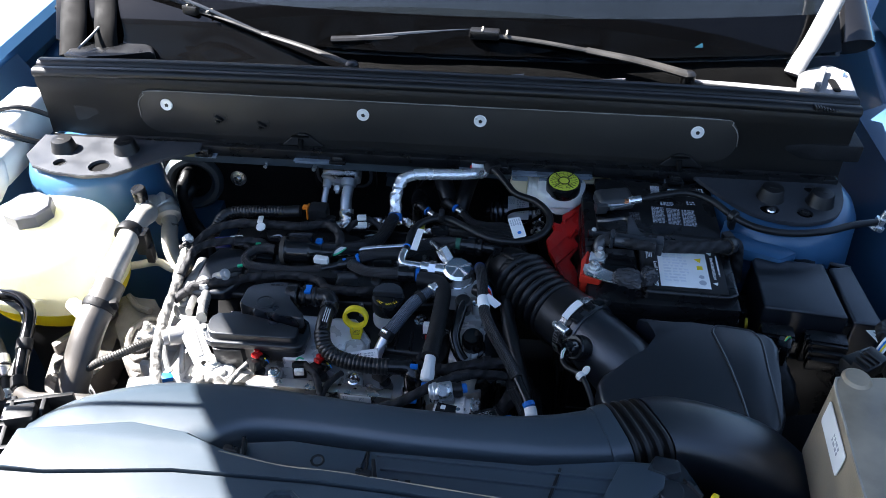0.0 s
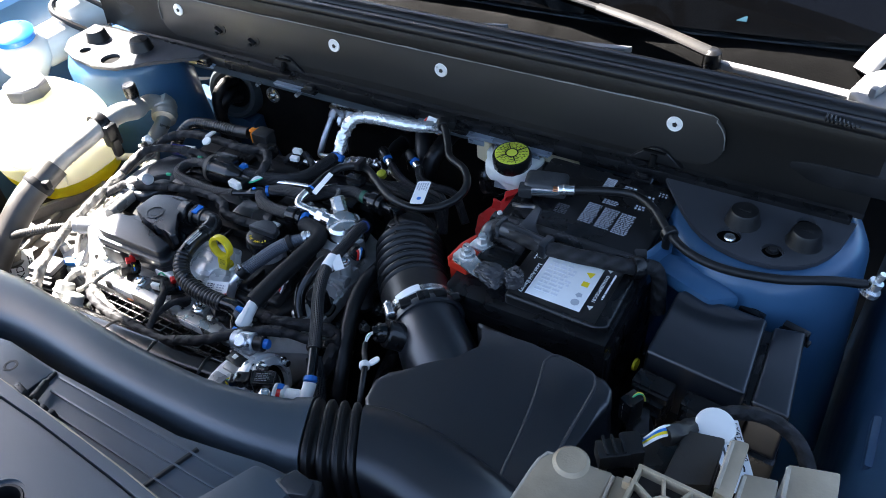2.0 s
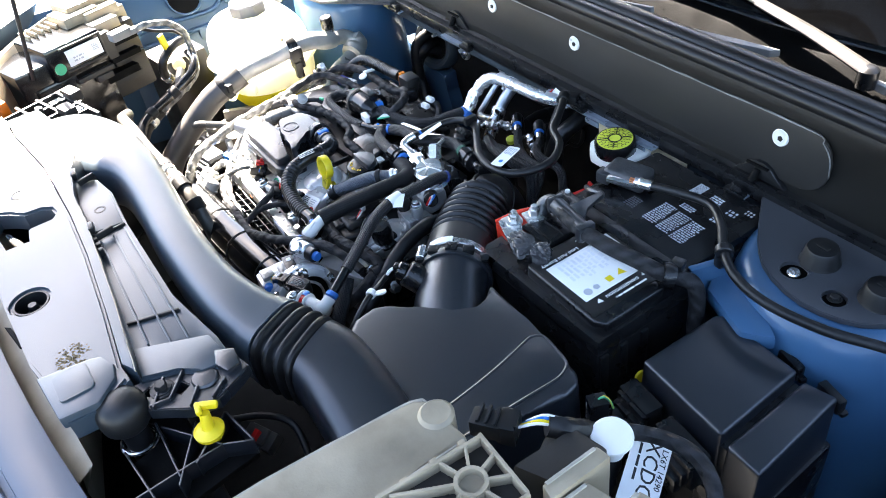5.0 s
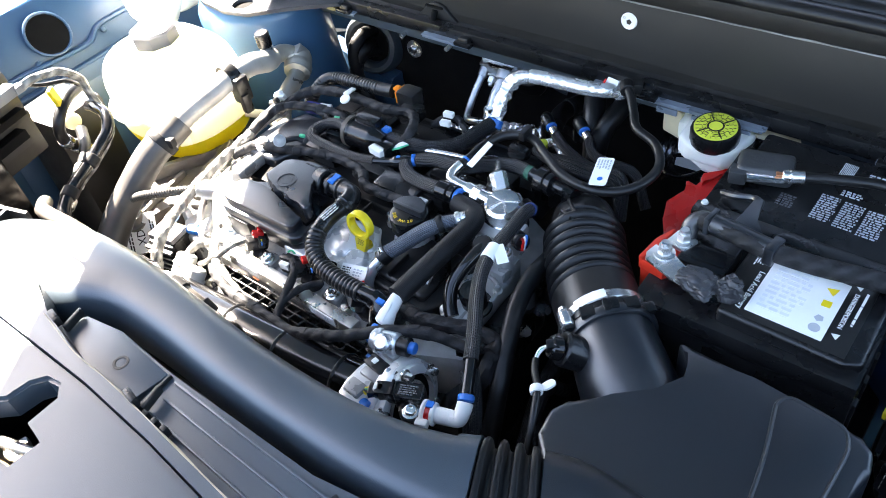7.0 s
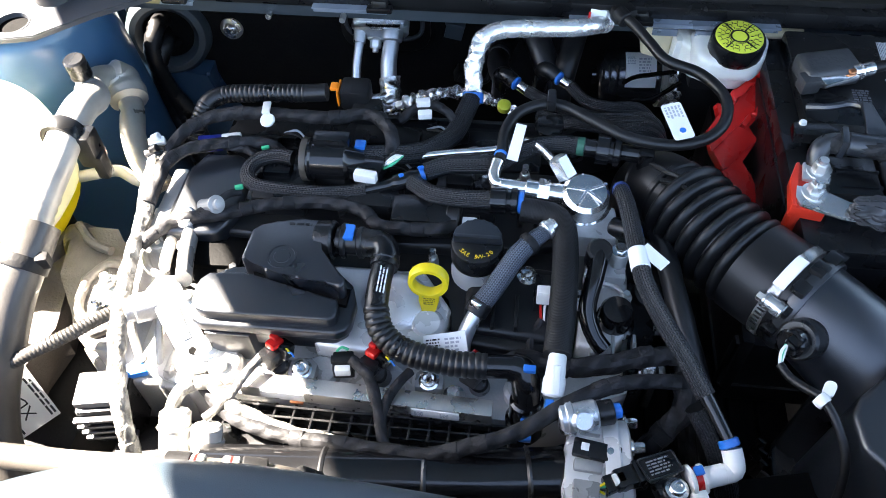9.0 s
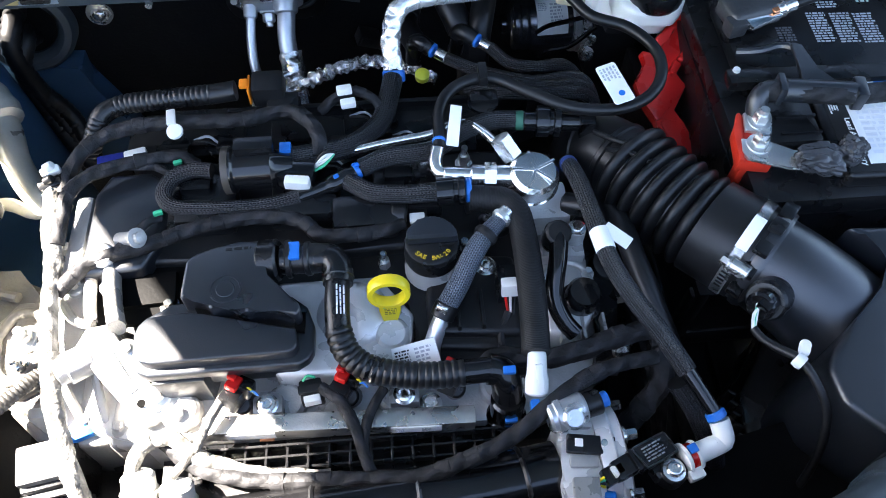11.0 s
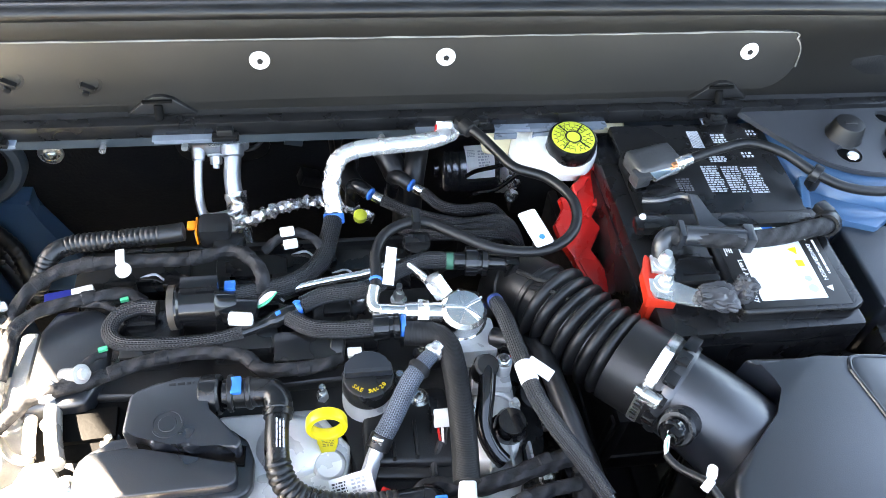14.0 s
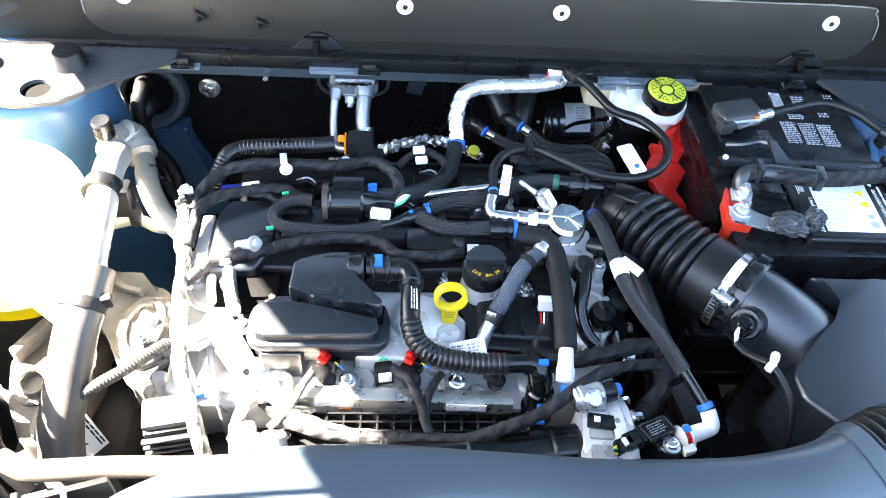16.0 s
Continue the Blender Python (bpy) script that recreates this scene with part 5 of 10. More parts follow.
    box(bm, (-0.700, 0.655, 1.003), (0.012, 0.014, 0.011), rz=10, bev=0.002)
    # black plug given pale grey to paint the sun on it
    part("plug", bm, TRIM, h, "plug with the sunlight painted pale")
    p = [(-0.700, 0.655, 1.003), (-0.701, 0.680, 1.004), (-0.702, 0.712, 0.996), (-0.708, 0.738, 0.970), (-0.712, 0.742, 0.945), (-0.695, 0.740, 0.920), (-0.655, 0.722, 0.905), (-0.640, 0.68, 0.888), (-0.640, 0.64, 0.87)]
    # pale tape colour stands for the sun on the cable
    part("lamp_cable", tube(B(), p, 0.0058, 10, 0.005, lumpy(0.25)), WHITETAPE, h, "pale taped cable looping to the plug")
    p = [(-0.704, 0.668, 1.000), (-0.712, 0.69, 0.985), (-0.715, 0.722, 0.972), (-0.728, 0.742, 0.950)]
    part("lamp_wire", tube(B(), p, 0.003, 8, 0.005), RUBBER, h)
    box(bm := B(), (-0.731, 0.703, 0.950), (0.006, 0.012, 0.034), rz=30, rx=10, bev=0.001)
    part("yellow_strap", bm, YELLOW, h, "yellow strap hanging beside the cable")
    box(bm := B(), (-0.60, 0.385, 0.985), (0.05, 0.05, 0.05), rz=20, bev=0.006)
    part("side_marker", bm, LENS, h, "amber side marker")


left_headlight()


def right_headlight():
    h = thing("headlamp", (0.45, 0.5, 0.85), "dusty brown-black headlamp housing with radial ribs", "headlamp", "headlamps")
    bm = B()
    prism(bm, [(0.329, 0.36), (0.40, 0.36), (0.402, 0.535), (0.402, 0.593), (0.352, 0.588), (0.344, 0.579), (0.338, 0.508), (0.334, 0.45)], 0.93, 1.046, 0.004, 3)
    part("housing", bm, TAN, h)
    bm = B()
    prism(bm, [(0.4035, 0.36), (0.417, 0.36), (0.416, 0.594), (0.4035, 0.594)], 0.93, 1.042, 0.002)
    part("side_step", bm, TAN, h)
    cyl(bm := B(), (0.369, 0.586, 1.0), (0.369, 0.586, 1.049), 0.015, n=26, bev=0.003)
    part("boss", bm, TAN, h)
    # pale strips paint the sheen along the casing's edges
    for name, p in (("dust_sheen_edge", [(0.3345, 0.40, 1.0445), (0.3355, 0.45, 1.0447), (0.3395, 0.508, 1.0447), (0.3452, 0.577, 1.0447), (0.353, 0.5865, 1.0447), (0.3685, 0.589, 1.0447)]), ("dust_sheen_edge", [(0.4015, 0.40, 1.0445), (0.4025, 0.50, 1.0445), (0.4025, 0.590, 1.0445)])):
        part(name, tube(B(), p, 0.0016, 6, 0.01), PALESHEEN, h, "edge with a painted pale sheen")
    lm = plane_pose((0.3386, 0.528, 1.020), (0.075, 1, 0), (-1, 0.075, 0))
    lb = part("side_label", prism(B(), rounded(-0.035, -0.016, 0.035, 0.016, 0.003), 0.0006, 0.0016, 0.0003, 1, m=lm), PAPER, h, "white label on the casing flank")
    part("label_print", bars(B(), lm @ Matrix.Translation((0, 0, 0.0018)), -0.02, -0.009, 0.0, 0.004, 2, 31), GREYINK, lb)
    # ribbed adjuster plate: floor, rim, hub and spokes
    x0, y0, x1, y1 = 0.419, 0.505, 0.478, 0.592
    box(bm := B(), ((x0 + x1) / 2, (y0 + y1) / 2, 1.052), (x1 - x0, y1 - y0, 0.012), rz=-3, bev=0.001)
    pl = part("adjuster_plate", bm, INKTAN, h)
    c = Vector((0.4475, 0.5655, 1.063))
    for cx, cy, w, d in ((x0, 0.55, 0.0032, 0.088), (x1, 0.548, 0.0032, 0.086), (0.449, y1, 0.060, 0.0032), (0.449, y0, 0.060, 0.0032)):
        part("rim", box(B(), (cx, cy, 1.061), (w, d, 0.015), rz=-3, bev=0.0008), TAN, pl)
    part("hub", lathe(B(), c - Vector((0, 0, 0.006)), (0, 0, 1), [(0.0125, 0), (0.0125, 0.0115), (0.0095, 0.0115), (0.0095, 0.004)], 28), TAN, pl)
    for k in range(8):
        a = 2 * math.pi * k / 8 + 0.3
        e = Vector((math.cos(a), math.sin(a), 0))
        far = min(0.027 / max(abs(e.x), 1e-3), (0.026 if e.y > 0 else 0.058) / max(abs(e.y), 1e-3))
        part("spoke", box(B(), c + e * (0.012 + far) / 2, (far - 0.012, 0.0026, 0.010), rz=math.degrees(a), bev=0.0006), TAN, pl)
    for k in range(9):
        a = 2 * math.pi * k / 9
        q = c + Vector((math.cos(a) * 0.018, math.sin(a) * 0.018, -0.0048))
        part("drain_hole", cyl(B(), q, q + Vector((0, 0, 0.0008)), 0.0024, n=8), INK, pl)
    for y in (0.53, 0.555, 0.58):
        part("side_lug", box(B(), (0.4155, y, 1.060), (0.006, 0.006, 0.010), bev=0.0012), TAN, pl)
        part("side_lug", box(B(), (0.4815, y, 1.060), (0.006, 0.006, 0.010), bev=0.0012), TAN, pl)
    # stepped rear casing
    rc = part("rear_casing", prism(B(), [(0.434, 0.609), (0.437, 0.668), (0.469, 0.675), (0.470, 0.626)], 0.93, 1.030, 0.004), INKTAN, h)
    for pts, z in (([(0.4735, 0.606), (0.4735, 0.658), (0.487, 0.660), (0.487, 0.604)], 1.055), ([(0.489, 0.50), (0.489, 0.635), (0.514, 0.641), (0.524, 0.50)], 1.050), ([(0.5255, 0.50), (0.5165, 0.658), (0.553, 0.668), (0.565, 0.50)], 1.050)):
        part("casing_step", prism(B(), pts, 0.93, z, 0.003), TAN, rc)
        (ax, ay), (bx, by) = pts[0], pts[1]
        # painted sheen on the step's edge
        part("dust_sheen_edge", tube(B(), [(ax + 0.0015, ay + 0.003, z - 0.001), (bx + 0.0015, by - 0.003, z - 0.001)], 0.0022, 6, 0.01), PALESHEEN, rc, "edge with a painted pale sheen")
    bm = B()
    lathe(bm, (0.4550, 0.6925, 0.995), (0.1, -0.12, 1), [(0.010, 0), (0.010, 0.020), (0.0158, 0.0215), (0.0172, 0.0245), (0.0165, 0.0265), (0.0150, 0.0272), (0.004, 0.0268)], 36)
    part("vent_cap", bm, WHITE, h, "round white vent cap")
    box(bm := B(), (0.43, 0.668, 0.96), (0.05, 0.05, 0.05), rz=28, bev=0.006)
    part("bulb_cover", bm, PLASTIC, h)
    m = plane_pose((0.472, 0.716, 0.966), (0.53, -0.83, -0.10), (0.42, 0.10, 0.90))
    fl = part("paper_tag", prism(B(), [(-0.030, -0.017), (0.046, -0.019), (0.048, 0.015), (-0.028, 0.017)], 0, 0.0006, 0.0001, 1, m=m), PAPER, h, "white paper tag with printed codes")
    words("tag_code", "XCDC", 0.0185, m @ Matrix.Translation((0.0, 0.001, 0.0009)), INK, fl)
    words("tag_number", "LX6T 14290", 0.0075, m @ Matrix.Translation((-0.004, 0.0115, 0.0009)), INK, fl)
    part("tag_print", bars(B(), m @ Matrix.Translation((0, 0, 0.0008)), -0.02, -0.0115, 0.02, -0.0075, 1, 5), INK, fl)
    bm = B()
    box(bm, (0.392, 0.618, 1.030), (0.026, 0.018, 0.018), rz=35, bev=0.002)
    box(bm, (0.404, 0.630, 1.028), (0.016, 0.022, 0.022), rz=35, bev=0.002)
    cn = part("plug", bm, PLASTIC, h, "black plug with coloured wires")
    for k in range(3):
        part("rib", box(B(), (0.386 + 0.006 * k, 0.616 + 0.004 * k, 1.0405), (0.0025, 0.018, 0.003), rz=35, bev=0.0006), PLASTIC, cn)
    for k, ml in enumerate((PAPER, YELLOW, BLUECLIP, PAPER)):
        p = [(0.410, 0.634 + 0.003 * k, 1.030), (0.421, 0.646 + 0.003 * k, 1.036 + 0.001 * k), (0.432, 0.660 + 0.002 * k, 1.031)]
        part("wire", tube(B(), p, 0.0014, 6, 0.004), ml, cn)
    p = [(0.430, 0.660, 1.030), (0.440, 0.682, 1.012), (0.456, 0.724, 0.992), (0.490, 0.745, 0.985), (0.525, 0.735, 0.978), (0.548, 0.70, 0.955), (0.555, 0.66, 0.92)]
    part("loom", tube(B(), p, 0.0068, 10, 0.005, lumpy(0.15)), TAPE, h, "tape-wound cable")
    part("loom_wrap", tube(B(), [(0.424, 0.652, 1.031), (0.434, 0.668, 1.024), (0.442, 0.690, 1.008)], 0.0088, 10, 0.004, lumpy(0.3, 3.0, 0.01)), RUBBER, h)


right_headlight()


def small_front():
    bm = B()
    lathe(bm, (0.157, 0.380, 0.935), (0, 0, 1), [(0.0125, 0), (0.0125, 0.055), (0.0185, 0.058), (0.0228, 0.064), (0.0236, 0.074), (0.0225, 0.083), (0.018, 0.090), (0.011, 0.0935), (0.004, 0.0945)], 32)
    b = solid("bonnet_buffer", bm, RUBBER, "black rubber bonnet buffer on a threaded post", "buffer")
    ring(bm := B(), (0.157, 0.380, 0.967), (0, 0, 1), 0.0165, 0.0024, 30, 8)
    ring(bm, (0.157, 0.380, 0.964), (0, 0, 1), 0.0125, 0.0015, 30, 8)
    part("steel_ring", bm, STEEL, b)
    # cable and brown plug in the hollow beside the duct
    c = hose("hollow_cable", [(0.1500, 0.4620, 0.9200), (0.1770, 0.4900, 0.9300), (0.2070, 0.5080, 0.9300), (0.2380, 0.5050, 0.9000)], 0.0036, RUBBER, "thin black cable in the hollow beside the duct", "cable", n=10)
    bm = box(B(), (0.1930, 0.4750, 0.9260), (0.026, 0.018, 0.018), rz=25, rx=15, bev=0.003)
    box(bm, (0.2070, 0.4810, 0.9240), (0.012, 0.020, 0.014), rz=25, rx=15, bev=0.002)
    pl = part("plug", bm, INKTAN, c, "dark brown plug")
    part("red_seal", box(B(), (0.1990, 0.4710, 0.9340), (0.005, 0.014, 0.012), rz=25, rx=15, bev=0.001), RED, pl, "red seal")
    y = thing("clip_fastener", (0.2170, 0.4360, 0.9840), "yellow plastic fastener standing in the ribbed panel", "fastener")
    lathe(bm := B(), (0.2170, 0.4360, 0.9840), (0, 0, 1), [(0.008, 0), (0.008, 0.006), (0.0135, 0.009), (0.014, 0.013), (0.009, 0.016)], 24)
    part("collar", bm, YELLOW, y)
    bm = B()
    cyl(bm, (0.2170, 0.4360, 0.9960), (0.2130, 0.4390, 1.0140), 0.0062, 0.0048, n=14)
    box(bm, (0.2080, 0.4440, 1.0160), (0.020, 0.007, 0.007), rz=60, bev=0.003)
    box(bm, (0.2080, 0.4360, 1.0170), (0.014, 0.006, 0.007), rz=-10, bev=0.003)
    part("stem", bm, YELLOW, y)


small_front()

# ---- engine ----
engine = thing("engine", (-0.24, 0.80, 0.42), "cast aluminium engine with a black plastic top cover", "engine")


def engine_core():
    bm = B()
    box(bm, (-0.23, 0.80, 0.61), (0.44, 0.27, 0.34), bev=0.012)
    box(bm, (-0.25, 0.66, 0.70), (0.30, 0.06, 0.20), bev=0.012)
    part("cylinder_block", bm, DARK, engine, "dark engine block")
    bm = B()
    prism(bm, [(-0.455, 0.685), (-0.40, 0.668), (-0.10, 0.664), (-0.02, 0.70), (-0.015, 0.83), (-0.03, 0.90), (-0.10, 0.935), (-0.40, 0.935), (-0.455, 0.90)], 0.77, 0.846, 0.005)
    head = part("cylinder_head", bm, HEADALU, engine, "oily cast aluminium cylinder head")
    for x in (-0.37, -0.285, -0.195, -0.11):
        part("plug_well", cyl(B(), (x, 0.694, 0.82), (x, 0.690, 0.858), 0.019, 0.016, 20, 0.003), HEADALU, head)
    for x, y, z in ((-0.249, 0.732, 0.866), (-0.372, 0.688, 0.860), (-0.297, 0.686, 0.858), (-0.168, 0.682, 0.858), (-0.112, 0.735, 0.868)):
        hexbolt(bm := B(), (x, y, z - 0.012), (0, -0.2, 1), 0.0065, 0.012)
        part("flange_bolt", bm, ZINC, head)
    bm = B()
    prism(bm, [(-0.292, 0.705), (-0.185, 0.700), (-0.176, 0.752), (-0.205, 0.792), (-0.292, 0.792)], 0.842, 0.875, 0.006, 3)
    boss = part("head_boss", bm, SMOOTHALU, engine, "smooth aluminium boss round the dipstick")
    part("rounded_boss", lathe(B(), (-0.228, 0.752, 0.870), (-0.1, -0.25, 1), [(0.036, -0.012), (0.034, 0.0), (0.029, 0.008), (0.020, 0.013), (0.008, 0.015)], 36), SMOOTHALU, boss)
    part("rounded_boss", lathe(B(), (-0.196, 0.740, 0.850), (0, -0.2, 1), [(0.020, 0), (0.017, 0.018), (0.0135, 0.028), (0.011, 0.030)], 28), SMOOTHALU, boss)
    # black cover, stepped
    bm = B()
    prism(bm, [(-0.445, 0.745), (-0.405, 0.720), (-0.29, 0.735), (-0.285, 0.790), (-0.205, 0.795), (-0.174, 0.765), (-0.178, 0.722), (-0.082, 0.712), (-0.070, 0.74), (-0.066, 0.86), (-0.08, 0.925), (-0.42, 0.930), (-0.448, 0.90)], 0.835, 0.872, 0.006, 3)
    prism(bm, [(-0.435, 0.815), (-0.30, 0.81), (-0.13, 0.815), (-0.085, 0.825), (-0.085, 0.915), (-0.42, 0.922)], 0.868, 0.884, 0.006, 3)
    prism(bm, [(-0.165, 0.730), (-0.088, 0.724), (-0.086, 0.80), (-0.15, 0.805), (-0.166, 0.77)], 0.868, 0.881, 0.007, 3)
    cov = part("cover", bm, MATTE, engine, "black plastic cover with stepped top")
    bm = B()
    prism(bm, [(-0.446, 0.760), (-0.365, 0.760), (-0.362, 0.800), (-0.36, 0.835), (-0.44, 0.838)], 0.860, 0.8765, 0.004)
    box(bm, (-0.40, 0.790, 0.878), (0.05, 0.03, 0.008), rz=3, bev=0.002)
    part("cover_end", bm, DEEP, cov, "deep black ribbed end of the cover")
    for x in (-0.355, -0.265, -0.175):
        bm = B()
        box(bm, (x, 0.868, 0.888), (0.060, 0.060, 0.018), bev=0.006)
        box(bm, (x + 0.004, 0.850, 0.895), (0.05, 0.022, 0.022), bev=0.004)
        box(bm, (x - 0.006, 0.885, 0.897), (0.028, 0.02, 0.012), bev=0.004)
        part("ignition_coil", bm, PLASTIC, engine, "black ignition coil")
    bm = B()
    box(bm, (-0.212, 0.838, 0.897), (0.058, 0.034, 0.026), bev=0.007)
    cyl(bm, (-0.190, 0.838, 0.898), (-0.176, 0.836, 0.898), 0.014, n=16, bev=0.002)
    part("vent_valve", bm, PLASTIC, engine, "black vent valve")
    for x, y, z in ((-0.199, 0.803, 0.866), (-0.33, 0.90, 0.882), (-0.158, 0.895, 0.882), (-0.12, 0.90, 0.882), (-0.425, 0.79, 0.866)):
        hexbolt(bm := B(), (x, y, z), (0, 0, 1), 0.0055, 0.012)
        cyl(bm, (x, y, z), (x, y, z + 0.026), 0.003, n=8)
        part("stud_bolt", bm, ZINC, cov)
    bm = B()
    lathe(bm, (-0.112, 0.790, 0.879), (0, 0, 1), [(0.0095, 0), (0.0095, 0.002), (0.0062, 0.003), (0.006, 0.009), (0.004, 0.010)], 12)
    part("cover_bolt", bm, STEEL, cov)
    # bolt pillar and lugs on the dark back of the cover
    bm = B()
    box(bm, (-0.26, 0.965, 0.845), (0.36, 0.06, 0.06), bev=0.012)
    box(bm, (-0.25, 0.985, 0.872), (0.30, 0.006, 0.02), bev=0.002)
    rl = part("rear_rail", bm, PLASTIC, engine, "black plastic rail behind the cover")
    for x in (-0.40, -0.31, -0.22, -0.13):
        part("lug", box(B(), (x, 0.928, 0.872), (0.05, 0.03, 0.03), bev=0.005), PLASTIC, rl)
    for x in (-0.36, -0.265, -0.17):
        part("step", box(B(), (x, 0.957, 0.8775), (0.07, 0.028, 0.010), bev=0.003), PLASTIC, rl)


def vent_box():
    rim = [(-0.398, 0.715), (-0.399, 0.731), (-0.396, 0.743), (-0.389, 0.754), (-0.372, 0.764), (-0.300, 0.770), (-0.275, 0.764), (-0.262, 0.753), (-0.256, 0.735), (-0.257, 0.714), (-0.261, 0.707), (-0.268, 0.703), (-0.384, 0.702), (-0.393, 0.706)]
    v = part("vent_box_tray", prism(B(), rim, 0.888, 0.8995, 0.003, 3), SATIN, engine, "black plastic breather box tray")
    part("tray_body", prism(B(), [(-0.393, 0.717), (-0.393, 0.742), (-0.372, 0.760), (-0.300, 0.765), (-0.264, 0.748), (-0.262, 0.716), (-0.272, 0.708), (-0.385, 0.708)], 0.864, 0.890, 0.003), SATIN, v)
    part("chin", prism(B(), [(-0.384, 0.700), (-0.344, 0.700), (-0.340, 0.716), (-0.386, 0.718)], 0.846, 0.888, 0.003), SATIN, v, "chin under the front of the tray")
    lid = [(-0.393, 0.717), (-0.3945, 0.733), (-0.392, 0.741), (-0.386, 0.7475), (-0.356, 0.7505), (-0.345, 0.7450), (-0.270, 0.7300), (-0.2685, 0.7160), (-0.270, 0.7115), (-0.275, 0.7090), (-0.379, 0.7075), (-0.388, 0.7100)]
    part("vent_box_front", prism(B(), lid, 0.896, 0.9110, 0.003, 3), SATIN, v, "low sloping front of the breather box")
    part("slot", prism(B(), [(-0.352, 0.758), (-0.263, 0.746), (-0.264, 0.729), (-0.345, 0.743)], 0.897, 0.9035, 0.0003, 1), DEEP, v, "dark slot between the two halves")
    back = [(-0.359, 0.757), (-0.3565, 0.790), (-0.350, 0.796), (-0.336, 0.8015), (-0.314, 0.8050), (-0.298, 0.8055), (-0.294, 0.800), (-0.294, 0.771), (-0.2665, 0.7465), (-0.2645, 0.7400), (-0.2675, 0.7345), (-0.281, 0.7395), (-0.295, 0.7425), (-0.306, 0.7405), (-0.320, 0.7465), (-0.335, 0.7455), (-0.340, 0.7535), (-0.348, 0.7565)]
    vb = part("vent_box_back", prism(B(), back, 0.880, 0.9220, 0.003, 3), SATIN, engine, "raised rear of the breather box")
    bm = B()
    lathe(bm, (-0.3235, 0.762, 0.9212), (0, 0, 1), [(0.0128, 0), (0.0128, 0.0018), (0.0112, 0.0018), (0.0108, 0.0006), (0.0075, 0.0006), (0.0070, 0.0012), (0.003, 0.0012)], 30)
    part("round_mark", bm, SATIN, vb)
    part("cast_words", bars(B(), plane_pose((-0.313, 0.7985, 0.9222), (1, 0.02, 0), (0, 0, 1)), -0.012, -0.002, 0.012, 0.002, 1, 33), MATTE, vb)
    # elbow with a blue lock, and the corrugated hose from it
    bm = B()
    cyl(bm, (-0.300, 0.793, 0.909), (-0.283, 0.792, 0.911), 0.0175, n=24, bev=0.002)
    cyl(bm, (-0.283, 0.792, 0.911), (-0.250, 0.790, 0.913), 0.0125, n=20, bev=0.002)
    cyl(bm, (-0.278, 0.792, 0.911), (-0.273, 0.792, 0.911), 0.016, n=22, bev=0.001)
    tube(bm, [(-0.255, 0.790, 0.913), (-0.242, 0.788, 0.914), (-0.236, 0.778, 0.914), (-0.236, 0.764, 0.913)], 0.0122, 16, 0.003)
    cyl(bm, (-0.236, 0.772, 0.9135), (-0.236, 0.768, 0.9135), 0.0132, n=20, bev=0.001)
    cyl(bm, (-0.262, 0.7905, 0.912), (-0.257, 0.7903, 0.9125), 0.0142, n=20, bev=0.001)
    el = part("elbow", bm, PLASTIC, engine, "black hose elbow")
    box(bm := B(), (-0.270, 0.7915, 0.924), (0.009, 0.016, 0.004), bev=0.001)
    box(bm, (-0.266, 0.7915, 0.920), (0.012, 0.006, 0.006), bev=0.001)
    part("lock", bm, BLUECLIP, el, "bright blue lock tab")


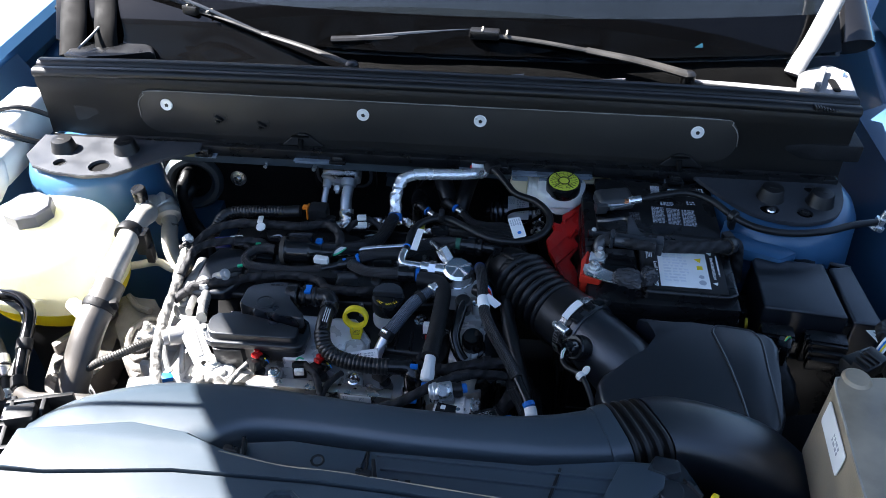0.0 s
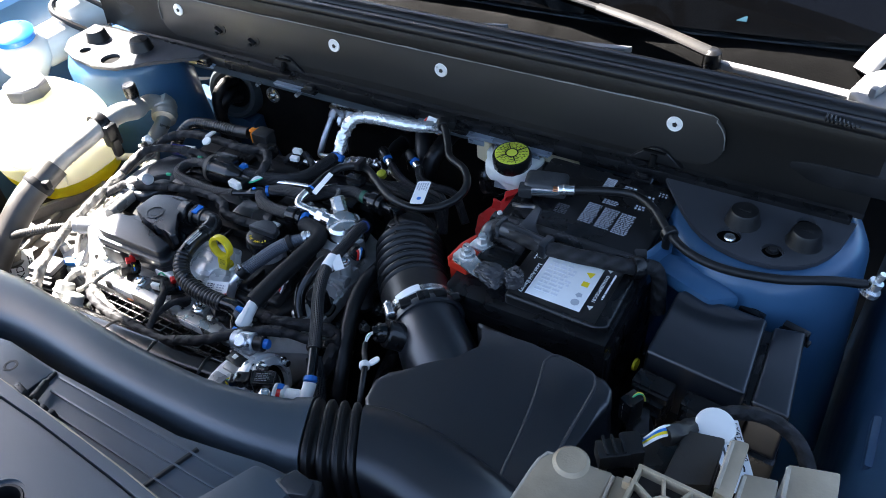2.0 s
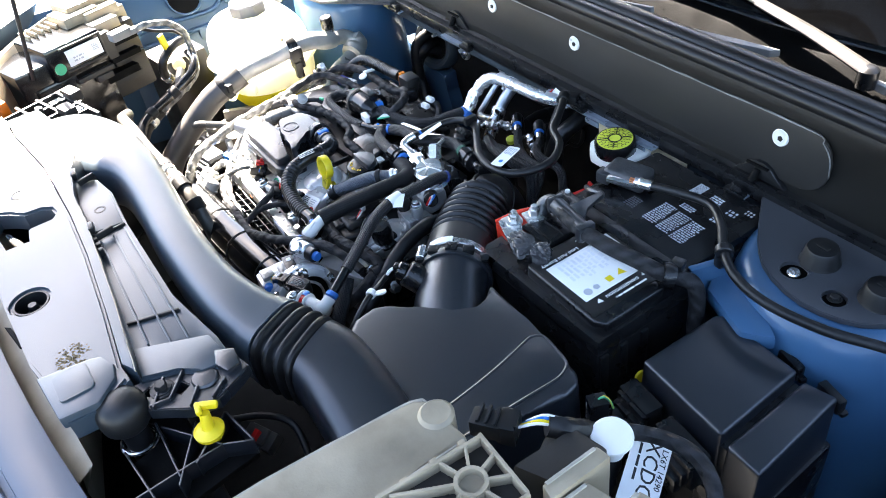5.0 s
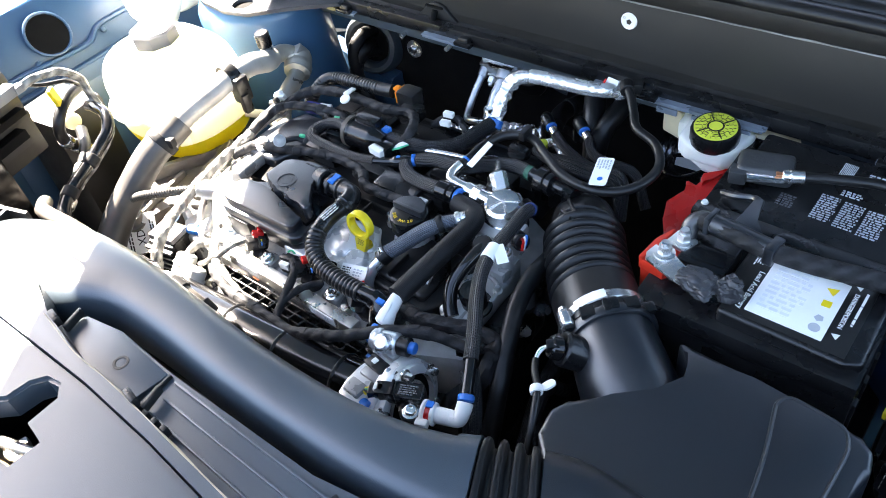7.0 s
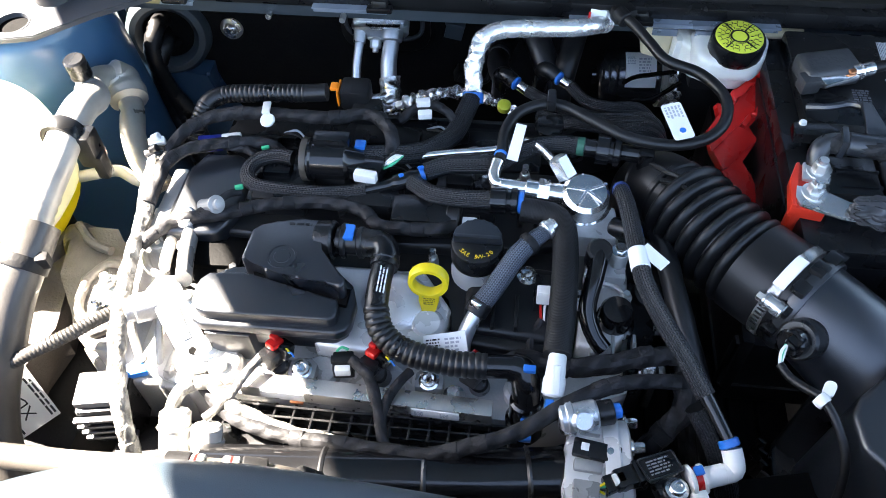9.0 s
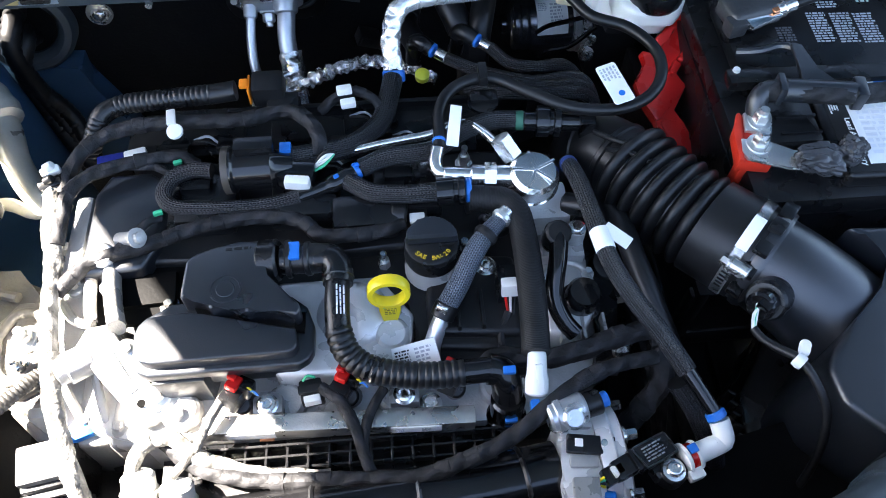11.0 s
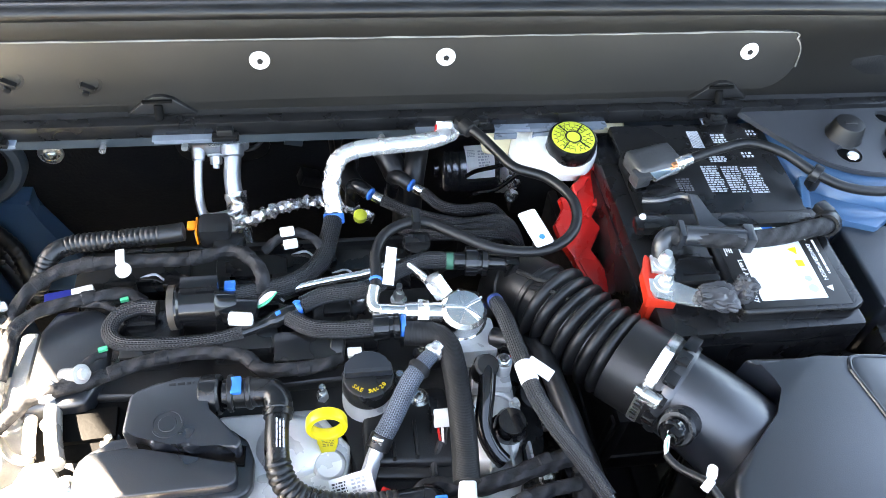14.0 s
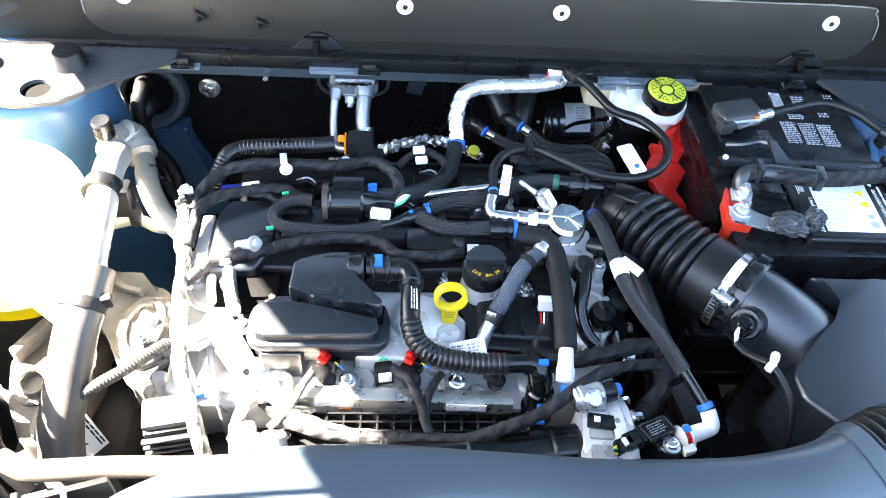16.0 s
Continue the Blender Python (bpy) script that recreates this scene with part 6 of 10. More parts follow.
def fuel_side():
    bm = B()
    box(bm, (-0.241, 0.667, 0.861), (0.214, 0.015, 0.017), rz=-2, bev=0.0015)
    rail = part("fuel_rail", bm, RAILSTEEL, engine, "square bright steel fuel rail")
    box(bm := B(), (-0.181, 0.6570, 0.8615), (0.040, 0.0010, 0.0115), rz=-2, bev=0.0002)
    lb = part("rail_label", bm, PAPER, rail, "white label with unreadable print")
    lm = plane_pose((-0.181, 0.6563, 0.8615), (1, -0.035, 0), (0, -1, 0))
    part("rail_print", bars(B(), lm, 0.004, -0.0035, 0.018, 0.0035, 3, 4), GREYINK, lb)
    part("rail_code", bars(B(), lm, -0.017, -0.004, -0.010, 0.004, 4, 5, ragged=0.0), GREYINK, lb)
    part("blank_label", box(B(), (-0.311, 0.6618, 0.8615), (0.038, 0.0010, 0.0115), rz=-2, bev=0.0002), PAPER, rail, "blank white label")
    for x in (-0.300, -0.225):
        part("copper_clip", box(B(), (x, 0.6630, 0.8515), (0.012, 0.006, 0.002), rz=-2, bev=0.0008), COPPER, rail, "copper clip under the rail")
    for x, y in ((-0.318, 0.690), (-0.233, 0.690), (-0.147, 0.690)):
        bm = cyl(B(), (x, y + 0.008, 0.835), (x, y - 0.004, 0.868), 0.010, 0.008, 16, 0.002)
        inj = part("injector", bm, PLASTIC, engine, "injector with black plug")
        bm = box(B(), (x - 0.004, y + 0.002, 0.876), (0.016, 0.026, 0.015), rz=-28, rx=-20, bev=0.003)
        box(bm, (x + 0.004, y + 0.006, 0.879), (0.014, 0.012, 0.013), rz=-28, rx=-20, bev=0.002)
        part("plug", bm, PLASTIC, inj)
        bm = box(B(), (x - 0.003, y + 0.007, 0.8865), (0.010, 0.013, 0.006), rz=-28, rx=-20, bev=0.0015)
        box(bm, (x - 0.004, y + 0.011, 0.8895), (0.007, 0.005, 0.004), rz=-28, rx=-20, bev=0.001)
        part("red_lock", bm, RED, inj, "red lock tab")
        for k in (1, 0):
            q = Vector((x + 0.006 + 0.004 * k, y + 0.003 - 0.003 * k, 0.8845))
            part("wire", tube(B(), [q, q + Vector((0.003, -0.001, 0.002)), q + Vector((0.006, -0.004, 0.0))], 0.0009, 6, 0.002), (YELLOW, BLUECLIP)[k], inj)
    for x in (-0.298, -0.189):
        prism(bm := B(), [(x - 0.012, 0.678), (x - 0.012, 0.692), (x - 0.006, 0.697), (x + 0.006, 0.697), (x + 0.012, 0.692), (x + 0.012, 0.678)], 0.845, 0.866, 0.002)
        mt = part("rail_mount", bm, ALU, rail, "cast rail mount with bolt")
        lathe(bm := B(), (x, 0.685, 0.8655), (0, -0.15, 1), [(0.0088, 0), (0.0088, 0.002), (0.0068, 0.003), (0.0066, 0.006), (0.0045, 0.0065), (0.003, 0.0045)], 24)
        part("bolt", bm, STEEL, mt)
    for x in (-0.262, -0.100):
        bm = box(B(), (x, 0.690, 0.872), (0.018, 0.018, 0.016), rz=8, bev=0.002)
        box(bm, (x, 0.690, 0.881), (0.020, 0.007, 0.004), rz=8, bev=0.001)
        pl = part("sensor_plug", bm, PLASTIC, engine, "small black sensor plug with a white front")
        bm = box(B(), (x + 0.001, 0.682, 0.8765), (0.013, 0.006, 0.009), rz=8, bev=0.001)
        part("white_front", bm, WHITE, pl)
        tube(bm := B(), [(x - 0.006, 0.696, 0.883), (x - 0.002, 0.699, 0.8855), (x + 0.004, 0.698, 0.884)], 0.0012, 6, 0.002)
        part("wire", bm, GREEN, pl)
    # intake manifold: ribbed deck, barrel and flange
    bm = B()
    box(bm, (-0.235, 0.640, 0.825), (0.26, 0.05, 0.03), rx=-12, bev=0.005)
    box(bm, (-0.25, 0.60, 0.74), (0.26, 0.07, 0.20), bev=0.02)
    mani = part("intake_manifold", bm, PLASTIC, engine, "black plastic ribbed intake manifold")
    for k in range(15):
        box(bm := B(), (-0.350 + 0.0165 * k, 0.647, 0.846), (0.0022, 0.026, 0.012), rx=-12, bev=0.0005, seg=1)
        part("rib", bm, PLASTIC, mani)
    for k in range(3):
        box(bm := B(), (-0.235, 0.638 + 0.009 * k, 0.8465 + 0.0008 * k), (0.245, 0.0022, 0.010), bev=0.0005, seg=1)
        part("long_rib", bm, PLASTIC, mani)
    p = [(-0.36, 0.590, 0.850), (-0.25, 0.596, 0.854), (-0.15, 0.603, 0.857), (-0.075, 0.612, 0.858)]
    tube(bm := B(), p, 0.027, 20, 0.01)
    bar = part("charge_pipe", bm, GLOSSY, engine, "glossy black charge pipe")
    for f in (0.35, 0.62, 0.9):
        c, d = along(p, f)
        ring(bm := B(), c, d, 0.0265, 0.0022, 28, 6)
        part("band", bm, PLASTIC, bar)
    box(bm := B(), (-0.16, 0.59, 0.862), (0.09, 0.008, 0.02), bev=0.002)
    part("bracket_strip", bm, PLASTIC, engine)


def throttle():
    # cast flange with a stepped edge at the end of the charge pipe
    out = [(-0.075, 0.580), (-0.048, 0.578), (-0.046, 0.596), (-0.051, 0.602), (-0.050, 0.616), (-0.046, 0.624), (-0.046, 0.640), (-0.049, 0.655), (-0.056, 0.661), (-0.066, 0.660), (-0.073, 0.652), (-0.072, 0.640), (-0.077, 0.630), (-0.074, 0.612), (-0.079, 0.598)]
    t = part("throttle_body", prism(B(), out, 0.79, 0.8915, 0.003, 2), SMOOTHALU, engine, "machined aluminium throttle body")
    for x, y, w, d, h in ((-0.062, 0.592, 0.020, 0.016, 0.008), (-0.060, 0.612, 0.022, 0.010, 0.006), (-0.058, 0.645, 0.016, 0.018, 0.008)):
        part("ledge", box(B(), (x, y, 0.8915 + h / 2 - 0.002), (w, d, h), rz=-4, bev=0.0025), ALU, t)
    # round bore flange facing the gearbox side
    lathe(bm := B(), (-0.044, 0.620, 0.852), (1, 0.06, 0.12), [(0.030, 0), (0.047, 0.001), (0.048, 0.004), (0.048, 0.012), (0.045, 0.014), (0.045, 0.020), (0.040, 0.022), (0.036, 0.022), (0.034, 0.010)], 48)
    fl = part("round_flange", bm, SMOOTHALU, t, "round cast bore flange")
    ax = Vector((1, 0.06, 0.12)).normalized()
    part("bore", cyl(B(), Vector((-0.044, 0.620, 0.852)) + ax * 0.008, Vector((-0.044, 0.620, 0.852)) + ax * 0.0165, 0.0345, n=40), DEEP, fl, "dark bore")
    part("bore_ring", ring(B(), Vector((-0.044, 0.620, 0.852)) + ax * 0.017, ax, 0.026, 0.0018, 40, 8), SMOOTHALU, fl, "bright ring in the bore")
    for k in range(6):
        a = 2 * math.pi * k / 6 + 0.35
        part("bolt", hexbolt(B(), (-0.029, 0.620 + 0.0425 * math.cos(a), 0.855 + 0.0425 * math.sin(a)), (1, 0.06, 0.12), 0.0045, 0.008), STEEL, fl)
    # bright valve barrel with its black collar and blue pin
    bm = cyl(B(), (-0.083, 0.644, 0.899), (-0.054, 0.651, 0.901), 0.0120, n=26, bev=0.002)
    cyl(bm, (-0.078, 0.645, 0.8993), (-0.072, 0.6465, 0.8997), 0.0136, n=26, bev=0.001)
    lathe(bm, (-0.066, 0.642, 0.905), (0.1, -0.5, 1), [(0.009, 0), (0.009, 0.006), (0.0065, 0.008), (0.003, 0.008)], 20)
    vb = part("valve_barrel", bm, TUBEALU, t, "bright turned valve barrel")
    part("collar", cyl(B(), (-0.054, 0.651, 0.901), (-0.042, 0.654, 0.902), 0.0098, n=20, bev=0.001), PLASTIC, vb)
    part("blue_pin", cyl(B(), (-0.043, 0.6537, 0.902), (-0.036, 0.6555, 0.9025), 0.0062, n=16, bev=0.001), BLUECLIP, vb, "blue pin")
    part("blue_pin", cyl(B(), (-0.050, 0.586, 0.886), (-0.041, 0.584, 0.886), 0.0062, n=16, bev=0.001), BLUECLIP, t, "blue pin")
    # small black plate with a white mark and a rivet
    bm = box(B(), (-0.054, 0.6225, 0.8965), (0.036, 0.014, 0.006), rz=-9, bev=0.0015)
    pl = part("cover_plate", bm, PLASTIC, t, "small black plate")
    part("white_mark", box(B(), (-0.063, 0.6242, 0.8998), (0.006, 0.006, 0.0008), rz=-9, bev=0.0002), PAPER, pl)
    part("rivet", lathe(B(), (-0.044, 0.6222, 0.8990), (0, 0, 1), [(0.003, 0), (0.003, 0.0012), (0.0018, 0.0016)], 14), STEEL, pl)
    # pressure sensor: printed face, plug nose and an ear with its bolt
    face = [(-0.0265, 0.6155), (-0.0025, 0.6260), (0.0005, 0.6255), (0.0070, 0.6125), (0.0065, 0.6100), (-0.0160, 0.5995), (-0.0190, 0.6005), (-0.0270, 0.6130)]
    bm = prism(B(), face, 0.886, 0.9045, 0.0022, 3)
    s = part("pressure_sensor", bm, PLASTIC, engine, "black pressure sensor with faint print")
    part("face_rim", tube(B(), [(x * 0.93 - 0.0007, 0.613 + (y - 0.613) * 0.88, 0.9047) for x, y in face + face[:1]], 0.0007, 6, 0.002), SATIN, s)
    part("sensor_print", bars(B(), plane_pose((-0.0095, 0.6130, 0.9048), (0.915, 0.40, 0), (0, 0, 1)), -0.0095, -0.0060, 0.0095, 0.0060, 5, 8, fill=0.45), mat("faint_print", (0.20, 0.21, 0.22), 0.5), s)
    bm = box(B(), (-0.0305, 0.6050, 0.895), (0.024, 0.015, 0.016), rz=24, bev=0.002)
    box(bm, (-0.026, 0.6070, 0.8995), (0.003, 0.017, 0.012), rz=24, bev=0.0008)
    box(bm, (-0.043, 0.5995, 0.893), (0.012, 0.013, 0.012), rz=24, bev=0.0015)
    part("plug_nose", bm, PLASTIC, s)
    part("white_lock", box(B(), (-0.0385, 0.6015, 0.9010), (0.0095, 0.0085, 0.004), rz=24, bev=0.001), WHITE, s, "white plug lock")
    bm = cyl(B(), (0.003, 0.599, 0.880), (0.003, 0.599, 0.897), 0.0105, n=24, bev=0.001)
    box(bm, (-0.002, 0.605, 0.889), (0.022, 0.016, 0.014), rz=24, bev=0.002)
    ear = part("ear", bm, PLASTIC, s)
    lathe(bm := B(), (0.003, 0.599, 0.8965), (0, 0, 1), [(0.0085, 0), (0.0085, 0.0014), (0.0060, 0.0020), (0.0058, 0.0055), (0.0045, 0.0065), (0.0030, 0.0065), (0.0026, 0.0045)], 24)
    part("sensor_bolt", bm, STEEL, ear)
    for k in range(4):
        tube(bm := B(), [(-0.048, 0.5985 - 0.0022 * k, 0.8975 - 0.0015 * k), (-0.054 - 0.001 * k, 0.594, 0.8945), (-0.057, 0.584 - 0.001 * k, 0.886)], 0.0011, 6, 0.004)
        part("sensor_wire", bm, (YELLOW, GREEN, INK, YELLOW)[k], s)
    # white elbow connector
    d = Vector((0.952, 0.305, 0.02)).normalized()
    c = Vector((0.0110, 0.6060, 0.895))
    bm = lathe(B(), c, d, [(0.0070, 0), (0.0122, 0.0006), (0.0124, 0.0030), (0.0098, 0.0042), (0.0098, 0.0100), (0.0110, 0.0106), (0.0110, 0.0126), (0.0080, 0.0136), (0.0078, 0.0280), (0.0068, 0.0290)], 30)
    tube(bm, [c + d * 0.024, c + d * 0.034, Vector((0.0455, 0.6185, 0.8980)), Vector((0.0446, 0.6255, 0.9010)), Vector((0.0430, 0.6310, 0.9038))], 0.0076, 18, 0.002)
    box(bm, c + d * 0.006 + Vector((0.002, -0.013, 0.0)), (0.012, 0.008, 0.010), rz=18, bev=0.002)
    w = part("white_elbow", bm, WHITE, engine, "white plastic quick connector")
    part("red_band", lathe(B(), c + d * 0.0046, d, [(0.0101, 0), (0.0101, 0.0048)], 26), RED, w, "dark red seal band")
    part("blue_tab", box(B(), c + d * 0.007 + Vector((0, 0.003, 0.0103)), (0.007, 0.007, 0.003), rz=18, bev=0.0008), BLUECLIP, w)


def pump_side():
    bm = B()
    lathe(bm, (-0.067, 0.857, 0.892), (0.05, -0.15, 1), [(0.026, 0), (0.026, 0.016), (0.0215, 0.020), (0.0215, 0.036), (0.018, 0.040), (0.006, 0.041)], 30)
    for k in range(5):
        a = 2 * math.pi * k / 5 + 0.5
        box(bm, (-0.0650 + 0.010 * math.cos(a), 0.851 + 0.010 * math.sin(a), 0.9325), (0.020, 0.0025, 0.003), rz=math.degrees(a), bev=0.0008)
    cyl(bm, (-0.080, 0.855, 0.920), (-0.120, 0.858, 0.922), 0.0095, n=18, bev=0.001)
    cyl(bm, (-0.098, 0.8565, 0.921), (-0.108, 0.8572, 0.9215), 0.0115, n=6)
    cyl(bm, (-0.118, 0.858, 0.922), (-0.143, 0.860, 0.923), 0.0070, n=16, bev=0.001)
    p = part("fuel_pump", bm, STEEL, engine, "bright steel high-pressure fuel pump")
    tube(bm := B(), [(-0.138, 0.860, 0.923), (-0.147, 0.862, 0.924), (-0.149, 0.870, 0.927), (-0.146, 0.882, 0.931)], 0.0062, 12, 0.003)
    part("inlet_pipe", bm, STEEL, p)
    bm = B()
    lathe(bm, (-0.075, 0.866, 0.918), (-0.45, 0.40, 0.55), [(0.006, 0), (0.006, 0.012), (0.010, 0.012), (0.010, 0.032), (0.006, 0.034)], 6)
    part("union_nut", bm, ZINC, p, "hexagon union nut")
    tube(bm := B(), [(-0.092, 0.878, 0.935), (-0.118, 0.915, 0.925), (-0.150, 0.911, 0.916), (-0.195, 0.907, 0.911), (-0.262, 0.898, 0.905)], 0.0042, 10, 0.005)
    part("pressure_pipe", bm, STEEL, p, "thin bright steel fuel pipe")
    # cast housing at the end of the head with a black cap
    bm = B()
    prism(bm, [(-0.068, 0.725), (-0.040, 0.720), (-0.026, 0.738), (-0.022, 0.80), (-0.032, 0.832), (-0.058, 0.828)], 0.835, 0.878, 0.006, 3)
    prism(bm, [(-0.064, 0.79), (-0.026, 0.788), (-0.024, 0.822), (-0.058, 0.822)], 0.874, 0.890, 0.004)
    cyl(bm, (-0.033, 0.806, 0.885), (-0.033, 0.806, 0.908), 0.008, n=16, bev=0.002)
    c = part("cam_housing", bm, HEADALU, engine, "cast aluminium cam housing")
    ring(bm := B(), (-0.044, 0.768, 0.877), (0, -0.12, 1), 0.021, 0.0030, 36, 8)
    part("flange_ring", bm, HEADALU, c)
    for a in range(5):
        q = 2 * math.pi * a / 5 + 0.4
        hexbolt(bm := B(), (-0.045 + 0.022 * math.cos(q), 0.768 + 0.022 * math.sin(q), 0.878), (0, 0, 1), 0.0036, 0.006)
        part("flange_bolt", bm, ZINC, c)
    for k in range(3):
        part("rib", box(B(), (-0.055 + 0.018 * k, 0.728, 0.872), (0.003, 0.022, 0.014), bev=0.001), ALU, c)
    lathe(bm := B(), (-0.036, 0.752, 0.872), (0, -0.15, 1), [(0.018, 0), (0.018, 0.004), (0.0145, 0.006), (0.0145, 0.026), (0.012, 0.031), (0.003, 0.032)], 24)
    part("black_cap", bm, GLOSSY, c, "glossy black screw cap")
    hexbolt(bm := B(), (-0.033, 0.806, 0.907), (0, 0, 1), 0.005, 0.005)
    part("bolt", bm, STEEL, c)
    hexbolt(bm := B(), (-0.010, 0.715, 0.86), (1, -0.3, 0.5), 0.006, 0.010)
    part("side_bolt", bm, ZINC, c)
    bm = B()
    box(bm, (-0.060, 0.838, 0.892), (0.05, 0.04, 0.03), bev=0.006)
    part("pump_foot", bm, HEADALU, engine)
    bm = B()
    prism(bm, [(-0.030, 0.700), (-0.004, 0.712), (0.002, 0.76), (0.002, 0.82), (-0.012, 0.86), (-0.03, 0.84), (-0.018, 0.80), (-0.016, 0.745)], 0.79, 0.858, 0.005)
    ep = part("end_bracket", bm, PLASTIC, engine, "black bracket on the end of the head")
    for y, z in ((0.735, 0.845), (0.775, 0.852), (0.815, 0.848)):
        hexbolt(bm := B(), (0.001, y, z - 0.02), (1, -0.2, 0.5), 0.006, 0.012)
        part("bolt", bm, ZINC, ep)
    lathe(bm := B(), (-0.004, 0.795, 0.855), (0.3, -0.2, 1), [(0.014, 0), (0.014, 0.010), (0.010, 0.013), (0.004, 0.013)], 22)
    part("round_cap", bm, RUBBER, ep)
    for y in (0.728, 0.752, 0.776):
        part("fin", box(B(), (0.003, y - 0.012, 0.82), (0.006, 0.004, 0.05), bev=0.001), PLASTIC, ep)
    # sensor plug in the cover
    box(bm := B(), (-0.096, 0.766, 0.890), (0.020, 0.022, 0.026), rx=-10, bev=0.002)
    s = part("cover_sensor", bm, PLASTIC, engine, "black sensor with white plug")
    box(bm := B(), (-0.096, 0.757, 0.901), (0.016, 0.010, 0.014), rx=-10, bev=0.001)
    part("plug_front", bm, WHITE, s)
    for k in range(3):
        tube(bm := B(), [(-0.100 + 0.004 * k, 0.754, 0.890), (-0.099 + 0.003 * k, 0.748, 0.884), (-0.098 + 0.002 * k, 0.742, 0.880)], 0.0012, 6, 0.004)
        part("plug_wire", bm, (RED, WHITE, INK)[k], s)
    tube(bm := B(), [(-0.098, 0.744, 0.882), (-0.106, 0.728, 0.876), (-0.104, 0.71, 0.874), (-0.09, 0.70, 0.875)], 0.0035, 8, 0.004)
    part("plug_lead", bm, TAPE, s)
    box(bm := B(), (-0.168, 0.834, 0.896), (0.018, 0.016, 0.014), bev=0.002)
    s = part("small_sensor", bm, PLASTIC, engine)
    box(bm := B(), (-0.168, 0.829, 0.9035), (0.013, 0.010, 0.004), bev=0.001)
    part("white_plug", bm, WHITE, s)
    # sensor by the bellows with red and blue wires
    bm = B()
    cyl(bm, (-0.040, 0.834, 0.905), (-0.022, 0.824, 0.912), 0.010, n=16, bev=0.002)
    s = part("cam_sensor", bm, PLASTIC, engine)
    for k, ml in enumerate((RED, WHITE, BLUECLIP)):
        tube(bm := B(), [(-0.026, 0.826 + 0.003 * k, 0.914), (-0.019, 0.822 + 0.003 * k, 0.919), (-0.015, 0.812 + 0.002 * k, 0.914)], 0.0018, 6, 0.004)
        part("sensor_lead", bm, ml, s)


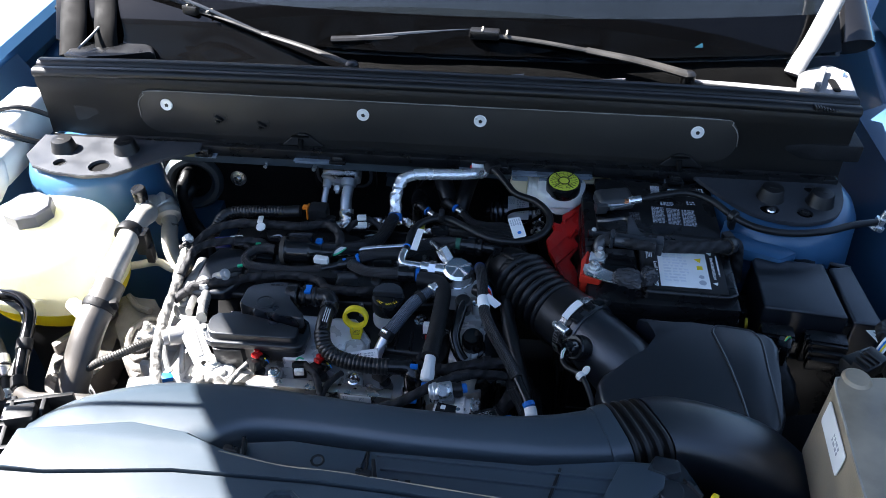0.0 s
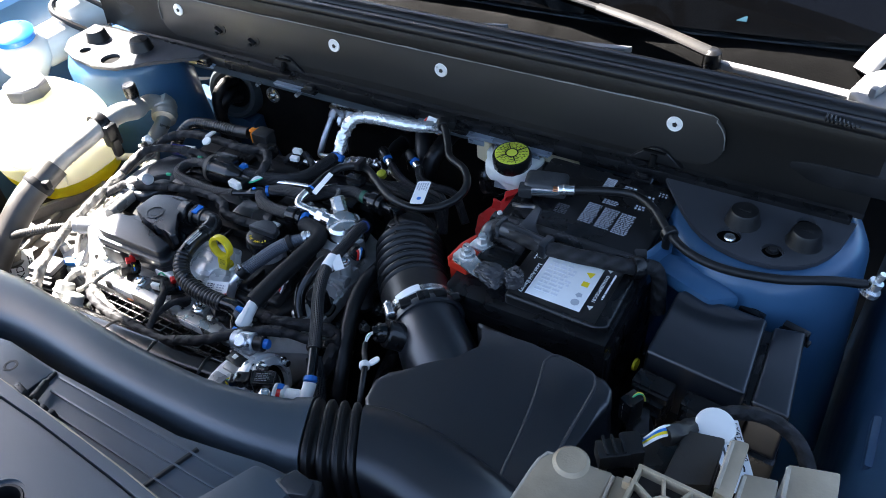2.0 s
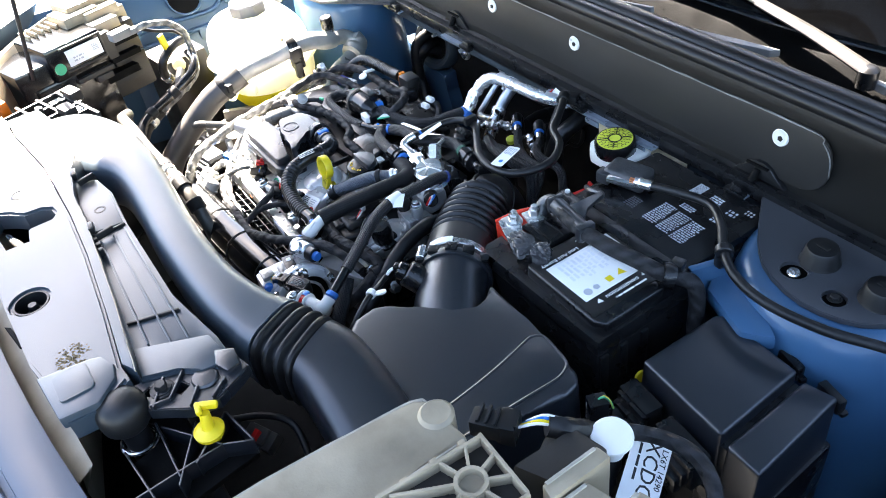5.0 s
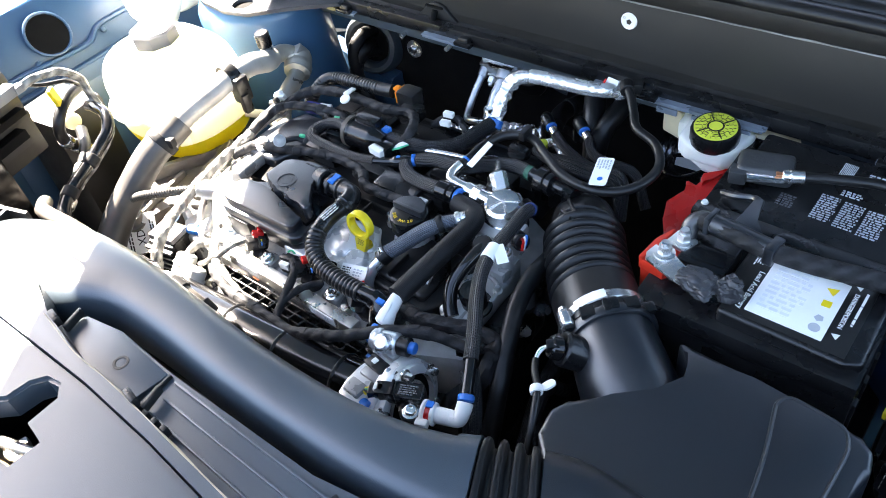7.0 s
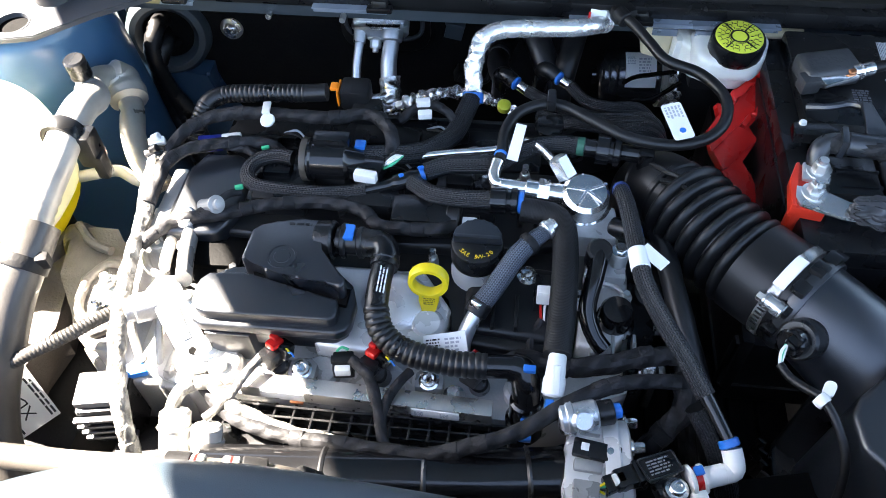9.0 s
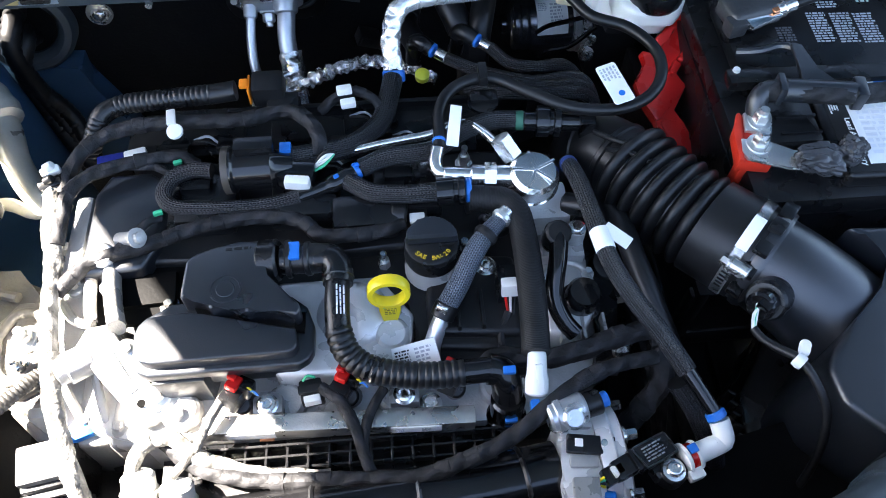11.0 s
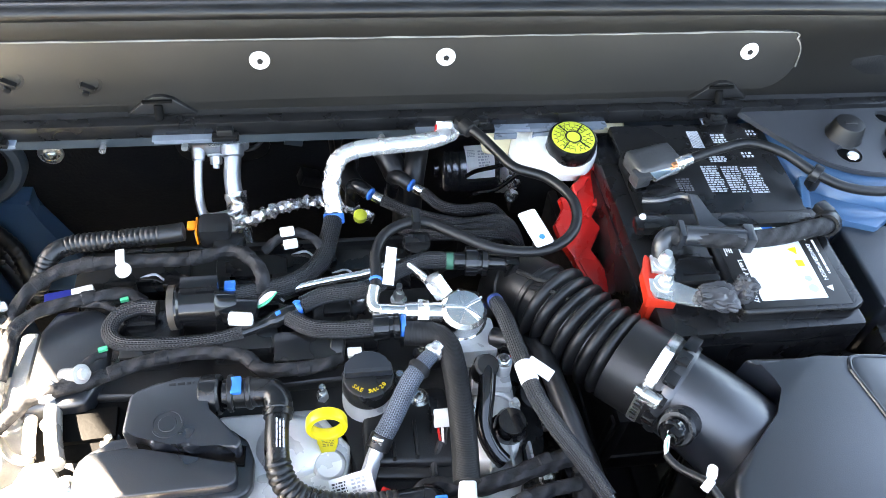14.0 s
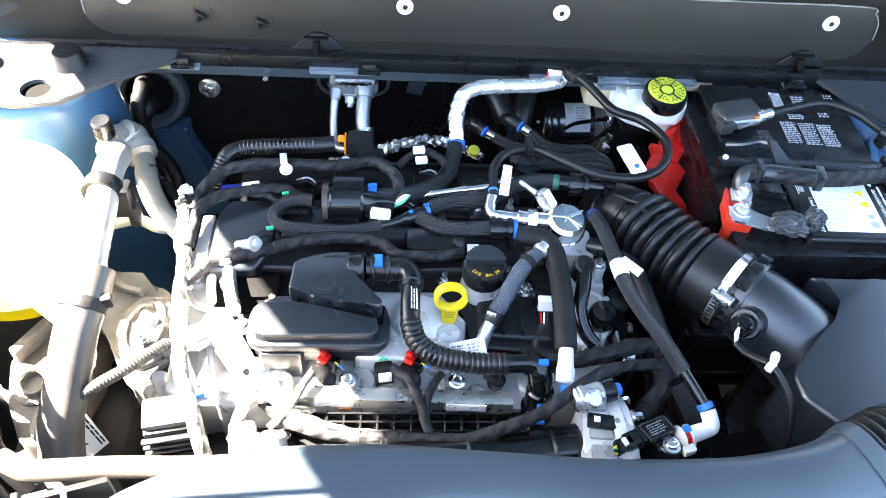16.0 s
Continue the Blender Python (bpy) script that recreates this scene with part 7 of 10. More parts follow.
def timing_side():
    bm = B()
    prism(bm, [(-0.485, 0.69), (-0.455, 0.672), (-0.405, 0.676), (-0.398, 0.72), (-0.41, 0.80), (-0.43, 0.90), (-0.465, 0.915), (-0.485, 0.88)], 0.50, 0.838, 0.006, 3)
    prism(bm, [(-0.474, 0.735), (-0.432, 0.738), (-0.428, 0.80), (-0.440, 0.88), (-0.470, 0.88), (-0.478, 0.80)], 0.83, 0.872, 0.006, 3)
    prism(bm, [(-0.428, 0.680), (-0.375, 0.686), (-0.372, 0.712), (-0.425, 0.722)], 0.76, 0.848, 0.005, 3)
    t = part("timing_cover", bm, ALU, engine, "sunlit cast aluminium timing cover with ribs")
    for y in (0.70, 0.74, 0.78, 0.82, 0.86):
        part("rib", box(B(), (-0.488, y, 0.70), (0.014, 0.010, 0.30), bev=0.003), ALU, t)
    # rolled flange along the inner edge of the cover
    for q, r in (([(-0.436, 0.885, 0.880), (-0.432, 0.84, 0.884), (-0.427, 0.80, 0.888), (-0.421, 0.772, 0.892), (-0.414, 0.748, 0.896)], 0.0072), ([(-0.452, 0.875, 0.878), (-0.449, 0.83, 0.880), (-0.445, 0.79, 0.884), (-0.440, 0.765, 0.888)], 0.0050)):
        part("flange", tube(B(), q, r, 12, 0.006, squash=1.4), ALU, t, "rolled flange of the cover")
    # raised arm that slopes to the front, with its own rim and bolts
    arm = [(-0.0, 0.016), (0.030, 0.013), (0.062, 0.010), (0.084, 0.012), (0.088, 0.0), (0.084, -0.012), (0.060, -0.013), (0.028, -0.015), (-0.0, -0.016), (-0.008, 0.0)]
    am = plane_pose((-0.434, 0.745, 0.890), (0.52, -0.70, -0.49), (0.25, -0.42, 0.87))
    a = part("bracket_arm", prism(B(), arm, -0.018, 0.006, 0.003, 3, m=am), ALU, t, "raised cast arm sloping to the front")
    part("arm_groove", prism(B(), [(0.008, 0.006), (0.055, 0.003), (0.055, -0.004), (0.008, -0.007)], 0.0058, 0.0068, 0.0006, 1, m=am), HEADALU, a, "sunk web of the arm")
    for at, r in (((-0.404, 0.729, 0.893), 0.0052), ((-0.389, 0.7015, 0.859), 0.0072)):
        bm = lathe(B(), at, (0.1, -0.2, 1), [(r * 1.7, 0), (r * 1.7, 0.002), (r * 1.25, 0.003)], 22)
        hexbolt(bm, Vector(at) + Vector((0, 0, 0.002)), (0.1, -0.2, 1), r, r * 1.1)
        part("arm_bolt", bm, ZINC, a, "plated bolt")
    part("web_hole", lathe(B(), am @ Vector((0.066, -0.001, 0.0062)), (0.25, -0.42, 0.87), [(0.0034, 0), (0.0034, 0.0006)], 14), DEEP, a)
    # short boss lying across, with a stepped end
    d = Vector((0.80, 0.55, -0.20)).normalized()
    lathe(bm := B(), (-0.462, 0.716, 0.884), d, [(0.0085, 0), (0.0105, 0.001), (0.0105, 0.008), (0.0130, 0.009), (0.0130, 0.028)], 26)
    part("cross_boss", bm, ALU, t, "round cast boss lying across the cover")
    # lower leg and knuckles at the front
    part("front_leg", prism(B(), [(-0.432, 0.700), (-0.398, 0.704), (-0.395, 0.684), (-0.402, 0.668), (-0.428, 0.668)], 0.76, 0.842, 0.004, 3), ALU, t)
    for x, y, z, r in ((-0.450, 0.692, 0.838, 0.010), (-0.420, 0.683, 0.842, 0.008), (-0.372, 0.696, 0.848, 0.008), (-0.462, 0.800, 0.874, 0.009), (-0.458, 0.852, 0.874, 0.008)):
        bm = cyl(B(), (x, y, z - 0.012), (x, y, z + 0.004), r, n=18, bev=0.0015)
        hexbolt(bm, (x, y, z + 0.003), (0, 0, 1), r * 0.5, r * 0.55)
        part("bolt_boss", bm, ALU, t)
    for q in ([(-0.470, 0.735, 0.868), (-0.462, 0.712, 0.856), (-0.452, 0.692, 0.840)], [(-0.440, 0.735, 0.872), (-0.436, 0.705, 0.852), (-0.430, 0.682, 0.838)], [(-0.474, 0.79, 0.872), (-0.458, 0.768, 0.876), (-0.440, 0.760, 0.880)]):
        part("rib", tube(B(), q, 0.0040, 8, 0.005), ALU, t)
    # bright pillar and pin by the cam cover
    part("pillar", lathe(B(), (-0.436, 0.822, 0.872), (0.1, -0.25, 1), [(0.0112, 0), (0.0108, 0.030), (0.0088, 0.035), (0.0060, 0.0352)], 26), SMOOTHALU, t, "bright round pillar")
    part("pin", lathe(B(), (-0.430, 0.792, 0.870), (0.05, -0.2, 1), [(0.0060, 0), (0.0058, 0.022), (0.0042, 0.026)], 16), SMOOTHALU, t, "pale locating pin")
    # engine mount: cast arm with a dished nut seat, and the bracket on the body side
    bm = B()
    prism(bm, [(-0.572, 0.800), (-0.560, 0.762), (-0.545, 0.732), (-0.520, 0.712), (-0.492, 0.716), (-0.486, 0.770), (-0.492, 0.815), (-0.515, 0.838), (-0.548, 0.846), (-0.585, 0.868), (-0.606, 0.860), (-0.600, 0.835)], 0.772, 0.818, 0.012, 4)
    prism(bm, [(-0.556, 0.790), (-0.548, 0.745), (-0.520, 0.722), (-0.497, 0.735), (-0.492, 0.790), (-0.505, 0.818), (-0.535, 0.818)], 0.812, 0.826, 0.006, 3)
    prism(bm, [(-0.535, 0.722), (-0.490, 0.712), (-0.470, 0.690), (-0.500, 0.688)], 0.74, 0.812, 0.008, 3)
    m = part("mount_arm", bm, CAST, engine, "sunlit dusty cast mount arm")
    seat = [(-0.545, 0.782), (-0.541, 0.752), (-0.526, 0.738), (-0.509, 0.748), (-0.504, 0.780), (-0.512, 0.802), (-0.532, 0.803)]
    part("seat_rim", tube(B(), [(a, b, 0.828) for a, b in seat + seat[:1]], 0.0048, 10, 0.004), CAST, m)
    for x, y, r in ((-0.5192, 0.7784, 0.8), (-0.5181, 0.7500, 0.72)):
        lathe(bm := B(), (x, y, 0.824), (0, 0, 1), [(0.017 * r, 0), (0.017 * r, 0.004), (0.014 * r, 0.0055)], 28)
        hexbolt(bm, (x, y, 0.828), (0, 0, 1), 0.0095 * r, 0.012 * r, 1.3)
        cyl(bm, (x, y, 0.838), (x, y, 0.838 + 0.011 * r), 0.0055 * r, n=14, bev=0.001)
        part("mount_nut", bm, ZINC, m)
    for q in ([(-0.585, 0.856, 0.822), (-0.560, 0.832, 0.824), (-0.535, 0.822, 0.826)], [(-0.500, 0.728, 0.820), (-0.486, 0.740, 0.822), (-0.482, 0.77, 0.822)]):
        part("rib", tube(B(), q, 0.005, 8, 0.006), CAST, m)
    bm = B()
    prism(bm, [(-0.668, 0.750), (-0.655, 0.700), (-0.630, 0.655), (-0.585, 0.648), (-0.580, 0.690), (-0.585, 0.745), (-0.572, 0.790), (-0.598, 0.852), (-0.640, 0.825)], 0.745, 0.796, 0.010, 3)
    br = part("mount_bracket", bm, mat("dull_brown_grey_casting", (0.105, 0.093, 0.083), 0.55, 0.2, var=0.25, bump=0.3), engine, "dull brown-grey mount bracket")
    part("rib", prism(B(), [(-0.664, 0.752), (-0.602, 0.858), (-0.594, 0.850), (-0.654, 0.745)], 0.79, 0.815, 0.004), CAST, br)
    part("rib", box(B(), (-0.612, 0.735, 0.798), (0.008, 0.10, 0.012), rz=12, bev=0.003), CAST, br)
    for x, y in ((-0.600, 0.672), (-0.628, 0.715)):
        lathe(bm := B(), (x, y, 0.792), (0, 0, 1), [(0.021, 0), (0.021, 0.006), (0.016, 0.008), (0.015, 0.018), (0.011, 0.019), (0.010, 0.012)], 28)
        part("bushing", bm, CAST, br)
    bm = B()
    box(bm, (-0.60, 0.72, 0.66), (0.12, 0.16, 0.16), bev=0.015)
    part("mount_block", bm, DARK, engine)
    # alternator end: ribbed housing under a pale lid
    bm = B()
    cyl(bm, (-0.47, 0.625, 0.74), (-0.40, 0.625, 0.745), 0.055, n=30, bev=0.006)
    a = part("alternator", bm, DARK, engine, "dark ribbed alternator")
    part("alternator_cap", box(B(), (-0.474, 0.658, 0.812), (0.044, 0.036, 0.060), rz=10, bev=0.003), PLASTIC, a)
    # pale grey paints the sunlight on the cap's top
    part("cap_lid", box(B(), (-0.4755, 0.6600, 0.8450), (0.042, 0.032, 0.010), rz=10, bev=0.003), TRIM, a, "lid with the sunlight painted pale grey")
    for k in range(4):
        part("cap_ridge", box(B(), (-0.4715, 0.6370, 0.834 - 0.0105 * k), (0.046, 0.006, 0.0045), rz=10, bev=0.001), SATIN, a)
    part("blue_plug", box(B(), (-0.452, 0.683, 0.842), (0.020, 0.012, 0.008), rz=20, bev=0.002), BLUECLIP, a, "blue plug")


def fillers():
    # oil filler cap: bright neck, ribbed skirt, raised rear half with a grip, letters along the front
    lathe(bm := B(), (-0.158, 0.797, 0.868), (0, 0, 1), [(0.0235, 0), (0.0235, 0.012), (0.0212, 0.016), (0.0212, 0.027)], 30)
    o = part("filler_neck", bm, SMOOTHALU, engine, "bright filler neck")
    bm = lathe(B(), (-0.158, 0.796, 0.8955), (0, 0, 1), [(0.0222, 0), (0.0232, 0.003), (0.0232, 0.018), (0.0222, 0.021), (0.0195, 0.0225), (0.004, 0.0225)], 48, wobble=lambda t, h: 1 - 0.02 * (math.sin(14 * t) > 0.3) * (0.003 < h < 0.019))
    cap = part("filler_cap", bm, PLASTIC, o, "black oil filler cap with yellow lettering")
    half = [(-0.158 + 0.0215 * math.cos(a), 0.7945 + 0.0215 * math.sin(a)) for a in (math.pi * i / 18 for i in range(19))]
    part("raised_half", prism(B(), half, 0.917, 0.9255, 0.002, 3), SATIN, cap)
    part("grip", box(B(), (-0.158, 0.7955, 0.9225), (0.042, 0.0045, 0.009), bev=0.0018), SATIN, cap)
    for i, ch in enumerate("SAE 5W-20"):
        a = math.radians(-90 + 12.5 * (i - 4))
        if ch != " ":
            words("cap_letter", ch, 0.0058, plane_pose((-0.158 + 0.0168 * math.cos(a), 0.796 + 0.0168 * math.sin(a), 0.9183), (-math.sin(a), math.cos(a), 0), (0, 0, 1)), GOLD, o)
    # dipstick: a deep hoop on a tapering printed stem, in a pale tube
    lathe(bm := B(), (-0.196, 0.7585, 0.9135), (0.0, -0.99, 0.14), [(0.0128, 0.0), (0.0168, 0.0), (0.0174, 0.0012), (0.0174, 0.0088), (0.0166, 0.0100), (0.0132, 0.0100), (0.0124, 0.0088), (0.0124, 0.0012), (0.0128, 0.0)], 40, cap=False)
    prism(bm, [(-0.0085, 0.006), (0.0085, 0.006), (0.0090, -0.004), (0.0065, -0.0125), (0.0050, -0.018), (-0.0050, -0.018), (-0.0065, -0.0125), (-0.0090, -0.004)], -0.0030, 0.0030, 0.0012, m=plane_pose((-0.196, 0.7515, 0.8945), (1, 0, 0), (0, -0.95, 0.30)))
    cyl(bm, (-0.196, 0.7565, 0.882), (-0.196, 0.7580, 0.866), 0.0062, n=14)
    d = part("dipstick", bm, YELLOW, engine, "bright yellow ring-pull dipstick")
    part("dipstick_print", bars(B(), plane_pose((-0.196, 0.7484, 0.8945), (1, 0, 0), (0, -0.95, 0.30)), -0.0045, -0.007, 0.0055, 0.001, 4, 3, ragged=0.1), mat("olive_print", (0.22, 0.17, 0.03), 0.5), d)
    for c in ((-0.2005, 0.7480, 0.8985), (-0.196, 0.7530, 0.8790)):
        part("green_mark", box(B(), c, (0.0022, 0.002, 0.004), rx=30, bev=0.0005), GREEN, d)
    part("dipstick_tube", cyl(B(), (-0.196, 0.7575, 0.878), (-0.196, 0.7575, 0.846), 0.0098, 0.0125, 20, 0.002), SMOOTHALU, engine, "pale cast dipstick tube")


def top_details():
    """Ribs, bosses, ties and small bolts over the covers."""
    d = thing("cover_fittings", (-0.25, 0.86, 0.87), "small black fittings and bright bolts over the cover", "fittings")
    for x, y, w, l, rz in ((-0.125, 0.868, 0.004, 0.05, 8), (-0.105, 0.868, 0.004, 0.05, -6), (-0.235, 0.795, 0.003, 0.03, 0), (-0.12, 0.748, 0.003, 0.035, 0), (-0.14, 0.748, 0.003, 0.035, 0)):
        part("rib", box(B(), (x, y, 0.884), (w, l, 0.008), rz=rz, bev=0.001), MATTE, d)
    for x, y, z in ((-0.128, 0.812, 0.882), (-0.146, 0.822, 0.882), (-0.075, 0.775, 0.872), (-0.185, 0.905, 0.884), (-0.29, 0.915, 0.884), (-0.38, 0.775, 0.876), (-0.215, 0.71, 0.874), (-0.105, 0.835, 0.884)):
        lathe(bm := B(), (x, y, z - 0.002), (0, 0, 1), [(0.0085, 0), (0.0085, 0.003), (0.006, 0.004)], 18)
        boss = part("boss", bm, PLASTIC, d)
        hexbolt(bm := B(), (x, y, z), (0, 0, 1), 0.0042, 0.006)
        part("bolt", bm, ZINC, boss)
    for x, y, z, rz in ((-0.22, 0.895, 0.892, 20), (-0.335, 0.93, 0.892, -10), (-0.15, 0.925, 0.888, 5), (-0.075, 0.94, 0.885, 30), (-0.055, 0.885, 0.90, -20), (-0.19, 0.955, 0.885, 15)):
        bm = B()
        box(bm, (x, y, z), (0.022, 0.013, 0.012), rz=rz, bev=0.002)
        box(bm, (x + 0.004, y - 0.006, z + 0.004), (0.012, 0.006, 0.008), rz=rz, bev=0.001)
        pl = part("connector", bm, PLASTIC, d)
        for k in range(2):
            tube(bm := B(), [(x - 0.010, y + 0.003 * k, z + 0.002), (x - 0.020, y + 0.006 * k + 0.004, z + 0.005), (x - 0.034, y + 0.010, z)], 0.0013, 6, 0.004)
            part("wire", bm, (INK, GREYINK)[k], pl)
    for x, y, z, rz in ((-0.045, 0.955, 0.865, 20), (-0.02, 0.985, 0.855, -10), (-0.07, 0.99, 0.86, 30)):
        part("bracket", box(B(), (x, y, z), (0.05, 0.006, 0.028), rz=rz, bev=0.001), DARK, d)


engine_core()
top_details()
vent_box()
fuel_side()
throttle()
pump_side()
timing_side()
fillers()

box(bm := B(), (0.08, 0.78, 0.55), (0.22, 0.34, 0.22), bev=0.02)
gearbox = solid("gearbox", bm, DARK, "dark cast gearbox low beside the engine", "gearbox")
for k in range(6):
    box(bm := B(), (0.0 + 0.03 * k, 0.75, 0.665), (0.006, 0.22, 0.02), bev=0.002)
    part("casting_rib", bm, DARK, gearbox)

# ---- battery side ----


def battery():
    b = thing("battery", (0.222, 0.945, 0.735), "black car battery with white warning label", "battery")
    box(bm := B(), (0.218, 0.945, 0.825), (0.208, 0.285, 0.17), bev=0.006)
    part("case", bm, PLASTIC, b)
    bm = B()
    prism(bm, [(0.116, 0.803), (0.322, 0.803), (0.322, 1.088), (0.116, 1.088)], 0.905, 0.930, 0.006)
    lid = part("lid", bm, PLASTIC, b)
    prism(bm := B(), [(0.194, 0.814), (0.305, 0.811), (0.318, 0.818), (0.318, 0.904), (0.190, 0.910), (0.188, 0.850)], 0.928, 0.9455, 0.005, 3)
    part("front_step", bm, PLASTIC, lid)
    prism(bm := B(), [(0.135, 0.938), (0.316, 0.934), (0.318, 1.080), (0.135, 1.082)], 0.928, 0.945, 0.006)
    part("rear_step", bm, PLASTIC, lid)
    box(bm := B(), (0.160, 0.876, 0.938), (0.048, 0.046, 0.018), bev=0.003)
    well = part("terminal_well", bm, PLASTIC, lid)
    for y in (0.862, 0.880):
        part("ridge", box(B(), (0.166, y, 0.9475), (0.036, 0.003, 0.003), bev=0.0008), PLASTIC, well)
    for y in (0.812, 0.84, 0.87):
        part("side_rib", box(B(), (0.3225, y, 0.88), (0.004, 0.010, 0.05), bev=0.001), PLASTIC, lid)

    # labels
    def at(x, y, z=0.9461):
        return plane_pose((x, y, z), (1, -0.02, 0), (0, 0, 1))
    box(bm := B(), (0.250, 0.862, 0.9458), (0.108, 0.090, 0.0006), rz=-1, bev=0.0002)
    dark = part("label_back", bm, INK, b, "black label border")
    box(bm := B(), (0.2485, 0.862, 0.9462), (0.067, 0.074, 0.0006), rz=-1, bev=0.0002)
    lab = part("warning_label", bm, PAPER, b, "white warning label with small signs")
    words("battery_words", "Lead Acid Battery", 0.0072, at(0.2105, 0.850, 0.9466) @ rot(0, 0, -90), PAPER, dark)
    words("danger_words", "DANGER/POISON", 0.0058, at(0.2895, 0.868, 0.9466) @ rot(0, 0, -90), PAPER, dark)
    part("side_print", bars(B(), at(0.297, 0.868, 0.9463) @ rot(0, 0, -90), -0.028, -0.002, 0.028, 0.002, 1, 23), PAPER, dark)
    part("side_print", bars(B(), at(0.204, 0.893, 0.9463) @ rot(0, 0, -90), -0.012, -0.0045, 0.012, 0.0045, 4, 24), PAPER, dark)
    for y in (0.900, 0.836):
        part("danger_mark", lathe(B(), (0.2895, y, 0.9462), (0, 0, 1), [(0.0042, 0), (0.0042, 0.0003)], 3), PAPER, dark)
    part("fine_print", bars(B(), at(0.2465, 0.865, 0.9467), -0.025, -0.031, 0.010, 0.031, 10, 21), mat("pale_print", (0.66, 0.67, 0.69), 0.5), lab)
    for y, ml, n_, r_ in ((0.884, YELLOW, 3, 0.0062), (0.867, YELLOW, 4, 0.0056), (0.848, GREYINK, 5, 0.0042), (0.836, GREYINK, 18, 0.0050)):
        lathe(bm := B(), (0.2715, y, 0.9466), (0, 0, 1), [(r_, 0), (r_, 0.0003)], n_)
        part("sign", bm, ml, lab)
    for k in range(3):
        part("rear_print", bars(B(), at(0.2285 + 0.0225 * k, 0.989 - 0.002 * k, 0.9456), -0.0098, -0.0205, 0.0098, 0.0205, 12, 30 + k, ragged=0.15, fill=0.5), mat("grey_lines", (0.42, 0.44, 0.47), 0.5), b, "grey lines of print")
    part("code_print", bars(B(), at(0.192, 0.982, 0.9456), -0.008, -0.010, 0.008, 0.010, 6, 41, ragged=0.1), mat("dim_print", (0.10, 0.10, 0.11), 0.6), b)
    cool = mat("cool_print", (0.55, 0.57, 0.6), 0.5)
    part("bar_code", bars(B(), at(0.229, 1.052, 0.9456) @ rot(0, 0, 90), -0.014, -0.007, 0.014, 0.007, 9, 44, ragged=0.0, fill=0.6), cool, b)
    for k, (x, y, w, h, rows) in enumerate(((0.244, 1.019, 0.020, 0.010, 3), (0.281, 1.024, 0.013, 0.010, 2), (0.286, 1.046, 0.014, 0.012, 2), (0.258, 1.052, 0.018, 0.016, 4), (0.300, 1.060, 0.012, 0.010, 2))):
        part("white_patch", bars(B(), at(x, y, 0.9456), -w / 2, -h / 2, w / 2, h / 2, rows, 50 + k, ragged=0.1), cool, b)
    box(bm := B(), (0.240, 0.917, 0.9445), (0.056, 0.016, 0.0008), bev=0.0002)
    strip = part("strip_label", bm, PAPER, b, "white strip label")
    part("oval", lathe(B(), (0.258, 0.9175, 0.9449), (0, 0, 1), [(0.006, 0), (0.006, 0.0003)], 20), BLUECLIP, strip, "blue oval mark")
    # clamp bar across
    bm = B()
    box(bm, (0.222, 0.927, 0.945), (0.205, 0.018, 0.012), rz=-1, bev=0.003)
    part("hold_down", bm, PLASTIC, b, "black hold-down bar")
    lathe(bm := B(), (0.346, 0.842, 0.872), (1, -0.15, 0.1), [(0.0075, 0), (0.0075, 0.003)], 18)
    part("yellow_tag", bm, YELLOW, b)
    # positive terminal with its red carrier
    bm = B()
    prism(bm, [(0.105, 0.838), (0.133, 0.833), (0.137, 0.846), (0.147, 0.862), (0.150, 0.883), (0.120, 0.890), (0.110, 0.872)], 0.931, 0.9435, 0.002)
    prism(bm, [(0.105, 0.838), (0.109, 0.837), (0.120, 0.888), (0.117, 0.889), (0.108, 0.868)], 0.941, 0.947, 0.0012)
    box(bm, (0.112, 0.842, 0.905), (0.010, 0.010, 0.06), rz=10, bev=0.003)
    r = part("red_carrier", bm, ORANGERED, b, "orange-red terminal carrier")
    bm = B()
    prism(bm, [(0.109, 0.846), (0.112, 0.838), (0.144, 0.826), (0.170, 0.822), (0.176, 0.836), (0.152, 0.843), (0.135, 0.856), (0.112, 0.860)], 0.944, 0.9475, 0.0012)
    prism(bm, [(0.118, 0.868), (0.140, 0.863), (0.147, 0.884), (0.122, 0.888)], 0.944, 0.948, 0.0012)
    pl = part("terminal_plate", bm, ZINC, b, "bright plated terminal plate")
    for x, y in ((0.125, 0.852), (0.133, 0.877)):
        hexbolt(bm := B(), (x, y, 0.947), (0, 0, 1), 0.007, 0.009)
        cyl(bm, (x, y, 0.955), (x, y, 0.963), 0.0042, n=10)
        part("terminal_nut", bm, ZINC, pl)
    # smoky film: a folded pouch on the lug and a cap over the post beside it
    for cx, cy, cz, sx, sy, sz, turn, sd in ((0.1680, 0.8300, 0.9520, 0.0185, 0.0125, 0.0085, -8, 1.0), (0.1965, 0.8345, 0.9520, 0.0105, 0.0105, 0.0125, 40, 5.0)):
        bm = B()
        bmesh.ops.create_cube(bm, size=2)
        bmesh.ops.subdivide_edges(bm, edges=bm.edges[:], cuts=21, use_grid_fill=True)
        o = Vector((sd, 2 * sd, sd))
        for v in bm.verts:
            q = v.co.lerp(v.co.normalized() * 1.15, 0.55)
            crease = abs(noise.noise(q * 1.3 + o)) + 0.45 * abs(noise.noise(q * 2.9 - o)) + 0.12 * abs(noise.noise(q * 7.0 + o))
            f = 0.86 + 0.34 * crease
            q = Vector((q.x * sx, q.y * sy * (1.0 + 0.25 * q.x), q.z * sz)) * f
            v.co = Vector((cx, cy, cz)) + (rot(0, 0, turn) @ q)
        part("film_wrap", bm, CLEAR, b, "crumpled smoky film wrapped round a post", angle=28)
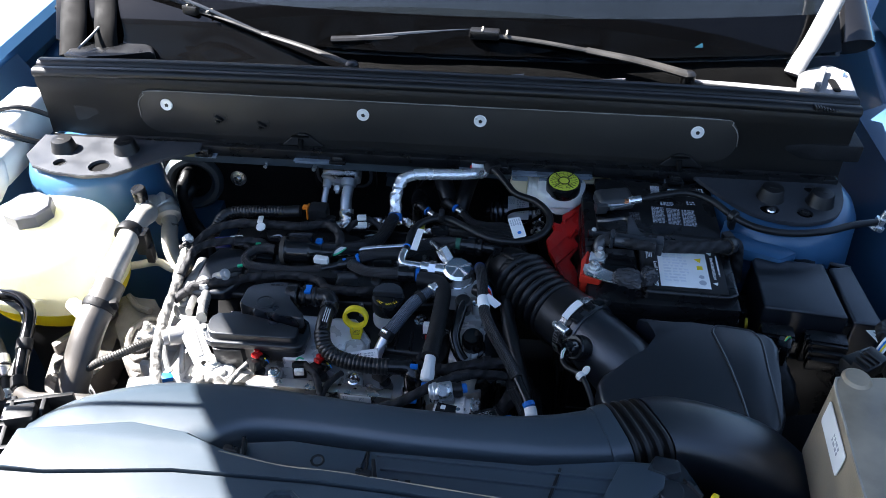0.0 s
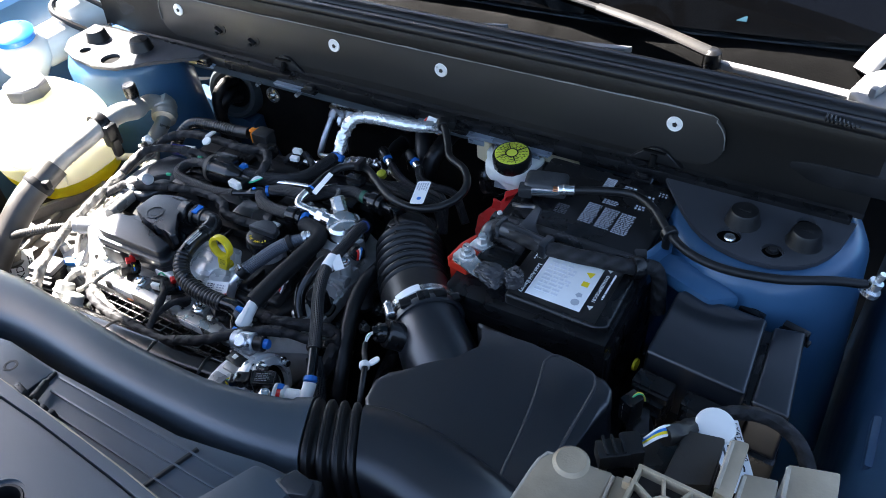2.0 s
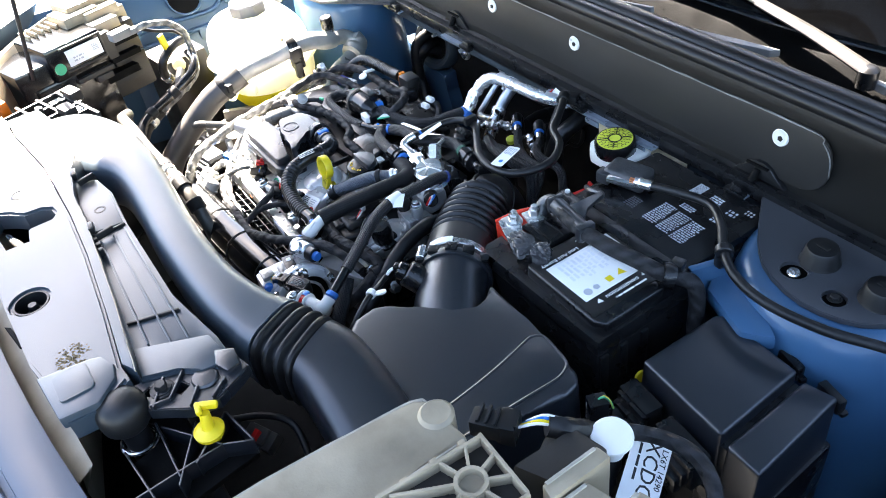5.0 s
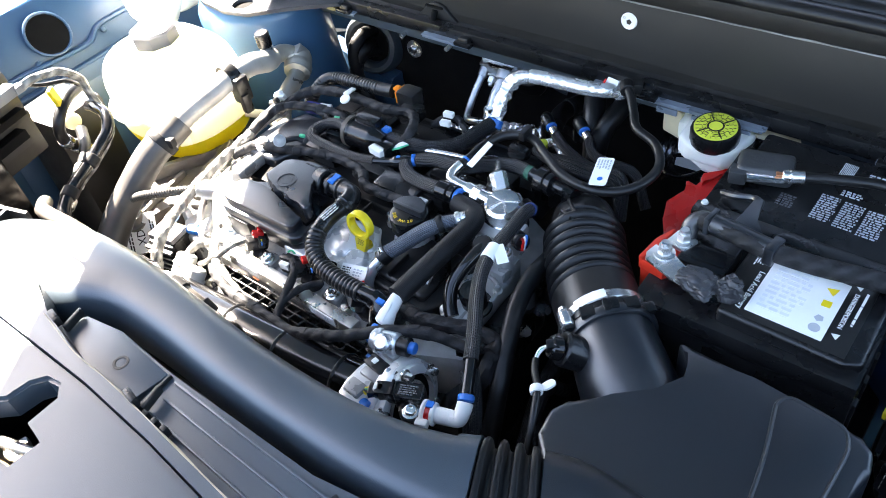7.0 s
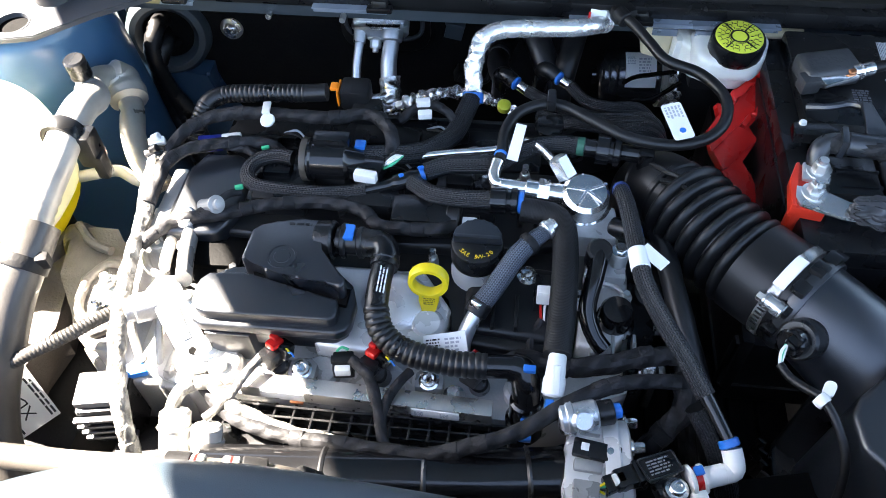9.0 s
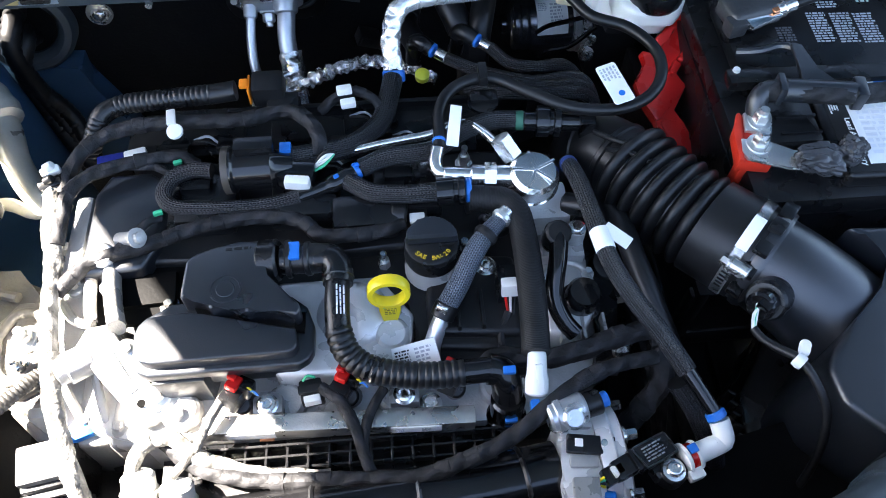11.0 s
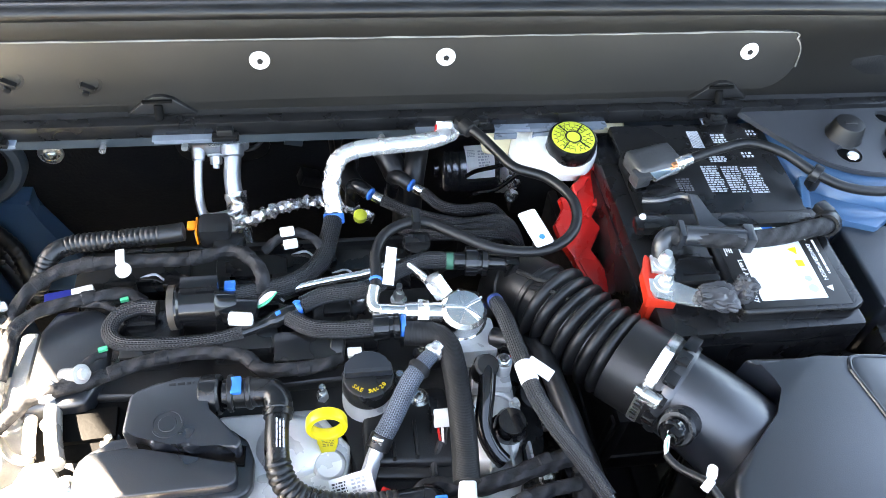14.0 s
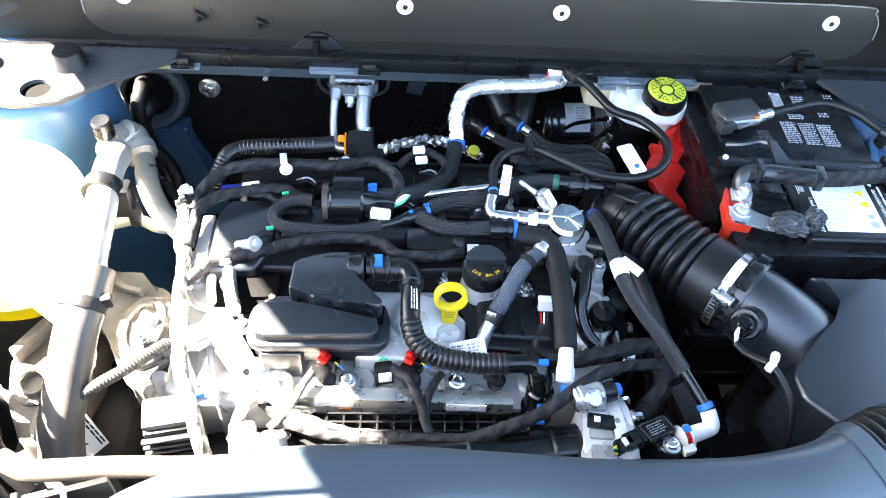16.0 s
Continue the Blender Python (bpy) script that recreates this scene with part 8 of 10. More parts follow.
    # negative terminal: wrapped block
    bm = B()
    box(bm, (0.160, 1.006, 0.957), (0.056, 0.036, 0.022), rz=14, bev=0.008, seg=3)
    box(bm, (0.140, 0.985, 0.956), (0.018, 0.016, 0.016), rz=14, bev=0.003)
    part("wrapped_terminal", bm, mat("dark_wrap", (0.035, 0.036, 0.038), 0.45, bump=0.8, bscale=90), b, "tape-wrapped negative terminal")


battery()


def battery_cables():
    p = [(0.186, 0.998, 0.962), (0.200, 1.004, 0.962), (0.232, 1.012, 0.966), (0.272, 1.019, 0.968), (0.304, 1.002, 0.968), (0.331, 0.976, 0.962), (0.362, 0.957, 0.957), (0.406, 0.950, 0.955), (0.463, 0.962, 0.953), (0.513, 0.986, 0.951), (0.548, 1.0, 0.948)]
    c = hose("earth_cable", p, 0.0054, RUBBER, "black earth cable from battery to the inner wing", "cable")
    bm = B()
    cyl(bm, (0.180, 0.996, 0.962), (0.200, 1.004, 0.962), 0.0068, n=14, bev=0.001)
    box(bm, (0.166, 0.988, 0.961), (0.036, 0.014, 0.005), rz=24, bev=0.0015)
    ring(bm, (0.187, 0.9985, 0.962), (0.92, 0.38, 0), 0.0068, 0.0014, 20, 6)
    part("crimp_lug", bm, STEEL, c, "bright crimped lug with copper showing")
    box(bm := B(), (0.178, 0.995, 0.9655), (0.008, 0.008, 0.003), rz=24, bev=0.001)
    part("copper", bm, COPPER, c)
    cyl(bm := B(), (0.329, 0.978, 0.962), (0.336, 0.971, 0.961), 0.010, n=14, bev=0.001)
    box(bm, (0.332, 0.972, 0.950), (0.010, 0.012, 0.016), bev=0.002)
    part("cable_clip", bm, PLASTIC, c)
    bm = B()
    lathe(bm, (0.552, 1.003, 0.935), (0.3, 0.1, 1), [(0.012, 0), (0.012, 0.006), (0.008, 0.008), (0.008, 0.018), (0.004, 0.019), (0.004, 0.03)], 12)
    part("end_bolt", bm, ZINC, c)
    p = [(0.136, 0.899, 0.960), (0.155, 0.894, 0.966), (0.202, 0.884, 0.968), (0.246, 0.886, 0.967), (0.284, 0.896, 0.963), (0.312, 0.905, 0.958), (0.335, 0.930, 0.94), (0.345, 0.925, 0.88)]
    c = hose("positive_cable", p, 0.0090, TAPE, "thick black sleeved cable across the battery", "cable", n=14)
    bm = B()
    tube(bm, [(0.133, 0.884, 0.945), (0.133, 0.893, 0.957), (0.142, 0.898, 0.963), (0.162, 0.893, 0.966)], 0.0088, 14, 0.003)
    cyl(bm, (0.152, 0.895, 0.966), (0.214, 0.884, 0.968), 0.0102, n=18, bev=0.002)
    box(bm, (0.214, 0.8845, 0.968), (0.010, 0.022, 0.020), rz=-8, bev=0.002)
    box(bm, (0.150, 0.8960, 0.966), (0.006, 0.021, 0.020), rz=-8, bev=0.002)
    part("boot", bm, SATIN, c, "smooth black cable boot")
    bm = B()
    prism(bm, [(0.168, 0.893), (0.206, 0.889), (0.186, 0.912), (0.183, 0.942), (0.174, 0.945), (0.172, 0.915)], 0.967, 0.972, 0.0015)
    tube(bm, [(0.180, 0.940, 0.968), (0.170, 0.951, 0.962), (0.152, 0.950, 0.958), (0.136, 0.958, 0.950)], 0.0036, 8, 0.005)
    part("strap", bm, SATIN, c)
    cc, d = along(p, 0.66)
    ring(bm := B(), cc, d, 0.011, 0.003, 20, 6, flat=2.5)
    box(bm, cc + Vector((0.0, 0.014, 0.006)), (0.014, 0.016, 0.010), rz=20, bev=0.002)
    part("clamp", bm, PLASTIC, c)
    lathe(bm := B(), (0.128, 0.934, 0.940), (0, 0, 1), [(0.0055, 0), (0.0070, 0.002), (0.0070, 0.005), (0.0045, 0.007), (0.0030, 0.0135)], 18)
    solid("push_clip", bm, WHITE, "white plastic push clip beside the battery", "clip")
    # red cover hanging between hose and battery
    bm = B()
    m = plane_pose((0.1000, 0.9800, 0.8737), (0.343, 0.860, 0.377), (0.077, -0.425, 0.902))
    prism(bm, [(0.070, 0.019), (0.052, 0.030), (0.034, 0.027), (0.035, 0.039), (0.032, 0.041), (0.023, 0.032), (-0.000, 0.039), (-0.019, 0.026), (-0.032, 0.008), (-0.055, -0.011), (-0.065, -0.048), (-0.055, -0.049), (-0.035, -0.027), (-0.024, -0.020), (-0.016, -0.005), (0.014, -0.014), (0.022, 0.002), (0.036, -0.002), (0.042, -0.008), (0.062, -0.013), (0.071, -0.013), (0.079, -0.013), (0.087, 0.013)], -0.010, 0.0, 0.0015, 2, m=m)
    # end bar, two rolled lobes, post, stepped middle and lower plates
    prism(bm, [(0.078, 0.015), (0.069, -0.002), (0.068, -0.010), (0.076, -0.011), (0.085, 0.007), (0.084, 0.014)], -0.001, 0.008, 0.0025, 3, m=m)
    prism(bm, [(0.050, 0.032), (0.043, 0.029), (0.038, 0.023), (0.053, 0.021), (0.062, 0.014), (0.070, 0.012), (0.066, 0.020)], -0.001, 0.007, 0.0025, 3, m=m)
    prism(bm, [(0.049, -0.001), (0.035, 0.005), (0.033, 0.000), (0.041, -0.007), (0.051, -0.009), (0.061, -0.012), (0.064, -0.002)], -0.001, 0.007, 0.0025, 3, m=m)
    prism(bm, [(0.019, 0.010), (0.018, 0.005), (0.031, 0.002), (0.033, 0.007)], -0.001, 0.008, 0.0010, 2, m=m)
    prism(bm, [(-0.003, 0.019), (-0.019, 0.026), (-0.033, 0.009), (-0.029, 0.005), (-0.010, -0.002), (0.013, -0.013), (0.017, 0.003), (0.017, 0.013)], -0.001, 0.004, 0.0012, 2, m=m)
    prism(bm, [(-0.033, 0.004), (-0.051, -0.013), (-0.060, -0.038), (-0.051, -0.041), (-0.037, -0.024), (-0.026, -0.017), (-0.028, 0.001)], -0.001, 0.002, 0.0008, 2, m=m)
    solid("terminal_cover", bm, RED, "red plastic terminal cover hanging beside the battery", "cover")


battery_cables()


def battery_tray():
    t = solid("battery_tray", box(B(), (0.215, 0.945, 0.715), (0.25, 0.33, 0.03), bev=0.006), MATTE, "black plastic tray holding the battery", "tray")
    part("side_wall", box(B(), (0.10, 0.945, 0.76), (0.012, 0.33, 0.11), bev=0.004), MATTE, t)
    part("front_wall", box(B(), (0.215, 0.790, 0.76), (0.25, 0.012, 0.09), bev=0.004), MATTE, t)
    part("bracket", box(B(), (0.215, 0.945, 0.53), (0.05, 0.2, 0.36), bev=0.01), DARK, t)


battery_tray()


def air_box():
    a = thing("air_filter_box", (0.23, 0.68, 0.70), "matte black plastic air filter box", "air filter box")
    # lid: one smooth moulding with a step where the neck comes in
    out = [(0.175, 0.778), (0.2065, 0.744), (0.181, 0.719), (0.152, 0.692), (0.124, 0.666), (0.116, 0.650), (0.120, 0.622), (0.150, 0.590), (0.22, 0.572), (0.29, 0.574), (0.330, 0.592), (0.343, 0.620), (0.351, 0.690), (0.359, 0.735), (0.355, 0.754), (0.343, 0.764), (0.315, 0.767), (0.25, 0.775)]
    bm = B()
    prism(bm, out, 0.80, 0.935, 0.007, 4, inset=0.006)
    lid = part("lid", bm, SATIN, a)
    # shallow raised field near the outer end, with a rounded rim
    fld = [(0.2735, 0.752), (0.276, 0.760), (0.284, 0.765), (0.318, 0.761), (0.326, 0.757), (0.331, 0.748), (0.333, 0.735), (0.331, 0.690), (0.330, 0.640), (0.326, 0.606), (0.316, 0.598), (0.300, 0.600), (0.293, 0.612), (0.290, 0.650), (0.284, 0.700)]
    part("raised_outline", tube(B(), [(x, y, 0.9352) for x, y in fld + fld[:1]], 0.0020, 8, 0.004), SATIN, lid)
    part("raised_field", prism(B(), fld, 0.931, 0.9362, 0.0016), SATIN, lid)
    bm = B()
    prism(bm, [(0.10, 0.60), (0.30, 0.575), (0.385, 0.64), (0.385, 0.74), (0.34, 0.785), (0.19, 0.785), (0.105, 0.68)], 0.64, 0.805, 0.008, 3)
    low = part("lower_half", bm, PLASTIC, a)
    for k in range(9):
        part("rib", box(B(), (0.096 + 0.0005 * k, 0.605 + 0.010 * k, 0.74), (0.008, 0.003, 0.14), rz=-40, bev=0.0008), PLASTIC, low)
    # outlet neck with sensor
    bm = B()
    p = [(0.108, 0.773, 0.905), (0.130, 0.752, 0.902), (0.155, 0.730, 0.893), (0.182, 0.708, 0.878)]
    tube(bm, p, 0.0420, 32, 0.004, lambda s, q: 1.0 + 1.6 * max(0.0, s - 0.02))
    neck = part("outlet_neck", bm, SATIN, a, "black outlet neck")
    part("neck_bead", ring(B(), (0.117, 0.765, 0.905), (0.72, -0.69, 0), 0.0430, 0.0030, 40, 6, flat=2), SATIN, neck)
    bm = cyl(B(), (0.112, 0.727, 0.915), (0.094, 0.713, 0.930), 0.0165, n=26, bev=0.002)
    box(bm, (0.116, 0.732, 0.912), (0.034, 0.032, 0.022), rz=38, bev=0.006)
    s = part("flow_sensor", bm, PLASTIC, a, "black air flow sensor")
    bm = cyl(B(), (0.095, 0.7135, 0.929), (0.086, 0.7065, 0.934), 0.0115, n=18, bev=0.002)
    box(bm, (0.090, 0.7065, 0.938), (0.012, 0.010, 0.008), rz=38, bev=0.0015)
    part("sensor_plug", bm, GLOSSY, s)
    for k in range(3):
        tube(bm := B(), [(0.086, 0.7065 + 0.002 * k, 0.935), (0.080 + 0.001 * k, 0.700, 0.933), (0.080, 0.692, 0.926)], 0.0015, 6, 0.004)
        part("sensor_wire", bm, (WHITE, GREEN, WHITE)[k], s)


air_box()


def intake_bellows():
    p = [(0.006, 0.930, 0.825), (0.002, 0.917, 0.866), (0.009, 0.897, 0.893), (0.022, 0.876, 0.901), (0.051, 0.834, 0.903), (0.078, 0.802, 0.904), (0.105, 0.776, 0.905), (0.112, 0.769, 0.905)]

    def shape(s, q):
        if s < 0.108:
            return 0.90 + 0.05 * (abs(s - 0.098) < 0.0025) + 0.04 * (abs(s - 0.072) < 0.0025)
        if s < 0.196:
            return 0.90 + 0.25 * max(0.0, math.sin(math.pi * ((s - 0.108) / 0.0126 % 1.0))) ** 0.7
        return 1.13
    h = hose("intake_bellows", p, 0.0385, RUBBER, "ribbed black rubber intake hose", "hose", n=44, step=0.0012, shape=shape)
    d = Vector((0.72, -0.69, 0.0)).normalized()
    side = Vector((-0.69, -0.72, 0.0)).normalized()
    c = Vector((0.104, 0.777, 0.905))
    lathe(bm := B(), c - d * 0.006, d, [(0.0438, 0.001), (0.0450, 0.002), (0.0450, 0.010), (0.0438, 0.011)], 48, cap=False)
    bmesh.ops.solidify(bm, geom=bm.faces[:], thickness=0.001)
    cl = part("hose_clamp", bm, ZINC, h, "bright steel hose clamp")
    # pale strip lying along the band, and the worm screw at its lower end
    lathe(bm := B(), c - d * 0.005, d, [(0.0462, 0), (0.0462, 0.010)], 72, cap=False)
    gone = []
    for f in bm.faces:
        v = f.calc_center_median() - c
        a = math.atan2(v.dot(side), v.z)
        if not 0.02 < a < 0.68:
            gone.append(f)
    bmesh.ops.delete(bm, geom=gone, context="FACES")
    bmesh.ops.solidify(bm, geom=bm.faces[:], thickness=0.0008)
    part("clamp_label", bm, PAPER, cl, "white strip on the clamp")
    w = Vector((0.0805, 0.7440, 0.9310))
    bm = cyl(B(), w - d * 0.006, w + d * 0.010, 0.0068, n=18, bev=0.001)
    hexbolt(bm, w - d * 0.006, -d, 0.0048, 0.006)
    part("clamp_screw", bm, ZINC, cl)
    for k in range(7):
        a = 1.05 + 0.09 * k
        part("worm_slot", box(B(), c + side * 0.0456 * math.sin(a) + Vector((0, 0, 0.0456 * math.cos(a))), (0.006, 0.0014, 0.0010), rz=-44, bev=0.0002), DARK, cl)
    # moulded straps on the elbow
    for q in ([(0.000, 0.868, 0.934), (0.018, 0.858, 0.939), (0.034, 0.847, 0.937)], [(-0.006, 0.893, 0.928), (0.008, 0.876, 0.936), (0.026, 0.866, 0.938)]):
        part("moulded_rib", tube(B(), q, 0.0024, 8, 0.004), RUBBER, h)
    # toothed collar of the neck behind the clamp
    for a in (-0.9, -0.45, 0.0, 0.5, 0.95, 1.4):
        o = c + d * 0.014 + side * 0.0455 * math.sin(a) + Vector((0, 0, 0.0455 * math.cos(a)))
        part("locating_tab", box(B(), o, (0.012, 0.014, 0.006), rz=-44, rx=0, bev=0.0015), PLASTIC, h)


intake_bellows()


def fuse_box():
    f = thing("fuse_box", (0.44, 0.83, 0.78), "black plastic fuse box with smooth lid", "fuse box")
    bm = B()
    prism(bm, [(0.3615, 0.814), (0.3645, 0.920), (0.371, 0.928), (0.471, 0.921), (0.4745, 0.803)][::-1], 0.85, 0.936, 0.006, 4, inset=0.003)
    part("lid", bm, SATIN, f)
    bm = B()
    prism(bm, [(0.4795, 0.801), (0.4765, 0.921), (0.511, 0.928), (0.520, 0.798)][::-1], 0.85, 0.930, 0.005, 4, inset=0.003)
    part("side_lid", bm, SATIN, f)
    part("groove", box(B(), (0.476, 0.862, 0.895), (0.014, 0.112, 0.050), rz=1.5, bev=0.002), PLASTIC, f, "dark groove across the lid")
    bm = B()
    prism(bm, [(0.354, 0.806), (0.354, 0.928), (0.368, 0.936), (0.516, 0.932), (0.522, 0.790)], 0.72, 0.856, 0.006)
    for y, x in ((0.86, 0.356), (0.89, 0.360)):
        box(bm, (x, y, 0.87), (0.010, 0.014, 0.03), bev=0.002)
    part("tub", bm, PLASTIC, f)
    for x0, x1, y in ((0.360, 0.404, 0.806), (0.416, 0.472, 0.798)):
        e = part("cable_entry", box(B(), ((x0 + x1) / 2, y - 0.010, 0.893), (x1 - x0, 0.022, 0.044), rz=-7, bev=0.003), PLASTIC, f)
        for k in range(3):
            part("step", box(B(), ((x0 + x1) / 2 - 0.001 * k, y - 0.020 - 0.006 * k, 0.902 - 0.009 * k), ((x1 - x0) * (0.94 - 0.08 * k), 0.010, 0.020), rz=-7, bev=0.002), PLASTIC, e)
    p = [(0.372, 0.785, 0.885), (0.382, 0.760, 0.875), (0.395, 0.730, 0.85), (0.40, 0.70, 0.80)]
    part("entry_loom", tube(B(), p, 0.016, 12, 0.005, lumpy(0.3, 2.0, 0.012)), RUBBER, f, "rubber-wrapped cable")
    for x, y in ((0.400, 0.942), (0.45, 0.938), (0.50, 0.932)):
        box(bm := B(), (x, y, 0.915), (0.030, 0.010, 0.018), rz=-15, bev=0.002)
        box(bm, (x, y + 0.004, 0.905), (0.038, 0.008, 0.006), rz=-15, bev=0.002)
        part("latch", bm, PLASTIC, f)
    box(bm := B(), (0.373, 0.745, 0.925), (0.016, 0.020, 0.034), rz=-25, bev=0.002)
    c = part("plug", bm, PLASTIC, f, "black plug with green wire")
    part("plug_print", bars(B(), plane_pose((0.3645, 0.741, 0.925), (0, 0, 1), (-0.9, -0.42, 0)), -0.012, -0.006, 0.012, 0.006, 2, 6), WHITE, c)
    for k, ml in enumerate((GREEN, YELLOW)):
        tube(bm := B(), [(0.373, 0.746, 0.941), (0.377, 0.749 + 0.002 * k, 0.946), (0.382, 0.753, 0.942), (0.384, 0.756, 0.93)], 0.0011, 6, 0.004)
        part("wire", bm, ml, c)
    box(bm := B(), (0.45, 0.84, 0.62), (0.06, 0.08, 0.24), bev=0.01)
    part("bracket", bm, DARK, f)
    f.location += Vector((-0.004, 0.013, -0.019))


fuse_box()

# ---- rear wall and left side ----


def brake_reservoir():
    r = thing("brake_fluid_reservoir", (0.085, 1.09, 0.84), "milky white brake fluid reservoir with yellow-topped cap", "reservoir")
    bm = B()
    prism(bm, [(0.036, 1.080), (0.050, 1.066), (0.078, 1.050), (0.102, 1.049), (0.119, 1.064), (0.128, 1.10), (0.118, 1.16), (0.030, 1.16), (0.022, 1.12)], 0.886, 0.926, 0.008, 3)
    prism(bm, [(0.046, 1.046), (0.060, 1.034), (0.104, 1.034), (0.116, 1.048), (0.124, 1.075), (0.122, 1.09), (0.045, 1.09)], 0.91, 0.936, 0.008, 3)
    prism(bm, [(0.03, 1.08), (0.12, 1.08), (0.12, 1.17), (0.03, 1.17)], 0.90, 0.925, 0.006)
    part("bottle", bm, MILKY, r)
    part("rear_chamber", prism(B(), [(0.100, 1.085), (0.165, 1.100), (0.175, 1.150), (0.100, 1.155)], 0.885, 0.930, 0.006, 3), AGED, r, "yellowed rear chamber")
    part("side_chamber", prism(B(), [(0.000, 1.105), (0.030, 1.095), (0.030, 1.150), (0.000, 1.150)], 0.885, 0.925, 0.005, 3), AGED, r, "yellowed side chamber")
    c = Vector((0.0855, 1.0565, 0.932))
    bm = lathe(B(), c, (0, -0.08, 1), [(0.0255, 0), (0.0275, 0.003), (0.0275, 0.017), (0.0262, 0.020), (0.0235, 0.0205)], 48, wobble=lambda t, h: 1 - 0.018 * (math.sin(24 * t) > 0) * (0.002 < h < 0.018))
    cap = part("cap", bm, PLASTIC, r, "black screw cap")
    lathe(bm := B(), c + Vector((0, -0.0017, 0.0204)), (0, -0.08, 1), [(0.0238, 0), (0.0238, 0.0006), (0.023, 0.001)], 40)
    top = part("cap_top", bm, LIME, cap, "yellow-green printed cap top")
    bm = B()
    m = plane_pose(c + Vector((0, -0.0018, 0.0217)), (1, 0, 0), (0, -0.08, 1))
    ring(bm, m @ Vector((0, 0, 0)), (0, -0.08, 1), 0.0085, 0.0010, 30, 6, flat=0.3)
    dash = lambda a, r, sx, sy: bmesh.ops.create_cube(bm, size=1, matrix=m @ rot(0, 0, math.degrees(a)) @ Matrix.Translation((r, 0, 0)) @ Matrix.Diagonal((sx, sy, 0.0006, 1)))
    for k in (0.9, 2.2, 4.0, 5.4):
        dash(k, 0.0160, 0.0135, 0.0012)
    # three rings of small print between the spokes
    for ri, (ra, n) in enumerate(((0.0105, 13), (0.0145, 17), (0.0185, 23))):
        for k in range(n):
            a = 2 * math.pi * (k + 0.4 * ri) / n
            dash(a, ra + 0.0019, 0.0030, 0.0004)
            if k % 4:
                dash(a + math.pi / n, ra, 0.00035, 4.6 * ra / n)
    part("cap_print", bm, INK, cap)
    bm = B()
    cyl(bm, (0.095, 1.11, 0.86), (0.095, 1.24, 0.86), 0.024, n=24, bev=0.004)
    box(bm, (0.085, 1.13, 0.865), (0.05, 0.06, 0.05), bev=0.01)
    part("master_cylinder", bm, DARK, r)


def booster():
    b = thing("brake_booster", (0.0, 1.19, 0.70), "glossy black brake booster motor with white label", "booster")
    tip, ax = Vector((-0.036, 1.192, 0.782)), Vector((1, 0.05, 0.0)).normalized()
    lathe(bm := B(), tip, ax, [(0.006, -0.006), (0.012, -0.005), (0.013, 0.0), (0.027, 0.002), (0.032, 0.006), (0.0335, 0.012), (0.0325, 0.015), (0.0345, 0.019), (0.0345, 0.024), (0.0335, 0.026), (0.0355, 0.030), (0.0360, 0.078), (0.034, 0.080)], 44)
    motor = part("motor", bm, BLACKCHROME, b)
    part("end_band", lathe(B(), tip + ax * 0.079, ax, [(0.034, 0), (0.040, 0.001), (0.040, 0.006), (0.036, 0.007), (0.036, 0.009), (0.041, 0.010), (0.041, 0.016), (0.030, 0.018)], 40), ZINC, motor, "bright flange of the motor")
    bm = box(B(), (0.088, 1.175, 0.790), (0.060, 0.075, 0.100), bev=0.008)
    blk = part("valve_block", bm, DARK, b)
    for y, z in ((1.150, 0.842), (1.146, 0.822), (1.142, 0.800), (1.139, 0.778)):
        part("valve_bolt", hexbolt(B(), (0.058, y, z), (-0.5, -0.8, 0.3), 0.0065, 0.010), ZINC, blk)
    for dy in (0.0, -0.020):
        p = [(0.060, 1.150 + dy, 0.828), (0.030, 1.140 + dy, 0.830 + dy), (0.006, 1.142 + dy, 0.822 + dy), (-0.004, 1.150 + dy, 0.806 + dy)]
        part("feed_pipe", tube(B(), p, 0.0028, 8, 0.004), GLOSSY, blk, "thin black feed pipe")
    lathe(bm := B(), tip + ax * 0.034, ax, [(0.0364, 0), (0.0364, 0.038)], 48, cap=False)
    up = Vector((0, -0.58, 0.81))
    keep = []
    for f in bm.faces:
        c = f.calc_center_median() - tip
        if (c - ax * c.dot(ax)).normalized().dot(up) < 0.78:
            keep.append(f)
    bmesh.ops.delete(bm, geom=keep, context="FACES")
    bmesh.ops.solidify(bm, geom=bm.faces[:], thickness=0.0006)
    lb = part("label", bm, PAPER, b, "white label with unreadable print")
    c = tip + ax * 0.053 + up * 0.0374
    part("print", bars(B(), plane_pose(c, ax, up), -0.002, -0.014, 0.015, 0.013, 7, 12), GREYINK, lb)
    part("code_square", bars(B(), plane_pose(c, ax, up), -0.016, 0.004, -0.006, 0.014, 5, 13, ragged=0.0), GREYINK, lb)


